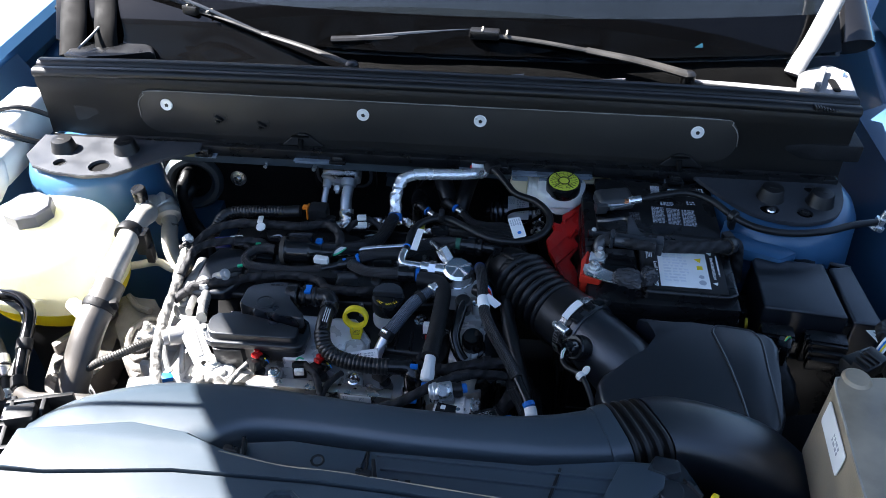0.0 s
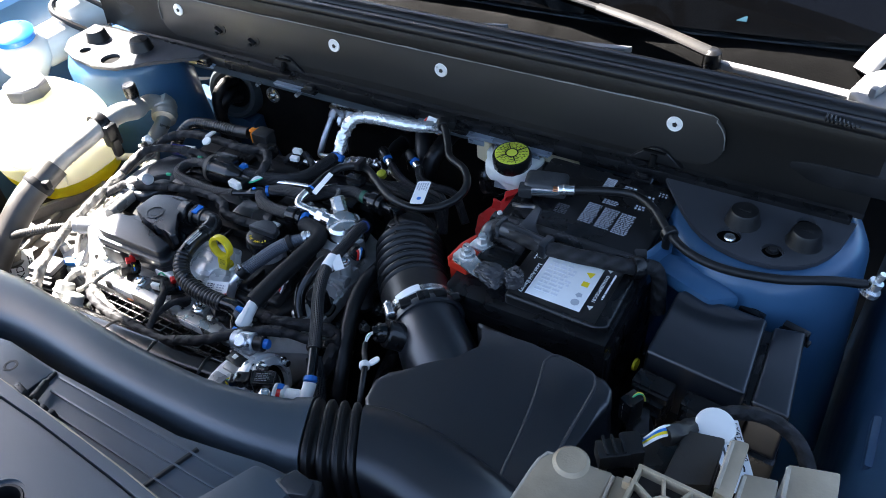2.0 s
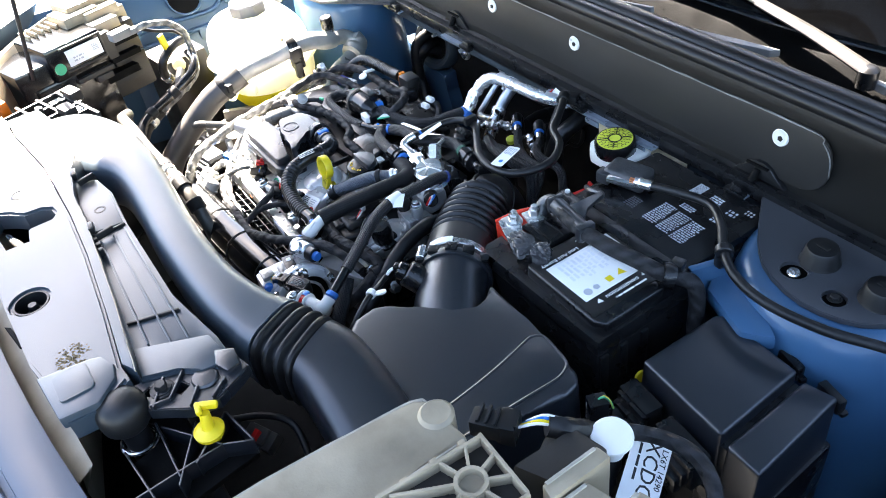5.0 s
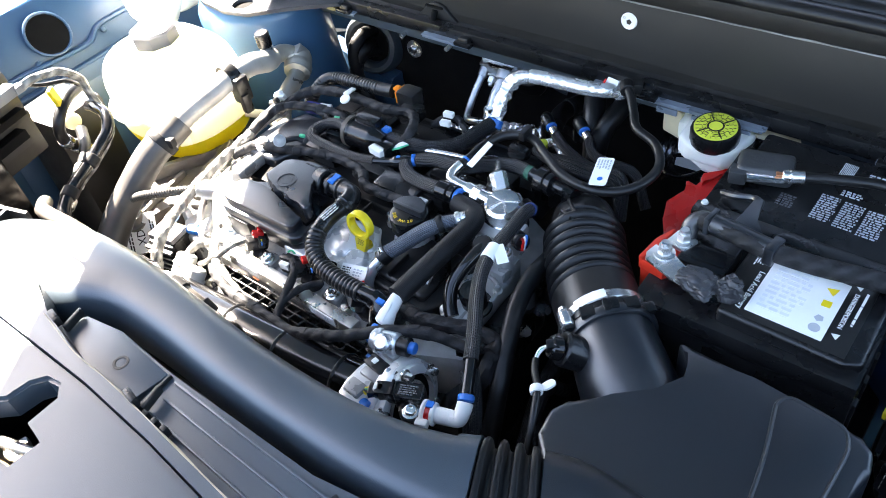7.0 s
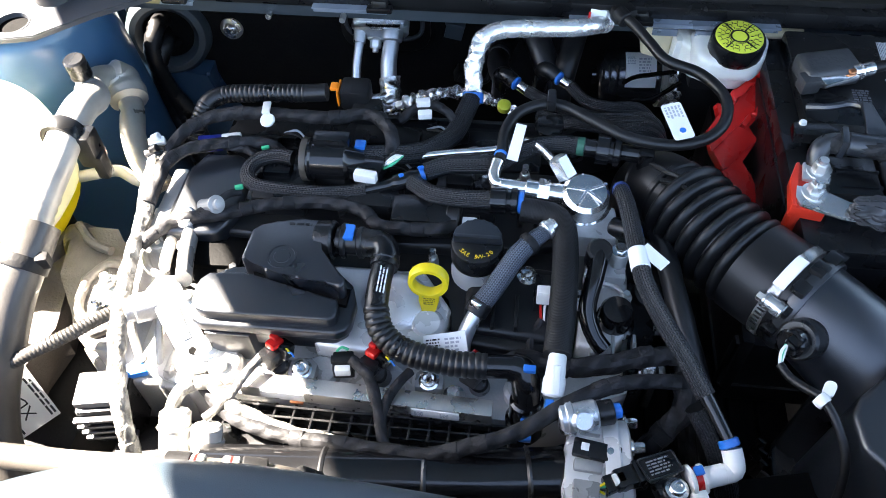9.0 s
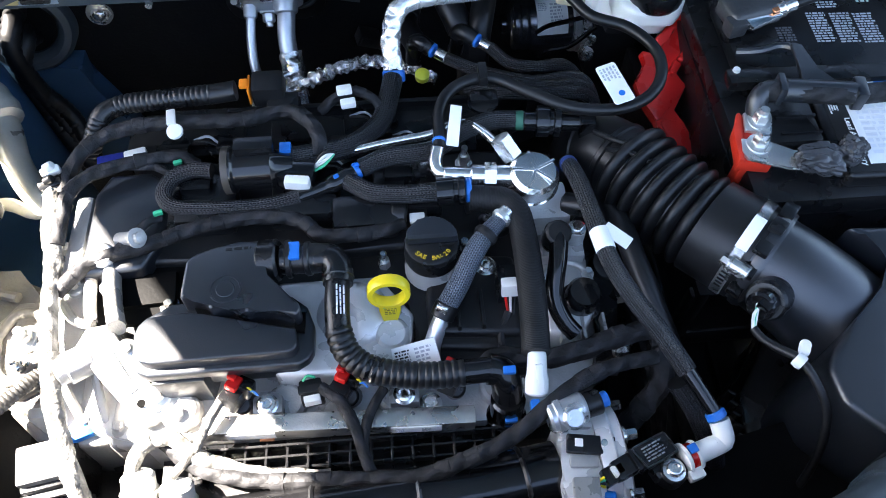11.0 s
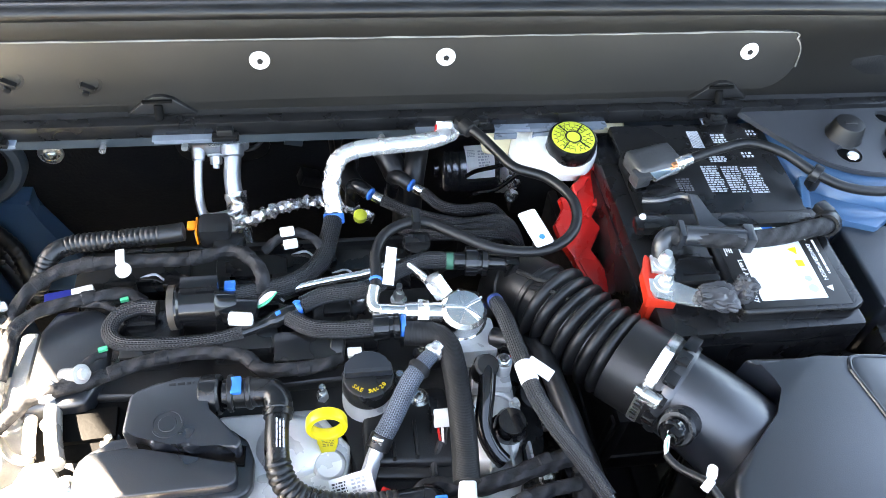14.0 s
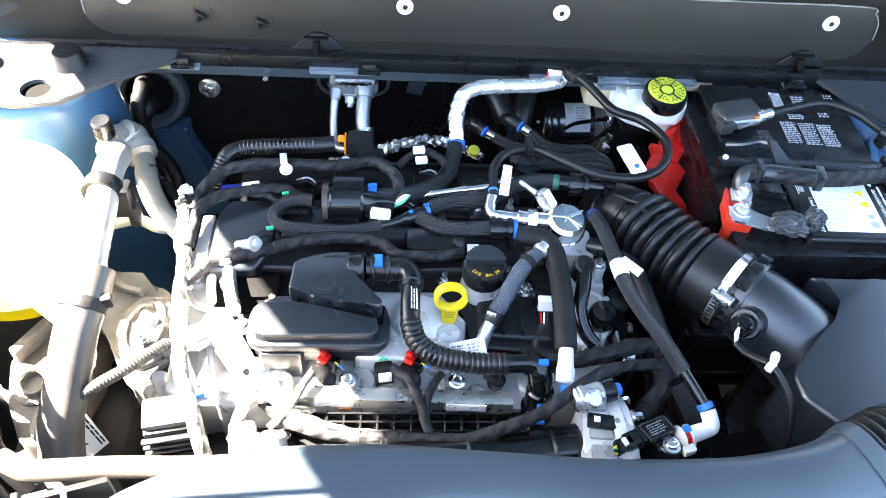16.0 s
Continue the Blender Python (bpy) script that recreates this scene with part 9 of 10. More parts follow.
def ac_block():
    a = thing("pipe_block", (-0.318, 1.225, 0.77), "bright metal pipe block on the firewall with two pipes", "pipe block")
    prism(bm := B(), rounded(-0.375, 0.775, -0.255, 0.862, 0.026, 5), 0, 0.010, 0.003, m=plane_pose((0, 1.238, 0), (1, 0, 0), (0, -1, 0)))
    part("seal_plate", bm, RUBBER, a, "black rubber surround")
    loop = [(x, 1.222, z) for x, z in rounded(-0.366, 0.800, -0.264, 0.866, 0.022, 4)]
    part("surround_rim", tube(B(), loop + loop[:1], 0.0032, 8, 0.006), mat("grey_rubber", (0.060, 0.062, 0.066), 0.4), a, "rounded rubber rim")
    prism(bm := B(), [(-0.352, 1.192), (-0.342, 1.184), (-0.290, 1.184), (-0.278, 1.194), (-0.280, 1.222), (-0.350, 1.222)], 0.826, 0.842, 0.003)
    box(bm, (-0.316, 1.206, 0.847), (0.066, 0.024, 0.012), rz=2, bev=0.003)
    blk = part("block", bm, TUBEALU, a)
    part("saddle", box(B(), (-0.316, 1.189, 0.8445), (0.058, 0.014, 0.005), rz=2, bev=0.0015), ZINC, blk)
    hexbolt(bm := B(), (-0.3185, 1.182, 0.830), (0, -0.75, -0.66), 0.0075, 0.010, 1.35)
    cyl(bm, (-0.3185, 1.175, 0.823), (-0.3185, 1.169, 0.8175), 0.0042, n=12, bev=0.001)
    part("nut", bm, ZINC, blk)
    p = [(-0.339, 1.190, 0.834), (-0.340, 1.178, 0.824), (-0.342, 1.160, 0.806), (-0.341, 1.140, 0.788), (-0.334, 1.124, 0.780), (-0.314, 1.120, 0.784), (-0.298, 1.124, 0.786)]
    thin = part("thin_pipe", tube(B(), p, 0.0058, 14, 0.003), TUBEALU, a, "thin dull aluminium pipe")
    part("collar", cyl(B(), p[0], p[1], 0.0088, 0.0078, n=18, bev=0.001), TUBEALU, thin)
    p = [(-0.298, 1.190, 0.838), (-0.298, 1.178, 0.828), (-0.300, 1.158, 0.810), (-0.297, 1.136, 0.788), (-0.291, 1.114, 0.762), (-0.287, 1.098, 0.735)]
    wide = part("wide_pipe", tube(B(), p, 0.0105, 18, 0.003), TUBEALU, a, "wide dull aluminium pipe")
    part("collar", cyl(B(), p[0], p[1], 0.0150, 0.0138, n=20, bev=0.002), TUBEALU, wide)
    tube(bm := B(), [(-0.2985, 1.146, 0.798), (-0.2945, 1.128, 0.780), (-0.2915, 1.116, 0.766)], 0.0132, 18, 0.002, lumpy(0.25, 2.0, 0.01))
    part("joint", bm, ZINC, wide, "brazed joint between the pipes")
    p = [(-0.345, 1.090, 0.780), (-0.31, 1.098, 0.782), (-0.285, 1.105, 0.787), (-0.245, 1.112, 0.800), (-0.205, 1.12, 0.803), (-0.17, 1.115, 0.80), (-0.13, 1.09, 0.80)]
    hose("foil_wrapped_line", p, 0.0068, FOIL, "thin line wrapped in crinkled foil", "pipe", step=0.0022, shape=lumpy(0.7, 3.0, 0.005))
    bm = box(B(), (-0.222, 1.226, 0.816), (0.024, 0.003, 0.030), ry=12, bev=0.001)
    box(bm, (-0.220, 1.219, 0.832), (0.026, 0.016, 0.003), ry=12, bev=0.001)
    solid("firewall_tab", bm, SLATE, "dull folded tab on the firewall", "tab")
    bm = box(B(), (-0.207, 1.214, 0.752), (0.028, 0.020, 0.018), ry=25, rz=10, bev=0.002)
    box(bm, (-0.207, 1.204, 0.753), (0.018, 0.004, 0.010), ry=25, rz=10, bev=0.001)
    box(bm, (-0.192, 1.210, 0.744), (0.012, 0.010, 0.012), ry=45, bev=0.002)
    tube(bm, [(-0.188, 1.212, 0.742), (-0.178, 1.225, 0.735), (-0.172, 1.232, 0.76), (-0.176, 1.233, 0.82), (-0.170, 1.234, 0.86)], 0.004, 8, 0.006)
    solid("sensor_plug", bm, PLASTIC, "loose black plug before the firewall", "plug")


def foil_pipe():
    p = [(-0.179, 0.990, 0.902), (-0.179, 1.003, 0.914), (-0.180, 1.018, 0.932), (-0.171, 1.036, 0.950), (-0.150, 1.045, 0.955), (-0.11, 1.050, 0.955), (-0.078, 1.056, 0.953), (-0.056, 1.068, 0.949), (-0.046, 1.086, 0.942)]

    def crumple(s, q):
        return 1 + (0.30 if s < 0.07 else 0.05) * noise.noise((s * 120, math.cos(q) * 2, math.sin(q) * 2))
    h = hose("foil_pipe", p, 0.0090, FOIL, "pipe wrapped in crinkled silver foil", "pipe", n=16, step=0.0022, shape=crumple)
    cyl(bm := B(), (-0.179, 0.990, 0.902), (-0.179, 0.998, 0.910), 0.011, n=16, bev=0.001)
    part("blue_collar", bm, BLUECLIP, h)
    cyl(bm := B(), (-0.050, 1.076, 0.946), (-0.045, 1.092, 0.940), 0.0118, n=18, bev=0.003)
    part("foil_end", bm, FOIL, h)
    tg = part("end_tag", box(B(), (-0.056, 1.074, 0.955), (0.017, 0.014, 0.001), rx=38, rz=-10, bev=0.0003), PAPER, h, "white tag with a red edge")
    part("red_edge", box(B(), (-0.0650, 1.0725, 0.9555), (0.0025, 0.010, 0.0014), rx=38, rz=-10, bev=0.0003), RED, tg)


def coolant_tank():
    t = thing("coolant_tank", (-0.70, 0.865, 0.785), "milky coolant tank with grey cap, part full of yellow coolant", "tank")

    def shell(z0, z1, grow=1.0):
        bm = B()
        rows = []
        n, k = 44, 20
        for j in range(k + 1):
            z = z0 + (z1 - z0) * j / k
            v = (z - 0.875) / 0.088
            s = max(0.02, (1 - abs(v) ** 3.4)) ** (1 / 3.4) if abs(v) < 1 else 0.02
            s *= 1 + 0.03 * min(0, v)
            ringv = []
            for i in range(n):
                q = 2 * math.pi * i / n
                c, w = math.cos(q), math.sin(q)
                ringv.append(bm.verts.new((-0.698 + 0.107 * grow * s * math.copysign(abs(c) ** 0.75, c), 0.868 + 0.090 * grow * s * math.copysign(abs(w) ** 0.75, w), z)))
            rows.append(ringv)
        for a, b in zip(rows, rows[1:]):
            for i in range(n):
                j = (i + 1) % n
                bm.faces.new((a[i], a[j], b[j], b[i]))
        bm.faces.new(rows[0][::-1])
        bm.faces.new(rows[-1])
        return bm
    up = part("upper_shell", shell(0.841, 0.962), TANK, t, "milky white upper shell")
    part("lower_shell", shell(0.788, 0.840, 0.995), COOLANT, t, "yellow with coolant")
    lathe(bm := B(), (-0.698, 0.868, 0.8725), (0, 0, 1), [(0.109, 0), (0.111, 0.001), (0.111, 0.005), (0.109, 0.006)], 44, wobble=lambda q, h: 0.91 + 0.085 * math.cos(2 * q))
    part("seam_flange", bm, TANK, t)
    lathe(bm := B(), (-0.703, 0.868, 0.950), (0, 0, 1), [(0.028, 0), (0.028, 0.008), (0.035, 0.009), (0.035, 0.030), (0.032, 0.033), (0.012, 0.0335)], 8, wobble=None)
    cap = part("cap", bm, mat("grey_cap", (0.10, 0.10, 0.105), 0.45), t, "eight-sided dark grey cap")
    bm = B()
    box(bm, (-0.618, 0.810, 0.86), (0.05, 0.02, 0.02), rz=-40, bev=0.004)
    cyl(bm, (-0.625, 0.78, 0.875), (-0.59, 0.755, 0.87), 0.011, n=14, bev=0.002)
    part("spout", bm, TANK, t)
    box(bm := B(), (-0.70, 0.868, 0.70), (0.12, 0.10, 0.18), bev=0.01)
    part("support", bm, DARK, t)


def washer_neck():
    w = thing("washer_filler", (-0.86, 0.99, 0.90), "white washer filler neck with blue cap on the inner wing", "filler neck")
    bm = B()
    lathe(bm, (-0.865, 0.975, 0.905), (0.15, -0.1, 1), [(0.030, 0), (0.046, 0.03), (0.048, 0.06), (0.040, 0.075), (0.030, 0.082)], 28)
    box(bm, (-0.86, 1.04, 0.94), (0.07, 0.10, 0.06), bev=0.02, seg=3)
    part("neck", bm, WHITE, w)
    lathe(bm := B(), (-0.853, 0.967, 0.985), (0.15, -0.1, 1), [(0.036, 0), (0.036, 0.010), (0.030, 0.014), (0.008, 0.015)], 26)
    part("lid", bm, BLUECLIP, w, "blue flip lid")
    bm = B()
    box(bm, (-0.868, 1.14, 0.955), (0.07, 0.13, 0.08), bev=0.02, seg=3)
    part("bottle", bm, WHITE, w, "white washer bottle shoulder")
    tube(bm := B(), [(-0.80, 1.13, 0.975), (-0.835, 1.115, 0.998), (-0.872, 1.105, 1.000), (-0.905, 1.10, 0.985)], 0.0045, 8, 0.005)
    tube(bm, [(-0.80, 1.075, 0.955), (-0.828, 1.062, 0.972), (-0.86, 1.06, 0.985), (-0.882, 1.075, 0.992), (-0.888, 1.10, 0.995)], 0.0055, 8, 0.005)
    part("wire", bm, RUBBER, w)


def left_pipes():
    # refrigerant pipe with black service cap
    p = [(-0.556, 0.768, 0.920), (-0.559, 0.80, 0.924), (-0.562, 0.845, 0.926), (-0.566, 0.885, 0.928), (-0.570, 0.925, 0.924), (-0.573, 0.955, 0.912), (-0.588, 0.975, 0.902)]
    h = hose("coolant_pipe", p, 0.0165, mat("pale_pipe", (0.42, 0.41, 0.38), 0.4, 0.3), "pale ribbed plastic coolant pipe", "pipe", n=16, step=0.004, shape=lambda s, q: 1 + 0.06 * (math.sin(2 * math.pi * s / 0.012) > 0.4) * (s < 0.05))
    bm = B()
    cyl(bm, (-0.586, 0.972, 0.905), (-0.586, 0.972, 0.930), 0.010, n=16, bev=0.001)
    part("valve_stem", bm, TUBEALU, h)
    cyl(bm := B(), (-0.586, 0.971, 0.926), (-0.586, 0.970, 0.950), 0.0115, n=18, bev=0.002)
    part("black_cap", bm, PLASTIC, h, "black service cap")
    bm = B()
    ring(bm, (-0.567, 0.882, 0.928), (0.05, 1, 0), 0.018, 0.004, 24, 6, flat=2.5)
    box(bm, (-0.548, 0.882, 0.915), (0.02, 0.022, 0.04), bev=0.004)
    box(bm, (-0.540, 0.878, 0.895), (0.012, 0.014, 0.03), bev=0.003)
    part("clip", bm, PLASTIC, h, "black pipe clip")
    p = [(-0.588, 0.975, 0.902), (-0.592, 1.005, 0.895), (-0.580, 1.018, 0.880), (-0.560, 0.99, 0.868), (-0.548, 0.955, 0.860), (-0.53, 0.925, 0.850), (-0.505, 0.905, 0.835)]
    g = hose("metal_line", p, 0.0135, mat("dull_warm_metal", (0.46, 0.44, 0.39), 0.38, 0.6, var=0.25), "dull warm-grey metal line with a thick joint", "pipe", n=16, step=0.004, shape=lambda s, q: 1 + 0.55 * (0.045 < s < 0.085) + 0.12 * (0.052 < s < 0.06) + 0.1 * (0.07 < s < 0.078))
    hose("steel_tube", [(-0.500, 0.912, 0.84), (-0.528, 0.905, 0.842), (-0.555, 0.915, 0.845), (-0.585, 0.912, 0.84), (-0.62, 0.905, 0.835)], 0.0065, mat("pale_tube", (0.50, 0.47, 0.40), 0.4, 0.3), "thin pale tube round the mount", "pipe")
    # radiator hose
    p = [(-0.550, 0.775, 0.924), (-0.553, 0.752, 0.915), (-0.560, 0.716, 0.897), (-0.566, 0.678, 0.868), (-0.571, 0.642, 0.836), (-0.562, 0.603, 0.80), (-0.53, 0.57, 0.75)]
    r = hose("radiator_hose", p, 0.0210, DUSTRUB, "thick dusty rubber radiator hose in the sun", "hose", n=22, step=0.006)
    c, d = along(p, 0.12)
    lathe(bm := B(), c - d * 0.006, d, [(0.0225, 0), (0.023, 0.001), (0.023, 0.011), (0.0225, 0.012)], 30)
    box(bm, c + Vector((0.022, 0.0, 0.006)), (0.012, 0.010, 0.014), rz=15, bev=0.002)
    part("clamp", bm, DARK, r, "dark spring clamp")
    q = [(-0.585, 0.662, 0.850), (-0.560, 0.665, 0.862), (-0.535, 0.6754, 0.8720), (-0.510, 0.694, 0.8735), (-0.492, 0.714, 0.8705), (-0.480, 0.730, 0.864)]
    hose("corrugated_loom", q, 0.0062, mat("dusty_grey_tube", (0.032, 0.030, 0.027), 0.5, var=0.2), "dusty grey corrugated cable tube", "cable", n=14, step=0.0011, shape=ribbed(0.0034, 0.06))
    # line across the front, behind the duct
    p = [(-0.575, 0.575, 0.920), (-0.556, 0.564, 0.927), (-0.541, 0.560, 0.930), (-0.482, 0.562, 0.932), (-0.415, 0.562, 0.932), (-0.347, 0.566, 0.930), (-0.285, 0.572, 0.915), (-0.25, 0.575, 0.885), (-0.235, 0.58, 0.83)]
    f = hose("front_line", p, 0.0092, DUSTRUB, "dusty black rubber line running along behind the duct", "pipe", n=14)
    for fr, ml in ((0.60, WHITE), (0.66, WHITE)):
        sleeve("paint_mark", p, fr, 0.012, 0.0112, ml, f)
        sleeve("red_mark", p, fr, 0.004, 0.0114, RED, f)
    for fr in (0.57, 0.70, 0.80):
        sleeve("crimp", p, fr, 0.018, 0.0122, DARK, f)
    bent = (([(-0.757, 0.750, 0.934), (-0.739, 0.718, 0.936), (-0.726, 0.689, 0.920), (-0.731, 0.684, 0.892), (-0.749, 0.703, 0.859), (-0.770, 0.724, 0.831)], RUBBER, (0.62, 0.78, 0.92), ZINC, 0.0085),
            ([(-0.715, 0.735, 0.922), (-0.690, 0.733, 0.928), (-0.657, 0.728, 0.929), (-0.637, 0.710, 0.917), (-0.627, 0.665, 0.900), (-0.613, 0.618, 0.887), (-0.592, 0.590, 0.878), (-0.57, 0.575, 0.86)], GLOSSY, (0.52, 0.74), DARK, 0.0085),
            ([(-0.735, 0.715, 0.885), (-0.690, 0.690, 0.880), (-0.655, 0.645, 0.865), (-0.630, 0.600, 0.850), (-0.60, 0.57, 0.82)], RUBBER, (0.4, 0.5, 0.66), ZINC, 0.0085))
    for p, ml, marks, mk, r in bent:
        h2 = hose("side_line", p, r, ml, "bent line with crimped ends beside the tank", "pipe", n=14)
        for fr in marks:
            sleeve("crimp", p, fr, 0.016, r * 1.22, mk, h2)
    lathe(bm := B(), (-0.786, 0.725, 0.878), (1, 0, 0.2), [(0.013, 0), (0.013, 0.010), (0.010, 0.014), (0.004, 0.016)], 20)
    solid("wing_plug", bm, AGED, "pale round plug on the splash panel", "plug")
    # paper tag
    m = plane_pose((-0.5780, 0.6640, 0.790), (-0.55, 0.45, 0.70), (0.60, -0.30, 0.74))
    tg = solid("paper_tag", prism(B(), [(-0.030, -0.021), (0.028, -0.023), (0.030, 0.021), (-0.028, 0.023)], 0, 0.0008, 0.0002, 1, m=m), PAPER, "white paper tag with printed code on the loom", "tag")
    words("tag_code", "XDC", 0.016, m @ Matrix.Translation((0.0, 0.0, 0.001)) @ rot(0, 0, 0), INK, tg)
    part("tag_print", bars(B(), m @ Matrix.Translation((0, 0, 0.0009)), -0.026, 0.012, 0.02, 0.019, 2, 17), INK, tg)
    part("tag_print", bars(B(), m @ Matrix.Translation((0, 0, 0.0009)), -0.026, -0.020, 0.02, -0.013, 2, 18), INK, tg)


brake_reservoir()
booster()
ac_block()
foil_pipe()
coolant_tank()
washer_neck()
left_pipes()

# ---- hoses and looms over the engine ----


def hoses():
    # braided hose from foil pipe to the canister
    p = [(-0.179, 0.996, 0.907), (-0.185, 0.968, 0.907), (-0.195, 0.937, 0.905), (-0.220, 0.911, 0.908), (-0.249, 0.901, 0.911), (-0.287, 0.894, 0.913), (-0.305, 0.892, 0.914)]
    hose("braided_hose", p, 0.0098, BRAID, "black braided hose rising to the foil pipe", "hose", n=16, step=0.004)
    # canister
    c = thing("purge_canister", (-0.305, 0.886, 0.885), "black purge valve canister with wired plug", "canister")
    lathe(bm := B(), (-0.335, 0.887, 0.912), (1, 0, 0.02), [(0.014, 0), (0.0205, 0.003), (0.0205, 0.010), (0.0185, 0.012), (0.0185, 0.044), (0.014, 0.048), (0.010, 0.062)], 28)
    part("body", bm, GLOSSY, c)
    lathe(bm := B(), (-0.333, 0.887, 0.912), (1, 0, 0.02), [(0.0212, 0), (0.0212, 0.006)], 28)
    part("band", bm, mat("brown_band", (0.05, 0.04, 0.03), 0.4), c)
    box(bm := B(), (-0.305, 0.896, 0.931), (0.034, 0.014, 0.012), bev=0.002)
    part("bracket", bm, PLASTIC, c)
    box(bm := B(), (-0.270, 0.878, 0.912), (0.032, 0.018, 0.016), rz=-8, bev=0.002)
    pl = part("plug", bm, GLOSSY, c)
    box(bm := B(), (-0.269, 0.868, 0.915), (0.022, 0.012, 0.010), rz=-8, bev=0.0015)
    part("white_lock", bm, WHITE, pl, "white plug lock")
    box(bm := B(), (-0.279, 0.899, 0.922), (0.010, 0.010, 0.008), bev=0.001)
    part("blue_tab", bm, BLUECLIP, pl)
    for k in range(4):
        tube(bm := B(), [(-0.255, 0.879 + 0.002 * k, 0.914), (-0.245, 0.882 + 0.003 * k, 0.918 + 0.002 * k), (-0.237, 0.892, 0.920)], 0.0014, 6, 0.004)
        part("wire", bm, (GREEN, WHITE, WHITE, INK)[k], pl)
    # U-shaped braided loop
    p = [(-0.345, 0.889, 0.910), (-0.362, 0.891, 0.910), (-0.380, 0.884, 0.908), (-0.386, 0.868, 0.906), (-0.374, 0.855, 0.905), (-0.341, 0.852, 0.904), (-0.300, 0.853, 0.903), (-0.268, 0.858, 0.905)]
    u = hose("braided_hose", p, 0.0072, BRAID, "black braided hose bent in a tight loop", "hose", n=14, step=0.003)
    # line with blue quick locks
    p2 = [(-0.270, 0.858, 0.905), (-0.248, 0.865, 0.907), (-0.232, 0.871, 0.909), (-0.214, 0.880, 0.912)]
    q = hose("quick_connector", p2, 0.0062, GLOSSY, "black pipe joint with blue lock clips", "connector", n=12, step=0.003, shape=lambda s, a: 1 + 0.35 * (0.028 < s < 0.05))
    for f in (0.58, 0.92):
        cc, d = along(p2, f)
        ring(bm := B(), cc, d, 0.0066, 0.0012, 20, 6, flat=2.0)
        box(bm, cc + Vector((0, 0, 0.008)), (0.005, 0.004, 0.003), rz=25, bev=0.001)
        part("lock_clip", bm, BLUECLIP, q, "bright blue lock clip")
    p = [(-0.214, 0.880, 0.912), (-0.192, 0.888, 0.915), (-0.165, 0.889, 0.917), (-0.147, 0.892, 0.918), (-0.124, 0.906, 0.922), (-0.094, 0.915, 0.925), (-0.066, 0.912, 0.926)]
    h = hose("braided_hose", p, 0.0086, BRAID, "black braided hose with a green end band", "hose", n=16, step=0.003)
    sleeve("green_band", p, 0.965, 0.008, 0.0089, mat("dark_green", (0.02, 0.10, 0.06), 0.5), h)
    bm = B()
    lathe(bm, (-0.066, 0.912, 0.926), (1, -0.12, 0), [(0.009, 0), (0.009, 0.010), (0.0145, 0.011), (0.0145, 0.022), (0.012, 0.023), (0.012, 0.026), (0.0145, 0.027), (0.0145, 0.032), (0.008, 0.034), (0.008, 0.056)], 24)
    box(bm, (-0.010, 0.904, 0.926), (0.014, 0.020, 0.022), rz=-7, bev=0.003)
    solid("check_valve", bm, GLOSSY, "glossy black check valve at the hose end", "valve")
    # hose then foam sleeve down to the white connector
    p = [(-0.228, 0.872, 0.908), (-0.218, 0.862, 0.911), (-0.204, 0.852, 0.913), (-0.181, 0.847, 0.915), (-0.155, 0.845, 0.918), (-0.138, 0.844, 0.919)]
    h = hose("braided_hose", p, 0.0084, BRAID, "black braided hose over the cover", "hose", n=16, step=0.003)
    bm = B()
    lathe(bm, (-0.150, 0.845, 0.918), (1, -0.02, 0.03), [(0.0125, 0), (0.0125, 0.014), (0.010, 0.015), (0.010, 0.018), (0.0125, 0.019), (0.0125, 0.024)], 24)
    part("coupling", bm, GLOSSY, h)
    sleeve("blue_band", [(-0.127, 0.844, 0.919), (-0.119, 0.844, 0.919)], 0.5, 0.005, 0.0105, BLUECLIP, h, "blue band")
    p = [(-0.122, 0.838, 0.916), (-0.104, 0.836, 0.916), (-0.091, 0.832, 0.916), (-0.084, 0.820, 0.917), (-0.082, 0.802, 0.918), (-0.082, 0.77, 0.920), (-0.084, 0.725, 0.920), (-0.087, 0.690, 0.917)]
    f = hose("foam_sleeved_hose", p, 0.0112, KNIT, "hose in a ribbed black foam sleeve", "hose", n=20, step=0.004)
    bm = B()
    lathe(bm, (-0.086, 0.692, 0.917), (-0.06, -0.72, -0.45), [(0.0065, 0), (0.0072, 0.003), (0.0080, 0.018), (0.0090, 0.021), (0.0090, 0.032), (0.0065, 0.034)], 22)
    box(bm, (-0.0865, 0.672, 0.9115), (0.006, 0.022, 0.006), rx=32, bev=0.0015)
    w = part("white_joint", bm, WHITE, f, "white plastic joint")
    box(bm := B(), (-0.0905, 0.655, 0.898), (0.007, 0.008, 0.010), bev=0.001)
    part("blue_mark", bm, BLUECLIP, w)
    # the big loop with the white tag
    p = [(-0.145, 0.882, 0.931), (-0.143, 0.900, 0.932), (-0.142, 0.920, 0.933), (-0.132, 0.941, 0.936), (-0.112, 0.951, 0.940), (-0.089, 0.951, 0.941), (-0.061, 0.933, 0.941), (-0.026, 0.912, 0.941), (0.012, 0.905, 0.942), (0.042, 0.913, 0.945), (0.060, 0.935, 0.948), (0.062, 0.966, 0.950), (0.042, 0.996, 0.951), (0.011, 1.012, 0.952), (-0.004, 1.033, 0.955), (-0.020, 1.055, 0.960), (-0.034, 1.070, 0.962)]
    h = hose("fuel_hose", p, 0.0054, RUBBER, "black rubber hose in a wide loop with a white tag", "hose", n=14, step=0.005)
    sleeve("blue_collar", p, 0.015, 0.004, 0.0061, BLUECLIP, h)
    m = plane_pose((0.016, 0.922, 0.952), (0.25, -0.97, 0.05), (-0.1, -0.1, 1))
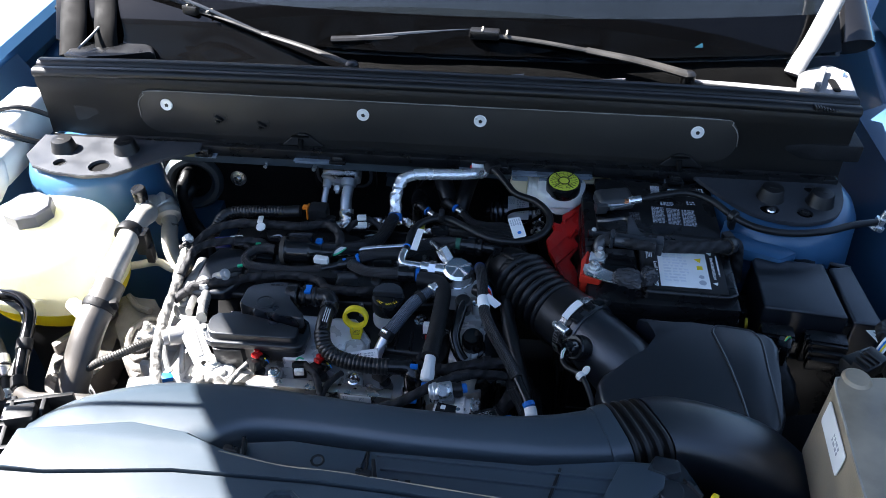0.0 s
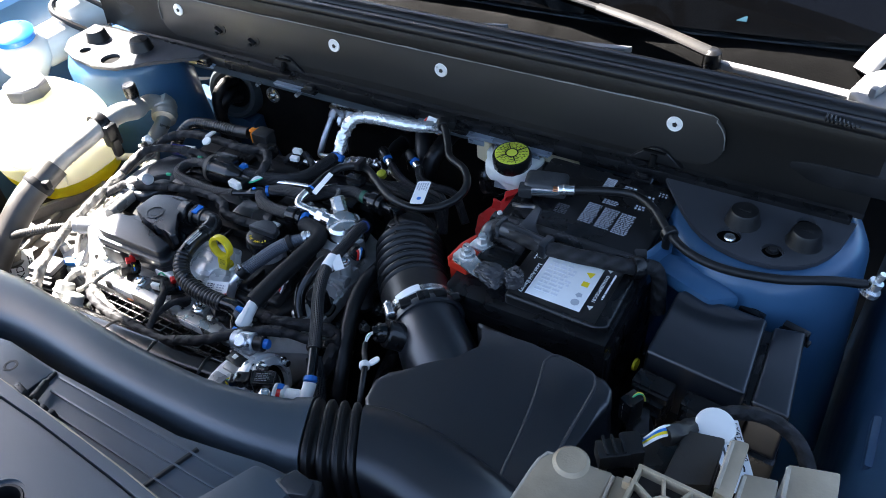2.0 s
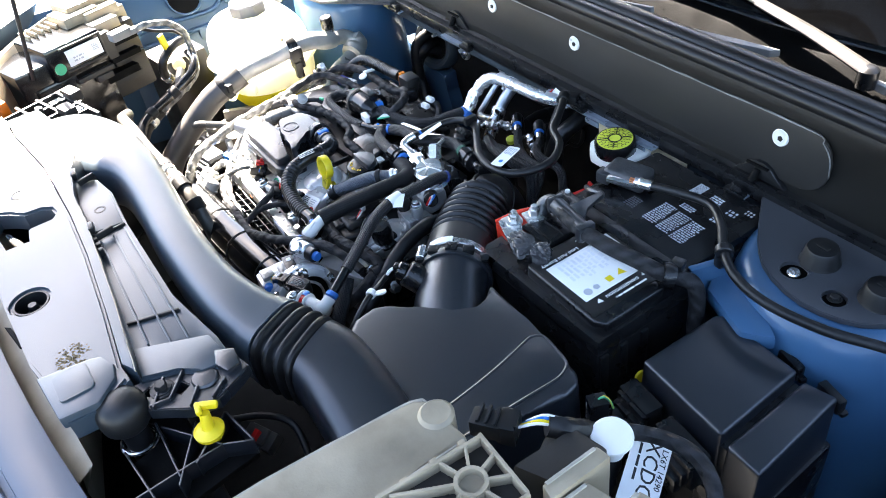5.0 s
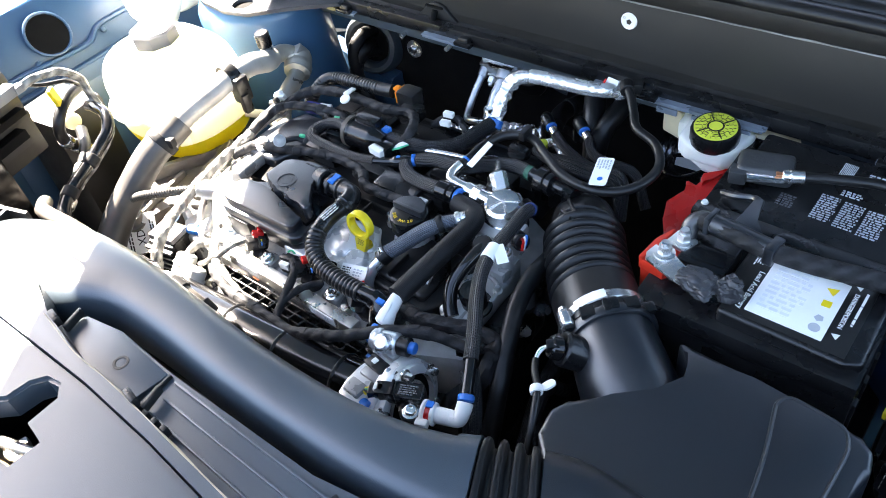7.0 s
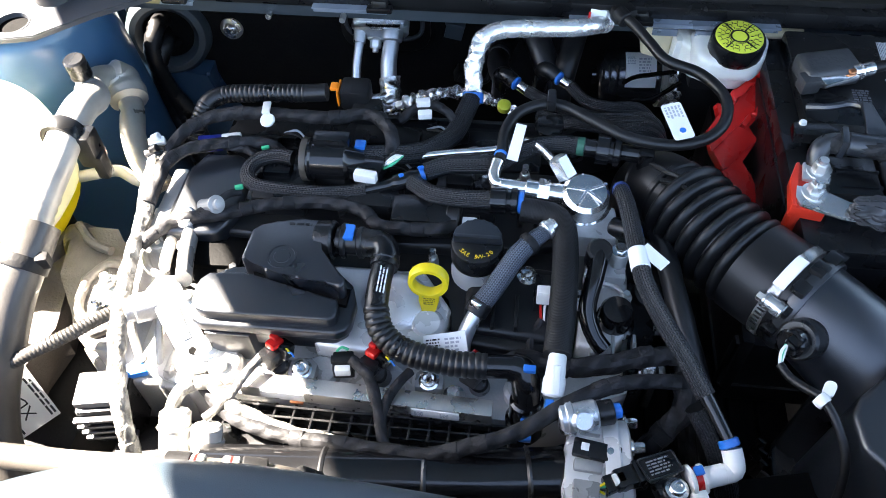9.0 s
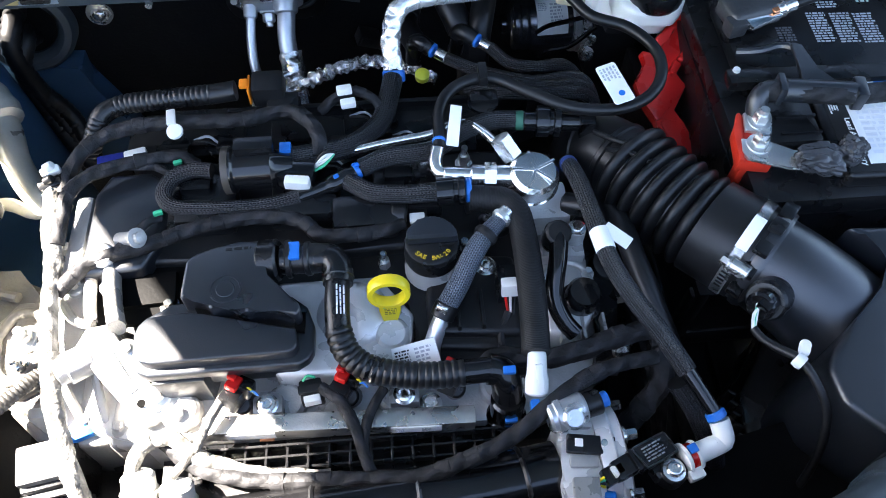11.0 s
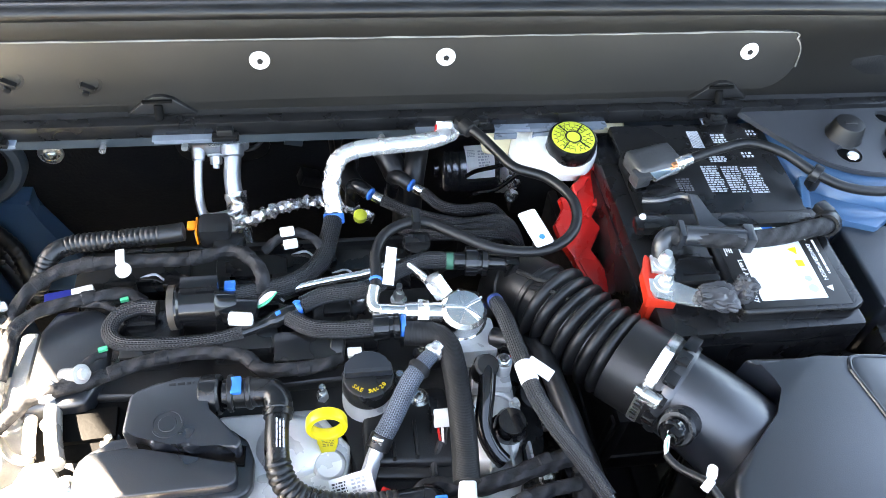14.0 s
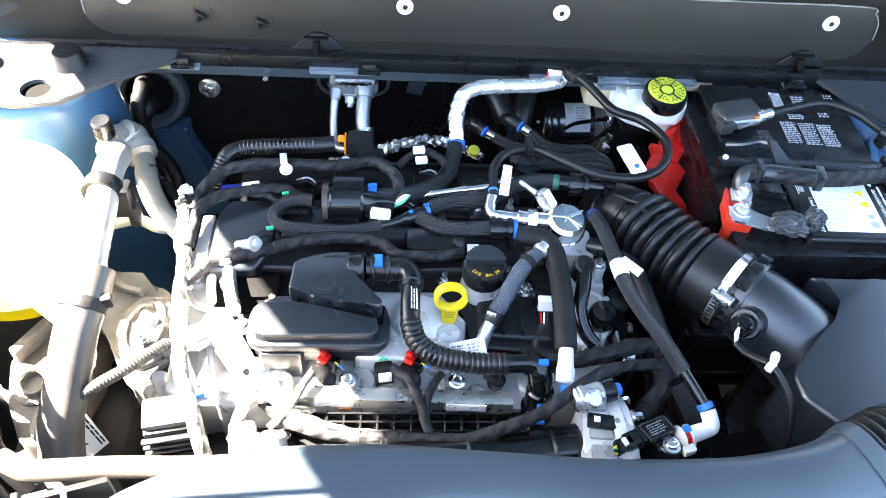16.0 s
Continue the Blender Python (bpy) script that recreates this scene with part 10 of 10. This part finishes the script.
    tg = part("tag", prism(B(), rounded(-0.026, -0.0095, 0.018, 0.0095, 0.003, 3), 0, 0.0008, 0.0002, 1, m=m), PAPER, h, "white paper tag folded round the hose")
    part("tag_print", bars(B(), m @ Matrix.Translation((-0.014, 0, 0.0009)), -0.008, -0.008, 0.008, 0.008, 5, 51), GREYINK, tg)
    lathe(bm := B(), m @ Vector((0.008, 0.001, 0.0008)), (-0.1, -0.1, 1), [(0.003, 0), (0.003, 0.0002)], 12)
    part("blue_dot", bm, BLUECLIP, tg)
    m = plane_pose((-0.131, 0.898, 0.938), (0.15, 0.98, 0.1), (-0.2, -0.3, 1))
    part("tag", prism(B(), [(-0.018, -0.005), (0.020, -0.007), (0.022, 0.003), (-0.016, 0.006)], 0, 0.0008, 0.0002, 1, m=m), PAPER, h, "white paper tag")
    bm = B()
    box(bm, (-0.100, 0.951, 0.947), (0.008, 0.020, 0.012), bev=0.002)
    box(bm, (-0.100, 0.936, 0.932), (0.026, 0.014, 0.010), bev=0.004)
    lathe(bm, (-0.100, 0.936, 0.925), (0, 0, 1), [(0.014, 0), (0.014, 0.004), (0.010, 0.006)], 20)
    part("hose_clip", bm, PLASTIC, h, "black hose clip")
    bm = B()
    cyl(bm, (-0.036, 1.074, 0.961), (-0.028, 1.062, 0.960), 0.0085, n=14, bev=0.001)
    box(bm, (-0.030, 1.080, 0.956), (0.024, 0.016, 0.014), rz=25, bev=0.003)
    part("end_fitting", bm, DARK, h)
    # braided hose down to the white elbow
    p = [(-0.035, 0.862, 0.926), (-0.033, 0.846, 0.933), (-0.030, 0.827, 0.936), (-0.025, 0.779, 0.940), (-0.020, 0.751, 0.938), (-0.007, 0.722, 0.932), (0.011, 0.692, 0.924), (0.025, 0.666, 0.916)]
    h = hose("braided_hose", p, 0.0076, BRAID, "black braided hose with a white sticker", "hose", n=14, step=0.003)
    sleeve("blue_end", p, 0.01, 0.006, 0.0080, mat("navy_band", (0.02, 0.05, 0.2), 0.5), h)
    sleeve("white_sticker", p, 0.44, 0.020, 0.0081, PAPER, h, "white sticker wrapped round")
    m = plane_pose((-0.013, 0.773, 0.944), (0.75, -0.66, 0), (0.1, -0.1, 1))
    part("sticker_flag", prism(B(), [(-0.012, -0.006), (0.012, -0.006), (0.012, 0.006), (-0.012, 0.006)], 0, 0.0008, 0.0002, 1, m=m), PAPER, h)
    p = [(0.025, 0.666, 0.916), (0.033, 0.651, 0.911), (0.0405, 0.636, 0.906)]
    tube(bm := B(), p, 0.0058, 14, 0.003)
    part("smooth_end", bm, GLOSSY, h)
    cyl(bm := B(), (0.0400, 0.6375, 0.9065), (0.0425, 0.6320, 0.9040), 0.0078, n=18, bev=0.001)
    part("blue_lock", bm, BLUECLIP, h, "bright blue lock ring")
    tube(bm := B(), [(0.022, 0.665, 0.900), (0.038, 0.645, 0.880), (0.052, 0.62, 0.85), (0.060, 0.60, 0.80)], 0.0095, 12, 0.004)
    part("lower_hose", bm, BRAID, h)
    # soft hose beside it, down to the gearbox side
    hose("drain_hose", [(0.004, 0.842, 0.890), (0.008, 0.802, 0.902), (0.014, 0.762, 0.900), (0.026, 0.722, 0.884), (0.040, 0.682, 0.858), (0.052, 0.640, 0.815)], 0.0098, RUBBER, "black rubber hose diving beside the gearbox", "hose", n=14, shape=lumpy(0.12, 4.0, 0.02))
    # corrugated breather hose
    p = [(-0.236, 0.768, 0.9135), (-0.237, 0.745, 0.914), (-0.236, 0.722, 0.908), (-0.228, 0.706, 0.900), (-0.208, 0.695, 0.894), (-0.172, 0.689, 0.892), (-0.141, 0.689, 0.892)]
    h = hose("breather_hose", p, 0.0106, PLASTIC, "black corrugated breather hose", "hose", n=22, step=0.0007, shape=lambda s, q: 0.95 if s < 0.042 else beaded(0.0053, 0.13)(s, q))
    part("hose_print", bars(B(), plane_pose((-0.2335, 0.748, 0.9236), (0, 1, 0), (0.3, 0, 1)), -0.016, -0.0042, 0.014, 0.0042, 3, 61, high=0.0008, fill=0.42), PAPER, h, "white print")
    bm = B()
    cyl(bm, (-0.143, 0.689, 0.892), (-0.116, 0.690, 0.893), 0.0100, n=18, bev=0.001)
    tube(bm, [(-0.122, 0.690, 0.893), (-0.112, 0.688, 0.891), (-0.108, 0.680, 0.884), (-0.107, 0.672, 0.866)], 0.0125, 18, 0.003)
    cyl(bm, (-0.107, 0.672, 0.874), (-0.107, 0.664, 0.826), 0.0140, n=22, bev=0.002)
    cyl(bm, (-0.107, 0.668, 0.850), (-0.107, 0.665, 0.832), 0.0165, n=22, bev=0.002)
    e = part("end_elbow", bm, GLOSSY, h, "glossy black elbow")
    for c in ((-0.107, 0.684, 0.902), (-0.106, 0.6575, 0.866), (-0.106, 0.6505, 0.846)):
        box(bm := B(), c, (0.010, 0.006, 0.005), bev=0.001)
        part("blue_tab", bm, BLUECLIP, e)
    # corrugated hose at the back with the orange lock
    p = [(-0.325, 0.968, 0.926), (-0.347, 0.967, 0.924), (-0.399, 0.966, 0.921), (-0.430, 0.965, 0.918), (-0.448, 0.957, 0.914), (-0.457, 0.942, 0.902), (-0.466, 0.934, 0.885)]
    h = hose("corrugated_hose", p, 0.0090, PLASTIC, "black corrugated hose with an orange lock", "hose", n=18, step=0.0008, shape=lambda s, q: 1.02 if s < 0.022 or 0.112 < s < 0.130 else beaded(0.0050, 0.13)(s, q))
    box(bm := B(), (-0.3165, 0.968, 0.934), (0.008, 0.010, 0.004), bev=0.0015)
    box(bm, (-0.312, 0.968, 0.926), (0.0022, 0.021, 0.018), bev=0.001)
    part("orange_lock", bm, ORANGE, h, "orange lock tab")
    box(bm := B(), (-0.295, 0.968, 0.926), (0.030, 0.026, 0.024), bev=0.005)
    box(bm, (-0.282, 0.955, 0.915), (0.03, 0.02, 0.02), bev=0.004)
    part("socket", bm, PLASTIC, h)
    # grey braided oil hose
    p = [(-0.099, 0.811, 0.921), (-0.114, 0.797, 0.918), (-0.126, 0.781, 0.914), (-0.140, 0.758, 0.906), (-0.150, 0.744, 0.900)]
    h = hose("turbo_oil_hose", p, 0.0078, BRAIDGREY, "dark grey braided hose with metal ends", "hose", n=16, step=0.003, shape=lambda s, q: 0.9 + 0.25 * min(1, s / 0.03))
    bm = B()
    cyl(bm, (-0.112, 0.799, 0.918), (-0.092, 0.818, 0.924), 0.0065, n=14, bev=0.001)
    cyl(bm, (-0.100, 0.810, 0.921), (-0.096, 0.814, 0.922), 0.009, n=14, bev=0.001)
    part("metal_end", bm, ZINC, h)
    ring(bm := B(), (-0.113, 0.798, 0.918), (0.7, 0.7, 0.2), 0.0088, 0.002, 20, 6, flat=2)
    part("clip_ring", bm, DARK, h)
    cyl(bm := B(), (-0.149, 0.746, 0.901), (-0.155, 0.737, 0.894), 0.0102, n=16, bev=0.001)
    part("end_band", bm, RUBBER, h, "black rubber band")
    part("band_clip", box(B(), (-0.1535, 0.7400, 0.9050), (0.010, 0.008, 0.006), rx=-30, rz=-30, bev=0.001), STEEL, h, "bright clip")
    tube(bm := B(), [(-0.154, 0.738, 0.894), (-0.160, 0.728, 0.885), (-0.164, 0.720, 0.872), (-0.164, 0.716, 0.845)], 0.0072, 14, 0.003)
    part("steel_tail", bm, TUBEALU, h)
    m = plane_pose((-0.178, 0.712, 0.882), (1, 0.16, 0.1), (-0.05, -0.55, 0.85))
    tg = part("tag", prism(B(), [(-0.019, -0.010), (0.019, -0.010), (0.018, 0.010), (-0.018, 0.009)], 0, 0.0008, 0.0002, 1, m=m), PAPER, h, "white paper tag")
    part("tag_print", bars(B(), m @ Matrix.Translation((0, 0, 0.0009)), -0.016, -0.007, -0.004, 0.006, 5, 71, ragged=0.05), INK, tg)
    part("tag_print", bars(B(), m @ Matrix.Translation((0, 0, 0.0009)), 0.0, -0.007, 0.014, 0.006, 4, 72), GREYINK, tg)
    hose("breather_pipe", [(-0.054, 0.806, 0.906), (-0.052, 0.795, 0.916), (-0.056, 0.772, 0.912), (-0.061, 0.748, 0.898), (-0.054, 0.731, 0.885), (-0.045, 0.722, 0.878)], 0.0078, GLOSSY, "glossy black bent pipe beside the cam housing", "pipe", n=14)
    bm = B()
    cyl(bm, (-0.053, 0.800, 0.896), (-0.053, 0.793, 0.924), 0.011, n=14, bev=0.002)
    solid("pipe_socket", bm, PLASTIC, "black socket at the pipe's top", "connector")
    # hoses by the brake booster: quick connectors with blue collars, wide rubber hoses behind
    for c, tail in ((Vector((-0.135, 1.060, 0.872)), ((0.040, -0.030, 0.0), (0.072, -0.048, 0.004), (0.110, -0.060, 0.0), (0.135, -0.085, -0.03))), (Vector((-0.088, 1.066, 0.877)), ((0.030, -0.030, -0.004), (0.055, -0.040, -0.002), (0.090, -0.036, -0.008), (0.118, -0.055, -0.04)))):
        d = Vector((0.80, -0.58, -0.12)).normalized()
        hh = hose("vacuum_hose", [c + d * 0.016] + [c + Vector(v) for v in tail], 0.0066, BRAID, "black braided hose below the foil pipe", "hose", n=14, step=0.004)
        part("connector", tube(B(), [c - d * 0.004, c - d * 0.016 + Vector((0, 0, 0.002)), c - d * 0.024 + Vector((0, 0.004, -0.008)), c - d * 0.026 + Vector((0, 0.006, -0.036))], 0.0085, 14, 0.003), PLASTIC, hh, "black quick connector elbow")
        part("blue_collar", cyl(B(), c - d * 0.003, c + d * 0.001, 0.0078, n=18, bev=0.001), BLUECLIP, hh, "blue collar")
        part("steel_collar", cyl(B(), c + d * 0.003, c + d * 0.020, 0.0062, n=14, bev=0.001), STEEL, hh)
    lathe(bm := B(), (-0.148, 1.056, 0.838), (0.05, -0.2, 1), [(0.0078, 0), (0.0078, 0.007), (0.0062, 0.008)], 20)
    solid("yellow_plug", bm, LIME, "yellow ring under the foil pipe", "plug")
    for p, r in (([(-0.118, 1.232, 0.872), (-0.122, 1.190, 0.880), (-0.118, 1.150, 0.876), (-0.104, 1.118, 0.858), (-0.092, 1.098, 0.830), (-0.09, 1.09, 0.78)], 0.0155), ([(-0.060, 1.228, 0.880), (-0.066, 1.170, 0.884), (-0.074, 1.130, 0.874), (-0.082, 1.100, 0.852), (-0.085, 1.085, 0.81)], 0.0135), ([(-0.150, 1.09, 0.85), (-0.160, 1.13, 0.845), (-0.15, 1.18, 0.84), (-0.14, 1.23, 0.845)], 0.013)):
        wide = hose("heater_hose", p, r, RUBBER, "wide black rubber hose from the firewall", "hose", n=18)
        c, d = along(p, 0.38)
        part("spring_clamp", ring(B(), c, d, r * 1.03, 0.0016, 24, 6, flat=3.0), DARK, wide)
    for k in range(3):
        hose("flow_hose", [(-0.11 + 0.012 * k, 0.985 - 0.004 * k, 0.895), (-0.075, 0.968 + 0.008 * k, 0.902 - 0.004 * k), (-0.03, 0.962 + 0.014 * k, 0.905 - 0.006 * k), (0.008, 0.968 + 0.010 * k, 0.892), (0.025, 0.955, 0.86)], 0.0065, BRAID, "thin black braided hose bending to the booster", "hose", n=10)


def wound(amount, seed):
    """Overlapping turns of tape round an uneven bundle."""
    base = lumpy(amount * 0.8, seed, 0.018)
    return lambda s, q: base(s, q) * (0.955 + 0.09 * ((s / 0.021 + q / (2 * math.pi) + 0.3 * math.sin(s * 90 + seed)) % 1.0))


def looms():
    def loom(p, r, label="black tape-wound wiring loom", seed=0.0, ml=TAPE, amount=0.22):
        ob = hose("wiring_loom", p, r * 0.72, ml, label, "wiring", n=14, step=0.003, shape=wound(amount, seed), group="wiring looms")
        _, total = smooth_line(p, 0.004)
        k = max(1, int(total / 0.06))
        for q in range(k):
            fr = (q + 0.5) / k + 0.06 * math.sin(seed + 3 * q)
            c, d = along(p, fr)
            part("tape_band", lathe(B(), c - d * 0.006, d, [(r * 0.70, 0), (r * 0.785, 0.0008), (r * 0.765, 0.0112), (r * 0.69, 0.012)], 16, wobble=lambda q, hh: 1 + 0.05 * math.sin(2 * q + seed) + 0.03 * math.sin(5 * q)), ml, ob)
        return ob
    j = loom([(-0.478, 0.885, 0.895), (-0.468, 0.915, 0.905), (-0.442, 0.937, 0.911), (-0.404, 0.943, 0.915), (-0.359, 0.942, 0.916), (-0.314, 0.941, 0.917), (-0.281, 0.947, 0.919), (-0.262, 0.934, 0.921), (-0.250, 0.911, 0.920), (-0.252, 0.895, 0.914)], 0.0092, "tape-wound loom along the back of the cover", 1.0)
    lathe(bm := B(), (-0.377, 0.926, 0.922), (0, -0.4, 1), [(0.0068, 0), (0.0075, 0.001), (0.0068, 0.003), (0.003, 0.0035)], 22)
    box(bm, (-0.381, 0.940, 0.926), (0.008, 0.020, 0.003), rz=10, rx=-10, bev=0.001)
    part("white_clip", bm, WHITE, j, "white push clip")
    loom([(-0.472, 0.790, 0.885), (-0.455, 0.803, 0.894), (-0.439, 0.811, 0.900), (-0.399, 0.820, 0.902), (-0.351, 0.836, 0.903), (-0.300, 0.841, 0.903), (-0.268, 0.834, 0.903), (-0.247, 0.818, 0.903), (-0.200, 0.818, 0.903), (-0.180, 0.826, 0.903)], 0.0088, "tape-wound loom across the cover", 4.0)
    loom([(-0.425, 0.814, 0.902), (-0.408, 0.828, 0.906), (-0.396, 0.842, 0.906), (-0.388, 0.848, 0.902)], 0.0050, "short taped branch with a green wire end", 6.0)
    loom([(-0.474, 0.830, 0.898), (-0.471, 0.850, 0.904), (-0.468, 0.873, 0.908), (-0.452, 0.892, 0.910), (-0.414, 0.906, 0.908), (-0.378, 0.912, 0.904), (-0.360, 0.905, 0.898)], 0.0085, "tape-wound loom on the corner of the engine", 8.0, amount=0.3)
    loom([(-0.420, 0.904, 0.905), (-0.395, 0.902, 0.903), (-0.380, 0.892, 0.898), (-0.376, 0.882, 0.892)], 0.0052, "thin taped branch on the cover", 10.0)
    bm = B()
    prism(bm, [(-0.452, 0.800), (-0.400, 0.802), (-0.388, 0.830), (-0.384, 0.857), (-0.392, 0.895), (-0.405, 0.904), (-0.439, 0.903), (-0.450, 0.882)], 0.862, 0.896, 0.006, 3)
    sol = solid("cam_cover_end", bm, SATIN, "satin black plastic solenoid cover on the engine corner", "cover")
    for x, y in ((-0.405, 0.822),):
        part("knob", lathe(B(), (x, y, 0.912), (0.75, -0.35, 0.55), [(0.0060, -0.02), (0.0060, 0.004), (0.0085, 0.005), (0.0085, 0.007), (0.005, 0.008), (0.005, 0.013), (0.003, 0.014)], 18), ALU, sol, "pale round knob")
    part("ridge", box(B(), (-0.428, 0.855, 0.892), (0.008, 0.07, 0.006), rz=-12, bev=0.002), SATIN, sol)
    part("blue_plug", box(B(), (-0.440, 0.917, 0.894), (0.024, 0.012, 0.014), rz=10, bev=0.002), mat("navy_plug", (0.01, 0.02, 0.18), 0.4), sol, "navy blue plug")
    part("white_plug", box(B(), (-0.418, 0.921, 0.898), (0.020, 0.010, 0.010), rz=14, bev=0.002), WHITE, sol, "white plug")
    part("end_plate", prism(B(), [(-0.470, 0.80), (-0.455, 0.80), (-0.453, 0.885), (-0.468, 0.885)], 0.86, 0.890, 0.004), ALU, sol, "bright cast end plate")
    loom([(-0.25, 0.955, 0.905), (-0.235, 0.962, 0.915), (-0.215, 0.966, 0.918), (-0.196, 0.955, 0.912), (-0.19, 0.935, 0.895)], 0.0065, "thin taped branch with white plug", 12.0)
    for c in ((-0.226, 0.962, 0.925), (-0.223, 0.950, 0.920)):
        box(bm := B(), c, (0.014, 0.008, 0.007), rz=8, bev=0.0015)
        solid("white_plug", bm, WHITE, "small white plug lying on the loom", "plug", "white plugs")
    # loom at the left, its tape paler to carry the sunlight
    h = loom([(-0.490, 0.912, 0.892), (-0.486, 0.880, 0.896), (-0.483, 0.858, 0.896), (-0.477, 0.820, 0.892), (-0.475, 0.787, 0.890), (-0.471, 0.752, 0.888), (-0.464, 0.713, 0.886), (-0.456, 0.680, 0.882), (-0.442, 0.646, 0.880), (-0.432, 0.620, 0.868), (-0.424, 0.600, 0.84)], 0.010, "tape-wound loom with the sunlight painted pale", 15.0, WHITETAPE, 0.3)
    loom([(-0.484, 0.900, 0.885), (-0.488, 0.872, 0.888), (-0.486, 0.842, 0.888), (-0.474, 0.815, 0.888)], 0.009, "short tape-wound loom with the sunlight painted pale", 16.0, WHITETAPE, 0.4)
    for c, ml, w in (((-0.4865, 0.901, 0.908), WHITE, 0.016), ((-0.4880, 0.8925, 0.900), PLASTIC, 0.020), ((-0.4885, 0.885, 0.893), WHITE, 0.014)):
        box(bm := B(), c, (w, 0.007, 0.011), rz=22, rx=25, bev=0.0015)
        cyl(bm, Vector(c) + Vector((-0.004, 0, 0.004)), Vector(c) + Vector((0.004, 0.001, 0.008)), 0.004, n=12, bev=0.001)
        solid("loom_plug", bm, ml, "white plug at the end of the sunlit loom" if ml is WHITE else "black plug at the end of the sunlit loom", "plug", "loom plugs")
    for c, ml in (((-0.377, 0.904, 0.906), GREEN), ((-0.388, 0.848, 0.909), GREEN)):
        box(bm := B(), c, (0.008, 0.004, 0.004), rz=15, bev=0.001)
        solid("wire_end", bm, ml, "small coloured plug end on the loom", "plug")
    # front loom over the manifold
    f = loom([(0.012, 0.690, 0.890), (-0.017, 0.684, 0.898), (-0.048, 0.673, 0.903), (-0.080, 0.654, 0.903), (-0.108, 0.635, 0.898), (-0.140, 0.623, 0.890), (-0.182, 0.615, 0.878), (-0.223, 0.618, 0.872), (-0.265, 0.622, 0.868), (-0.307, 0.626, 0.864), (-0.35, 0.64, 0.862), (-0.38, 0.665, 0.860)], 0.0085, "tape-wound loom sweeping over the manifold", 20.0)
    loom([(0.02, 0.70, 0.885), (0.018, 0.715, 0.885), (-0.01, 0.712, 0.890), (-0.04, 0.704, 0.888), (-0.075, 0.70, 0.882), (-0.11, 0.703, 0.884), (-0.125, 0.695, 0.882)], 0.011, "lumpy taped loom behind the throttle", 21.0, amount=0.4)
    loom([(0.022, 0.705, 0.88), (0.020, 0.68, 0.865), (0.0, 0.66, 0.84), (-0.02, 0.65, 0.80)], 0.013, "loom diving beside the throttle", 22.0, amount=0.35)
    loom([(-0.254, 0.690, 0.882), (-0.238, 0.676, 0.882), (-0.228, 0.655, 0.880), (-0.221, 0.632, 0.872), (-0.215, 0.618, 0.868)], 0.0065, "flat taped branch over the rail", 23.0)
    loom([(-0.205, 0.688, 0.874), (-0.216, 0.668, 0.878), (-0.222, 0.645, 0.876), (-0.218, 0.622, 0.868)], 0.0055, "taped branch over the rail", 24.0)
    # two branches in the pale tape, sunlight in the colour
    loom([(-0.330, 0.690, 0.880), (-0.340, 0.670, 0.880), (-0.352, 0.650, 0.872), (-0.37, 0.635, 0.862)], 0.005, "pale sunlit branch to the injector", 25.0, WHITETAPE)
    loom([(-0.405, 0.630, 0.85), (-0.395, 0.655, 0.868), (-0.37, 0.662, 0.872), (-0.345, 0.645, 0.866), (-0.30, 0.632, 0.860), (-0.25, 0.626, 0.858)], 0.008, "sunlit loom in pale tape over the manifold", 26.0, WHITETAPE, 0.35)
    for c, rz in (((-0.395, 0.628, 0.855), 10), ((-0.365, 0.618, 0.855), -15)):
        bm = B()
        cyl(bm, Vector(c) - Vector((0, 0.02, 0.02)), Vector(c) + Vector((0, 0.01, 0.01)), 0.013, n=16, bev=0.002)
        ring(bm, Vector(c), (0, 0.7, 0.6), 0.013, 0.002, 18, 6)
        solid("sunlit_fitting", bm, mat("pale_fitting", (0.4, 0.4, 0.38), 0.4), "pale plastic fitting in the sun", "fitting")
    # flow sensor lead
    m = hose("sensor_lead", [(0.080, 0.693, 0.926), (0.085, 0.683, 0.926), (0.094, 0.672, 0.930), (0.102, 0.662, 0.935), (0.110, 0.645, 0.932), (0.118, 0.622, 0.915), (0.118, 0.60, 0.87), (0.11, 0.58, 0.80)], 0.0034, RUBBER, "thin black lead over the air box edge", "cable", n=10)
    prism(bm := B(), rounded(-0.0060, -0.0042, 0.0075, 0.0042, 0.0040, 5), 0, 0.0022, 0.0006, m=plane_pose((0.1085, 0.6690, 0.9345), (0.45, 0.88, 0.12), (-0.25, 0.0, 1)))
    ring(bm, (0.1020, 0.6605, 0.9345), (0.6, -0.75, 0), 0.0046, 0.0016, 18, 6, flat=2.6)
    part("white_clip", bm, WHITE, m, "white push clip")
    # dark tangle in the depths beside the box
    for k in range(5):
        hose("lower_cable", [(0.02 + 0.012 * k, 0.86 - 0.03 * k, 0.72), (0.035 + 0.01 * k, 0.80 - 0.03 * k, 0.78 + 0.01 * (k % 3)), (0.045 + 0.008 * k, 0.73 - 0.02 * k, 0.77), (0.06, 0.66 - 0.01 * k, 0.70)], 0.008, TAPE, "dark cable low beside the air box", "cable", n=8, step=0.01)


hoses()
looms()
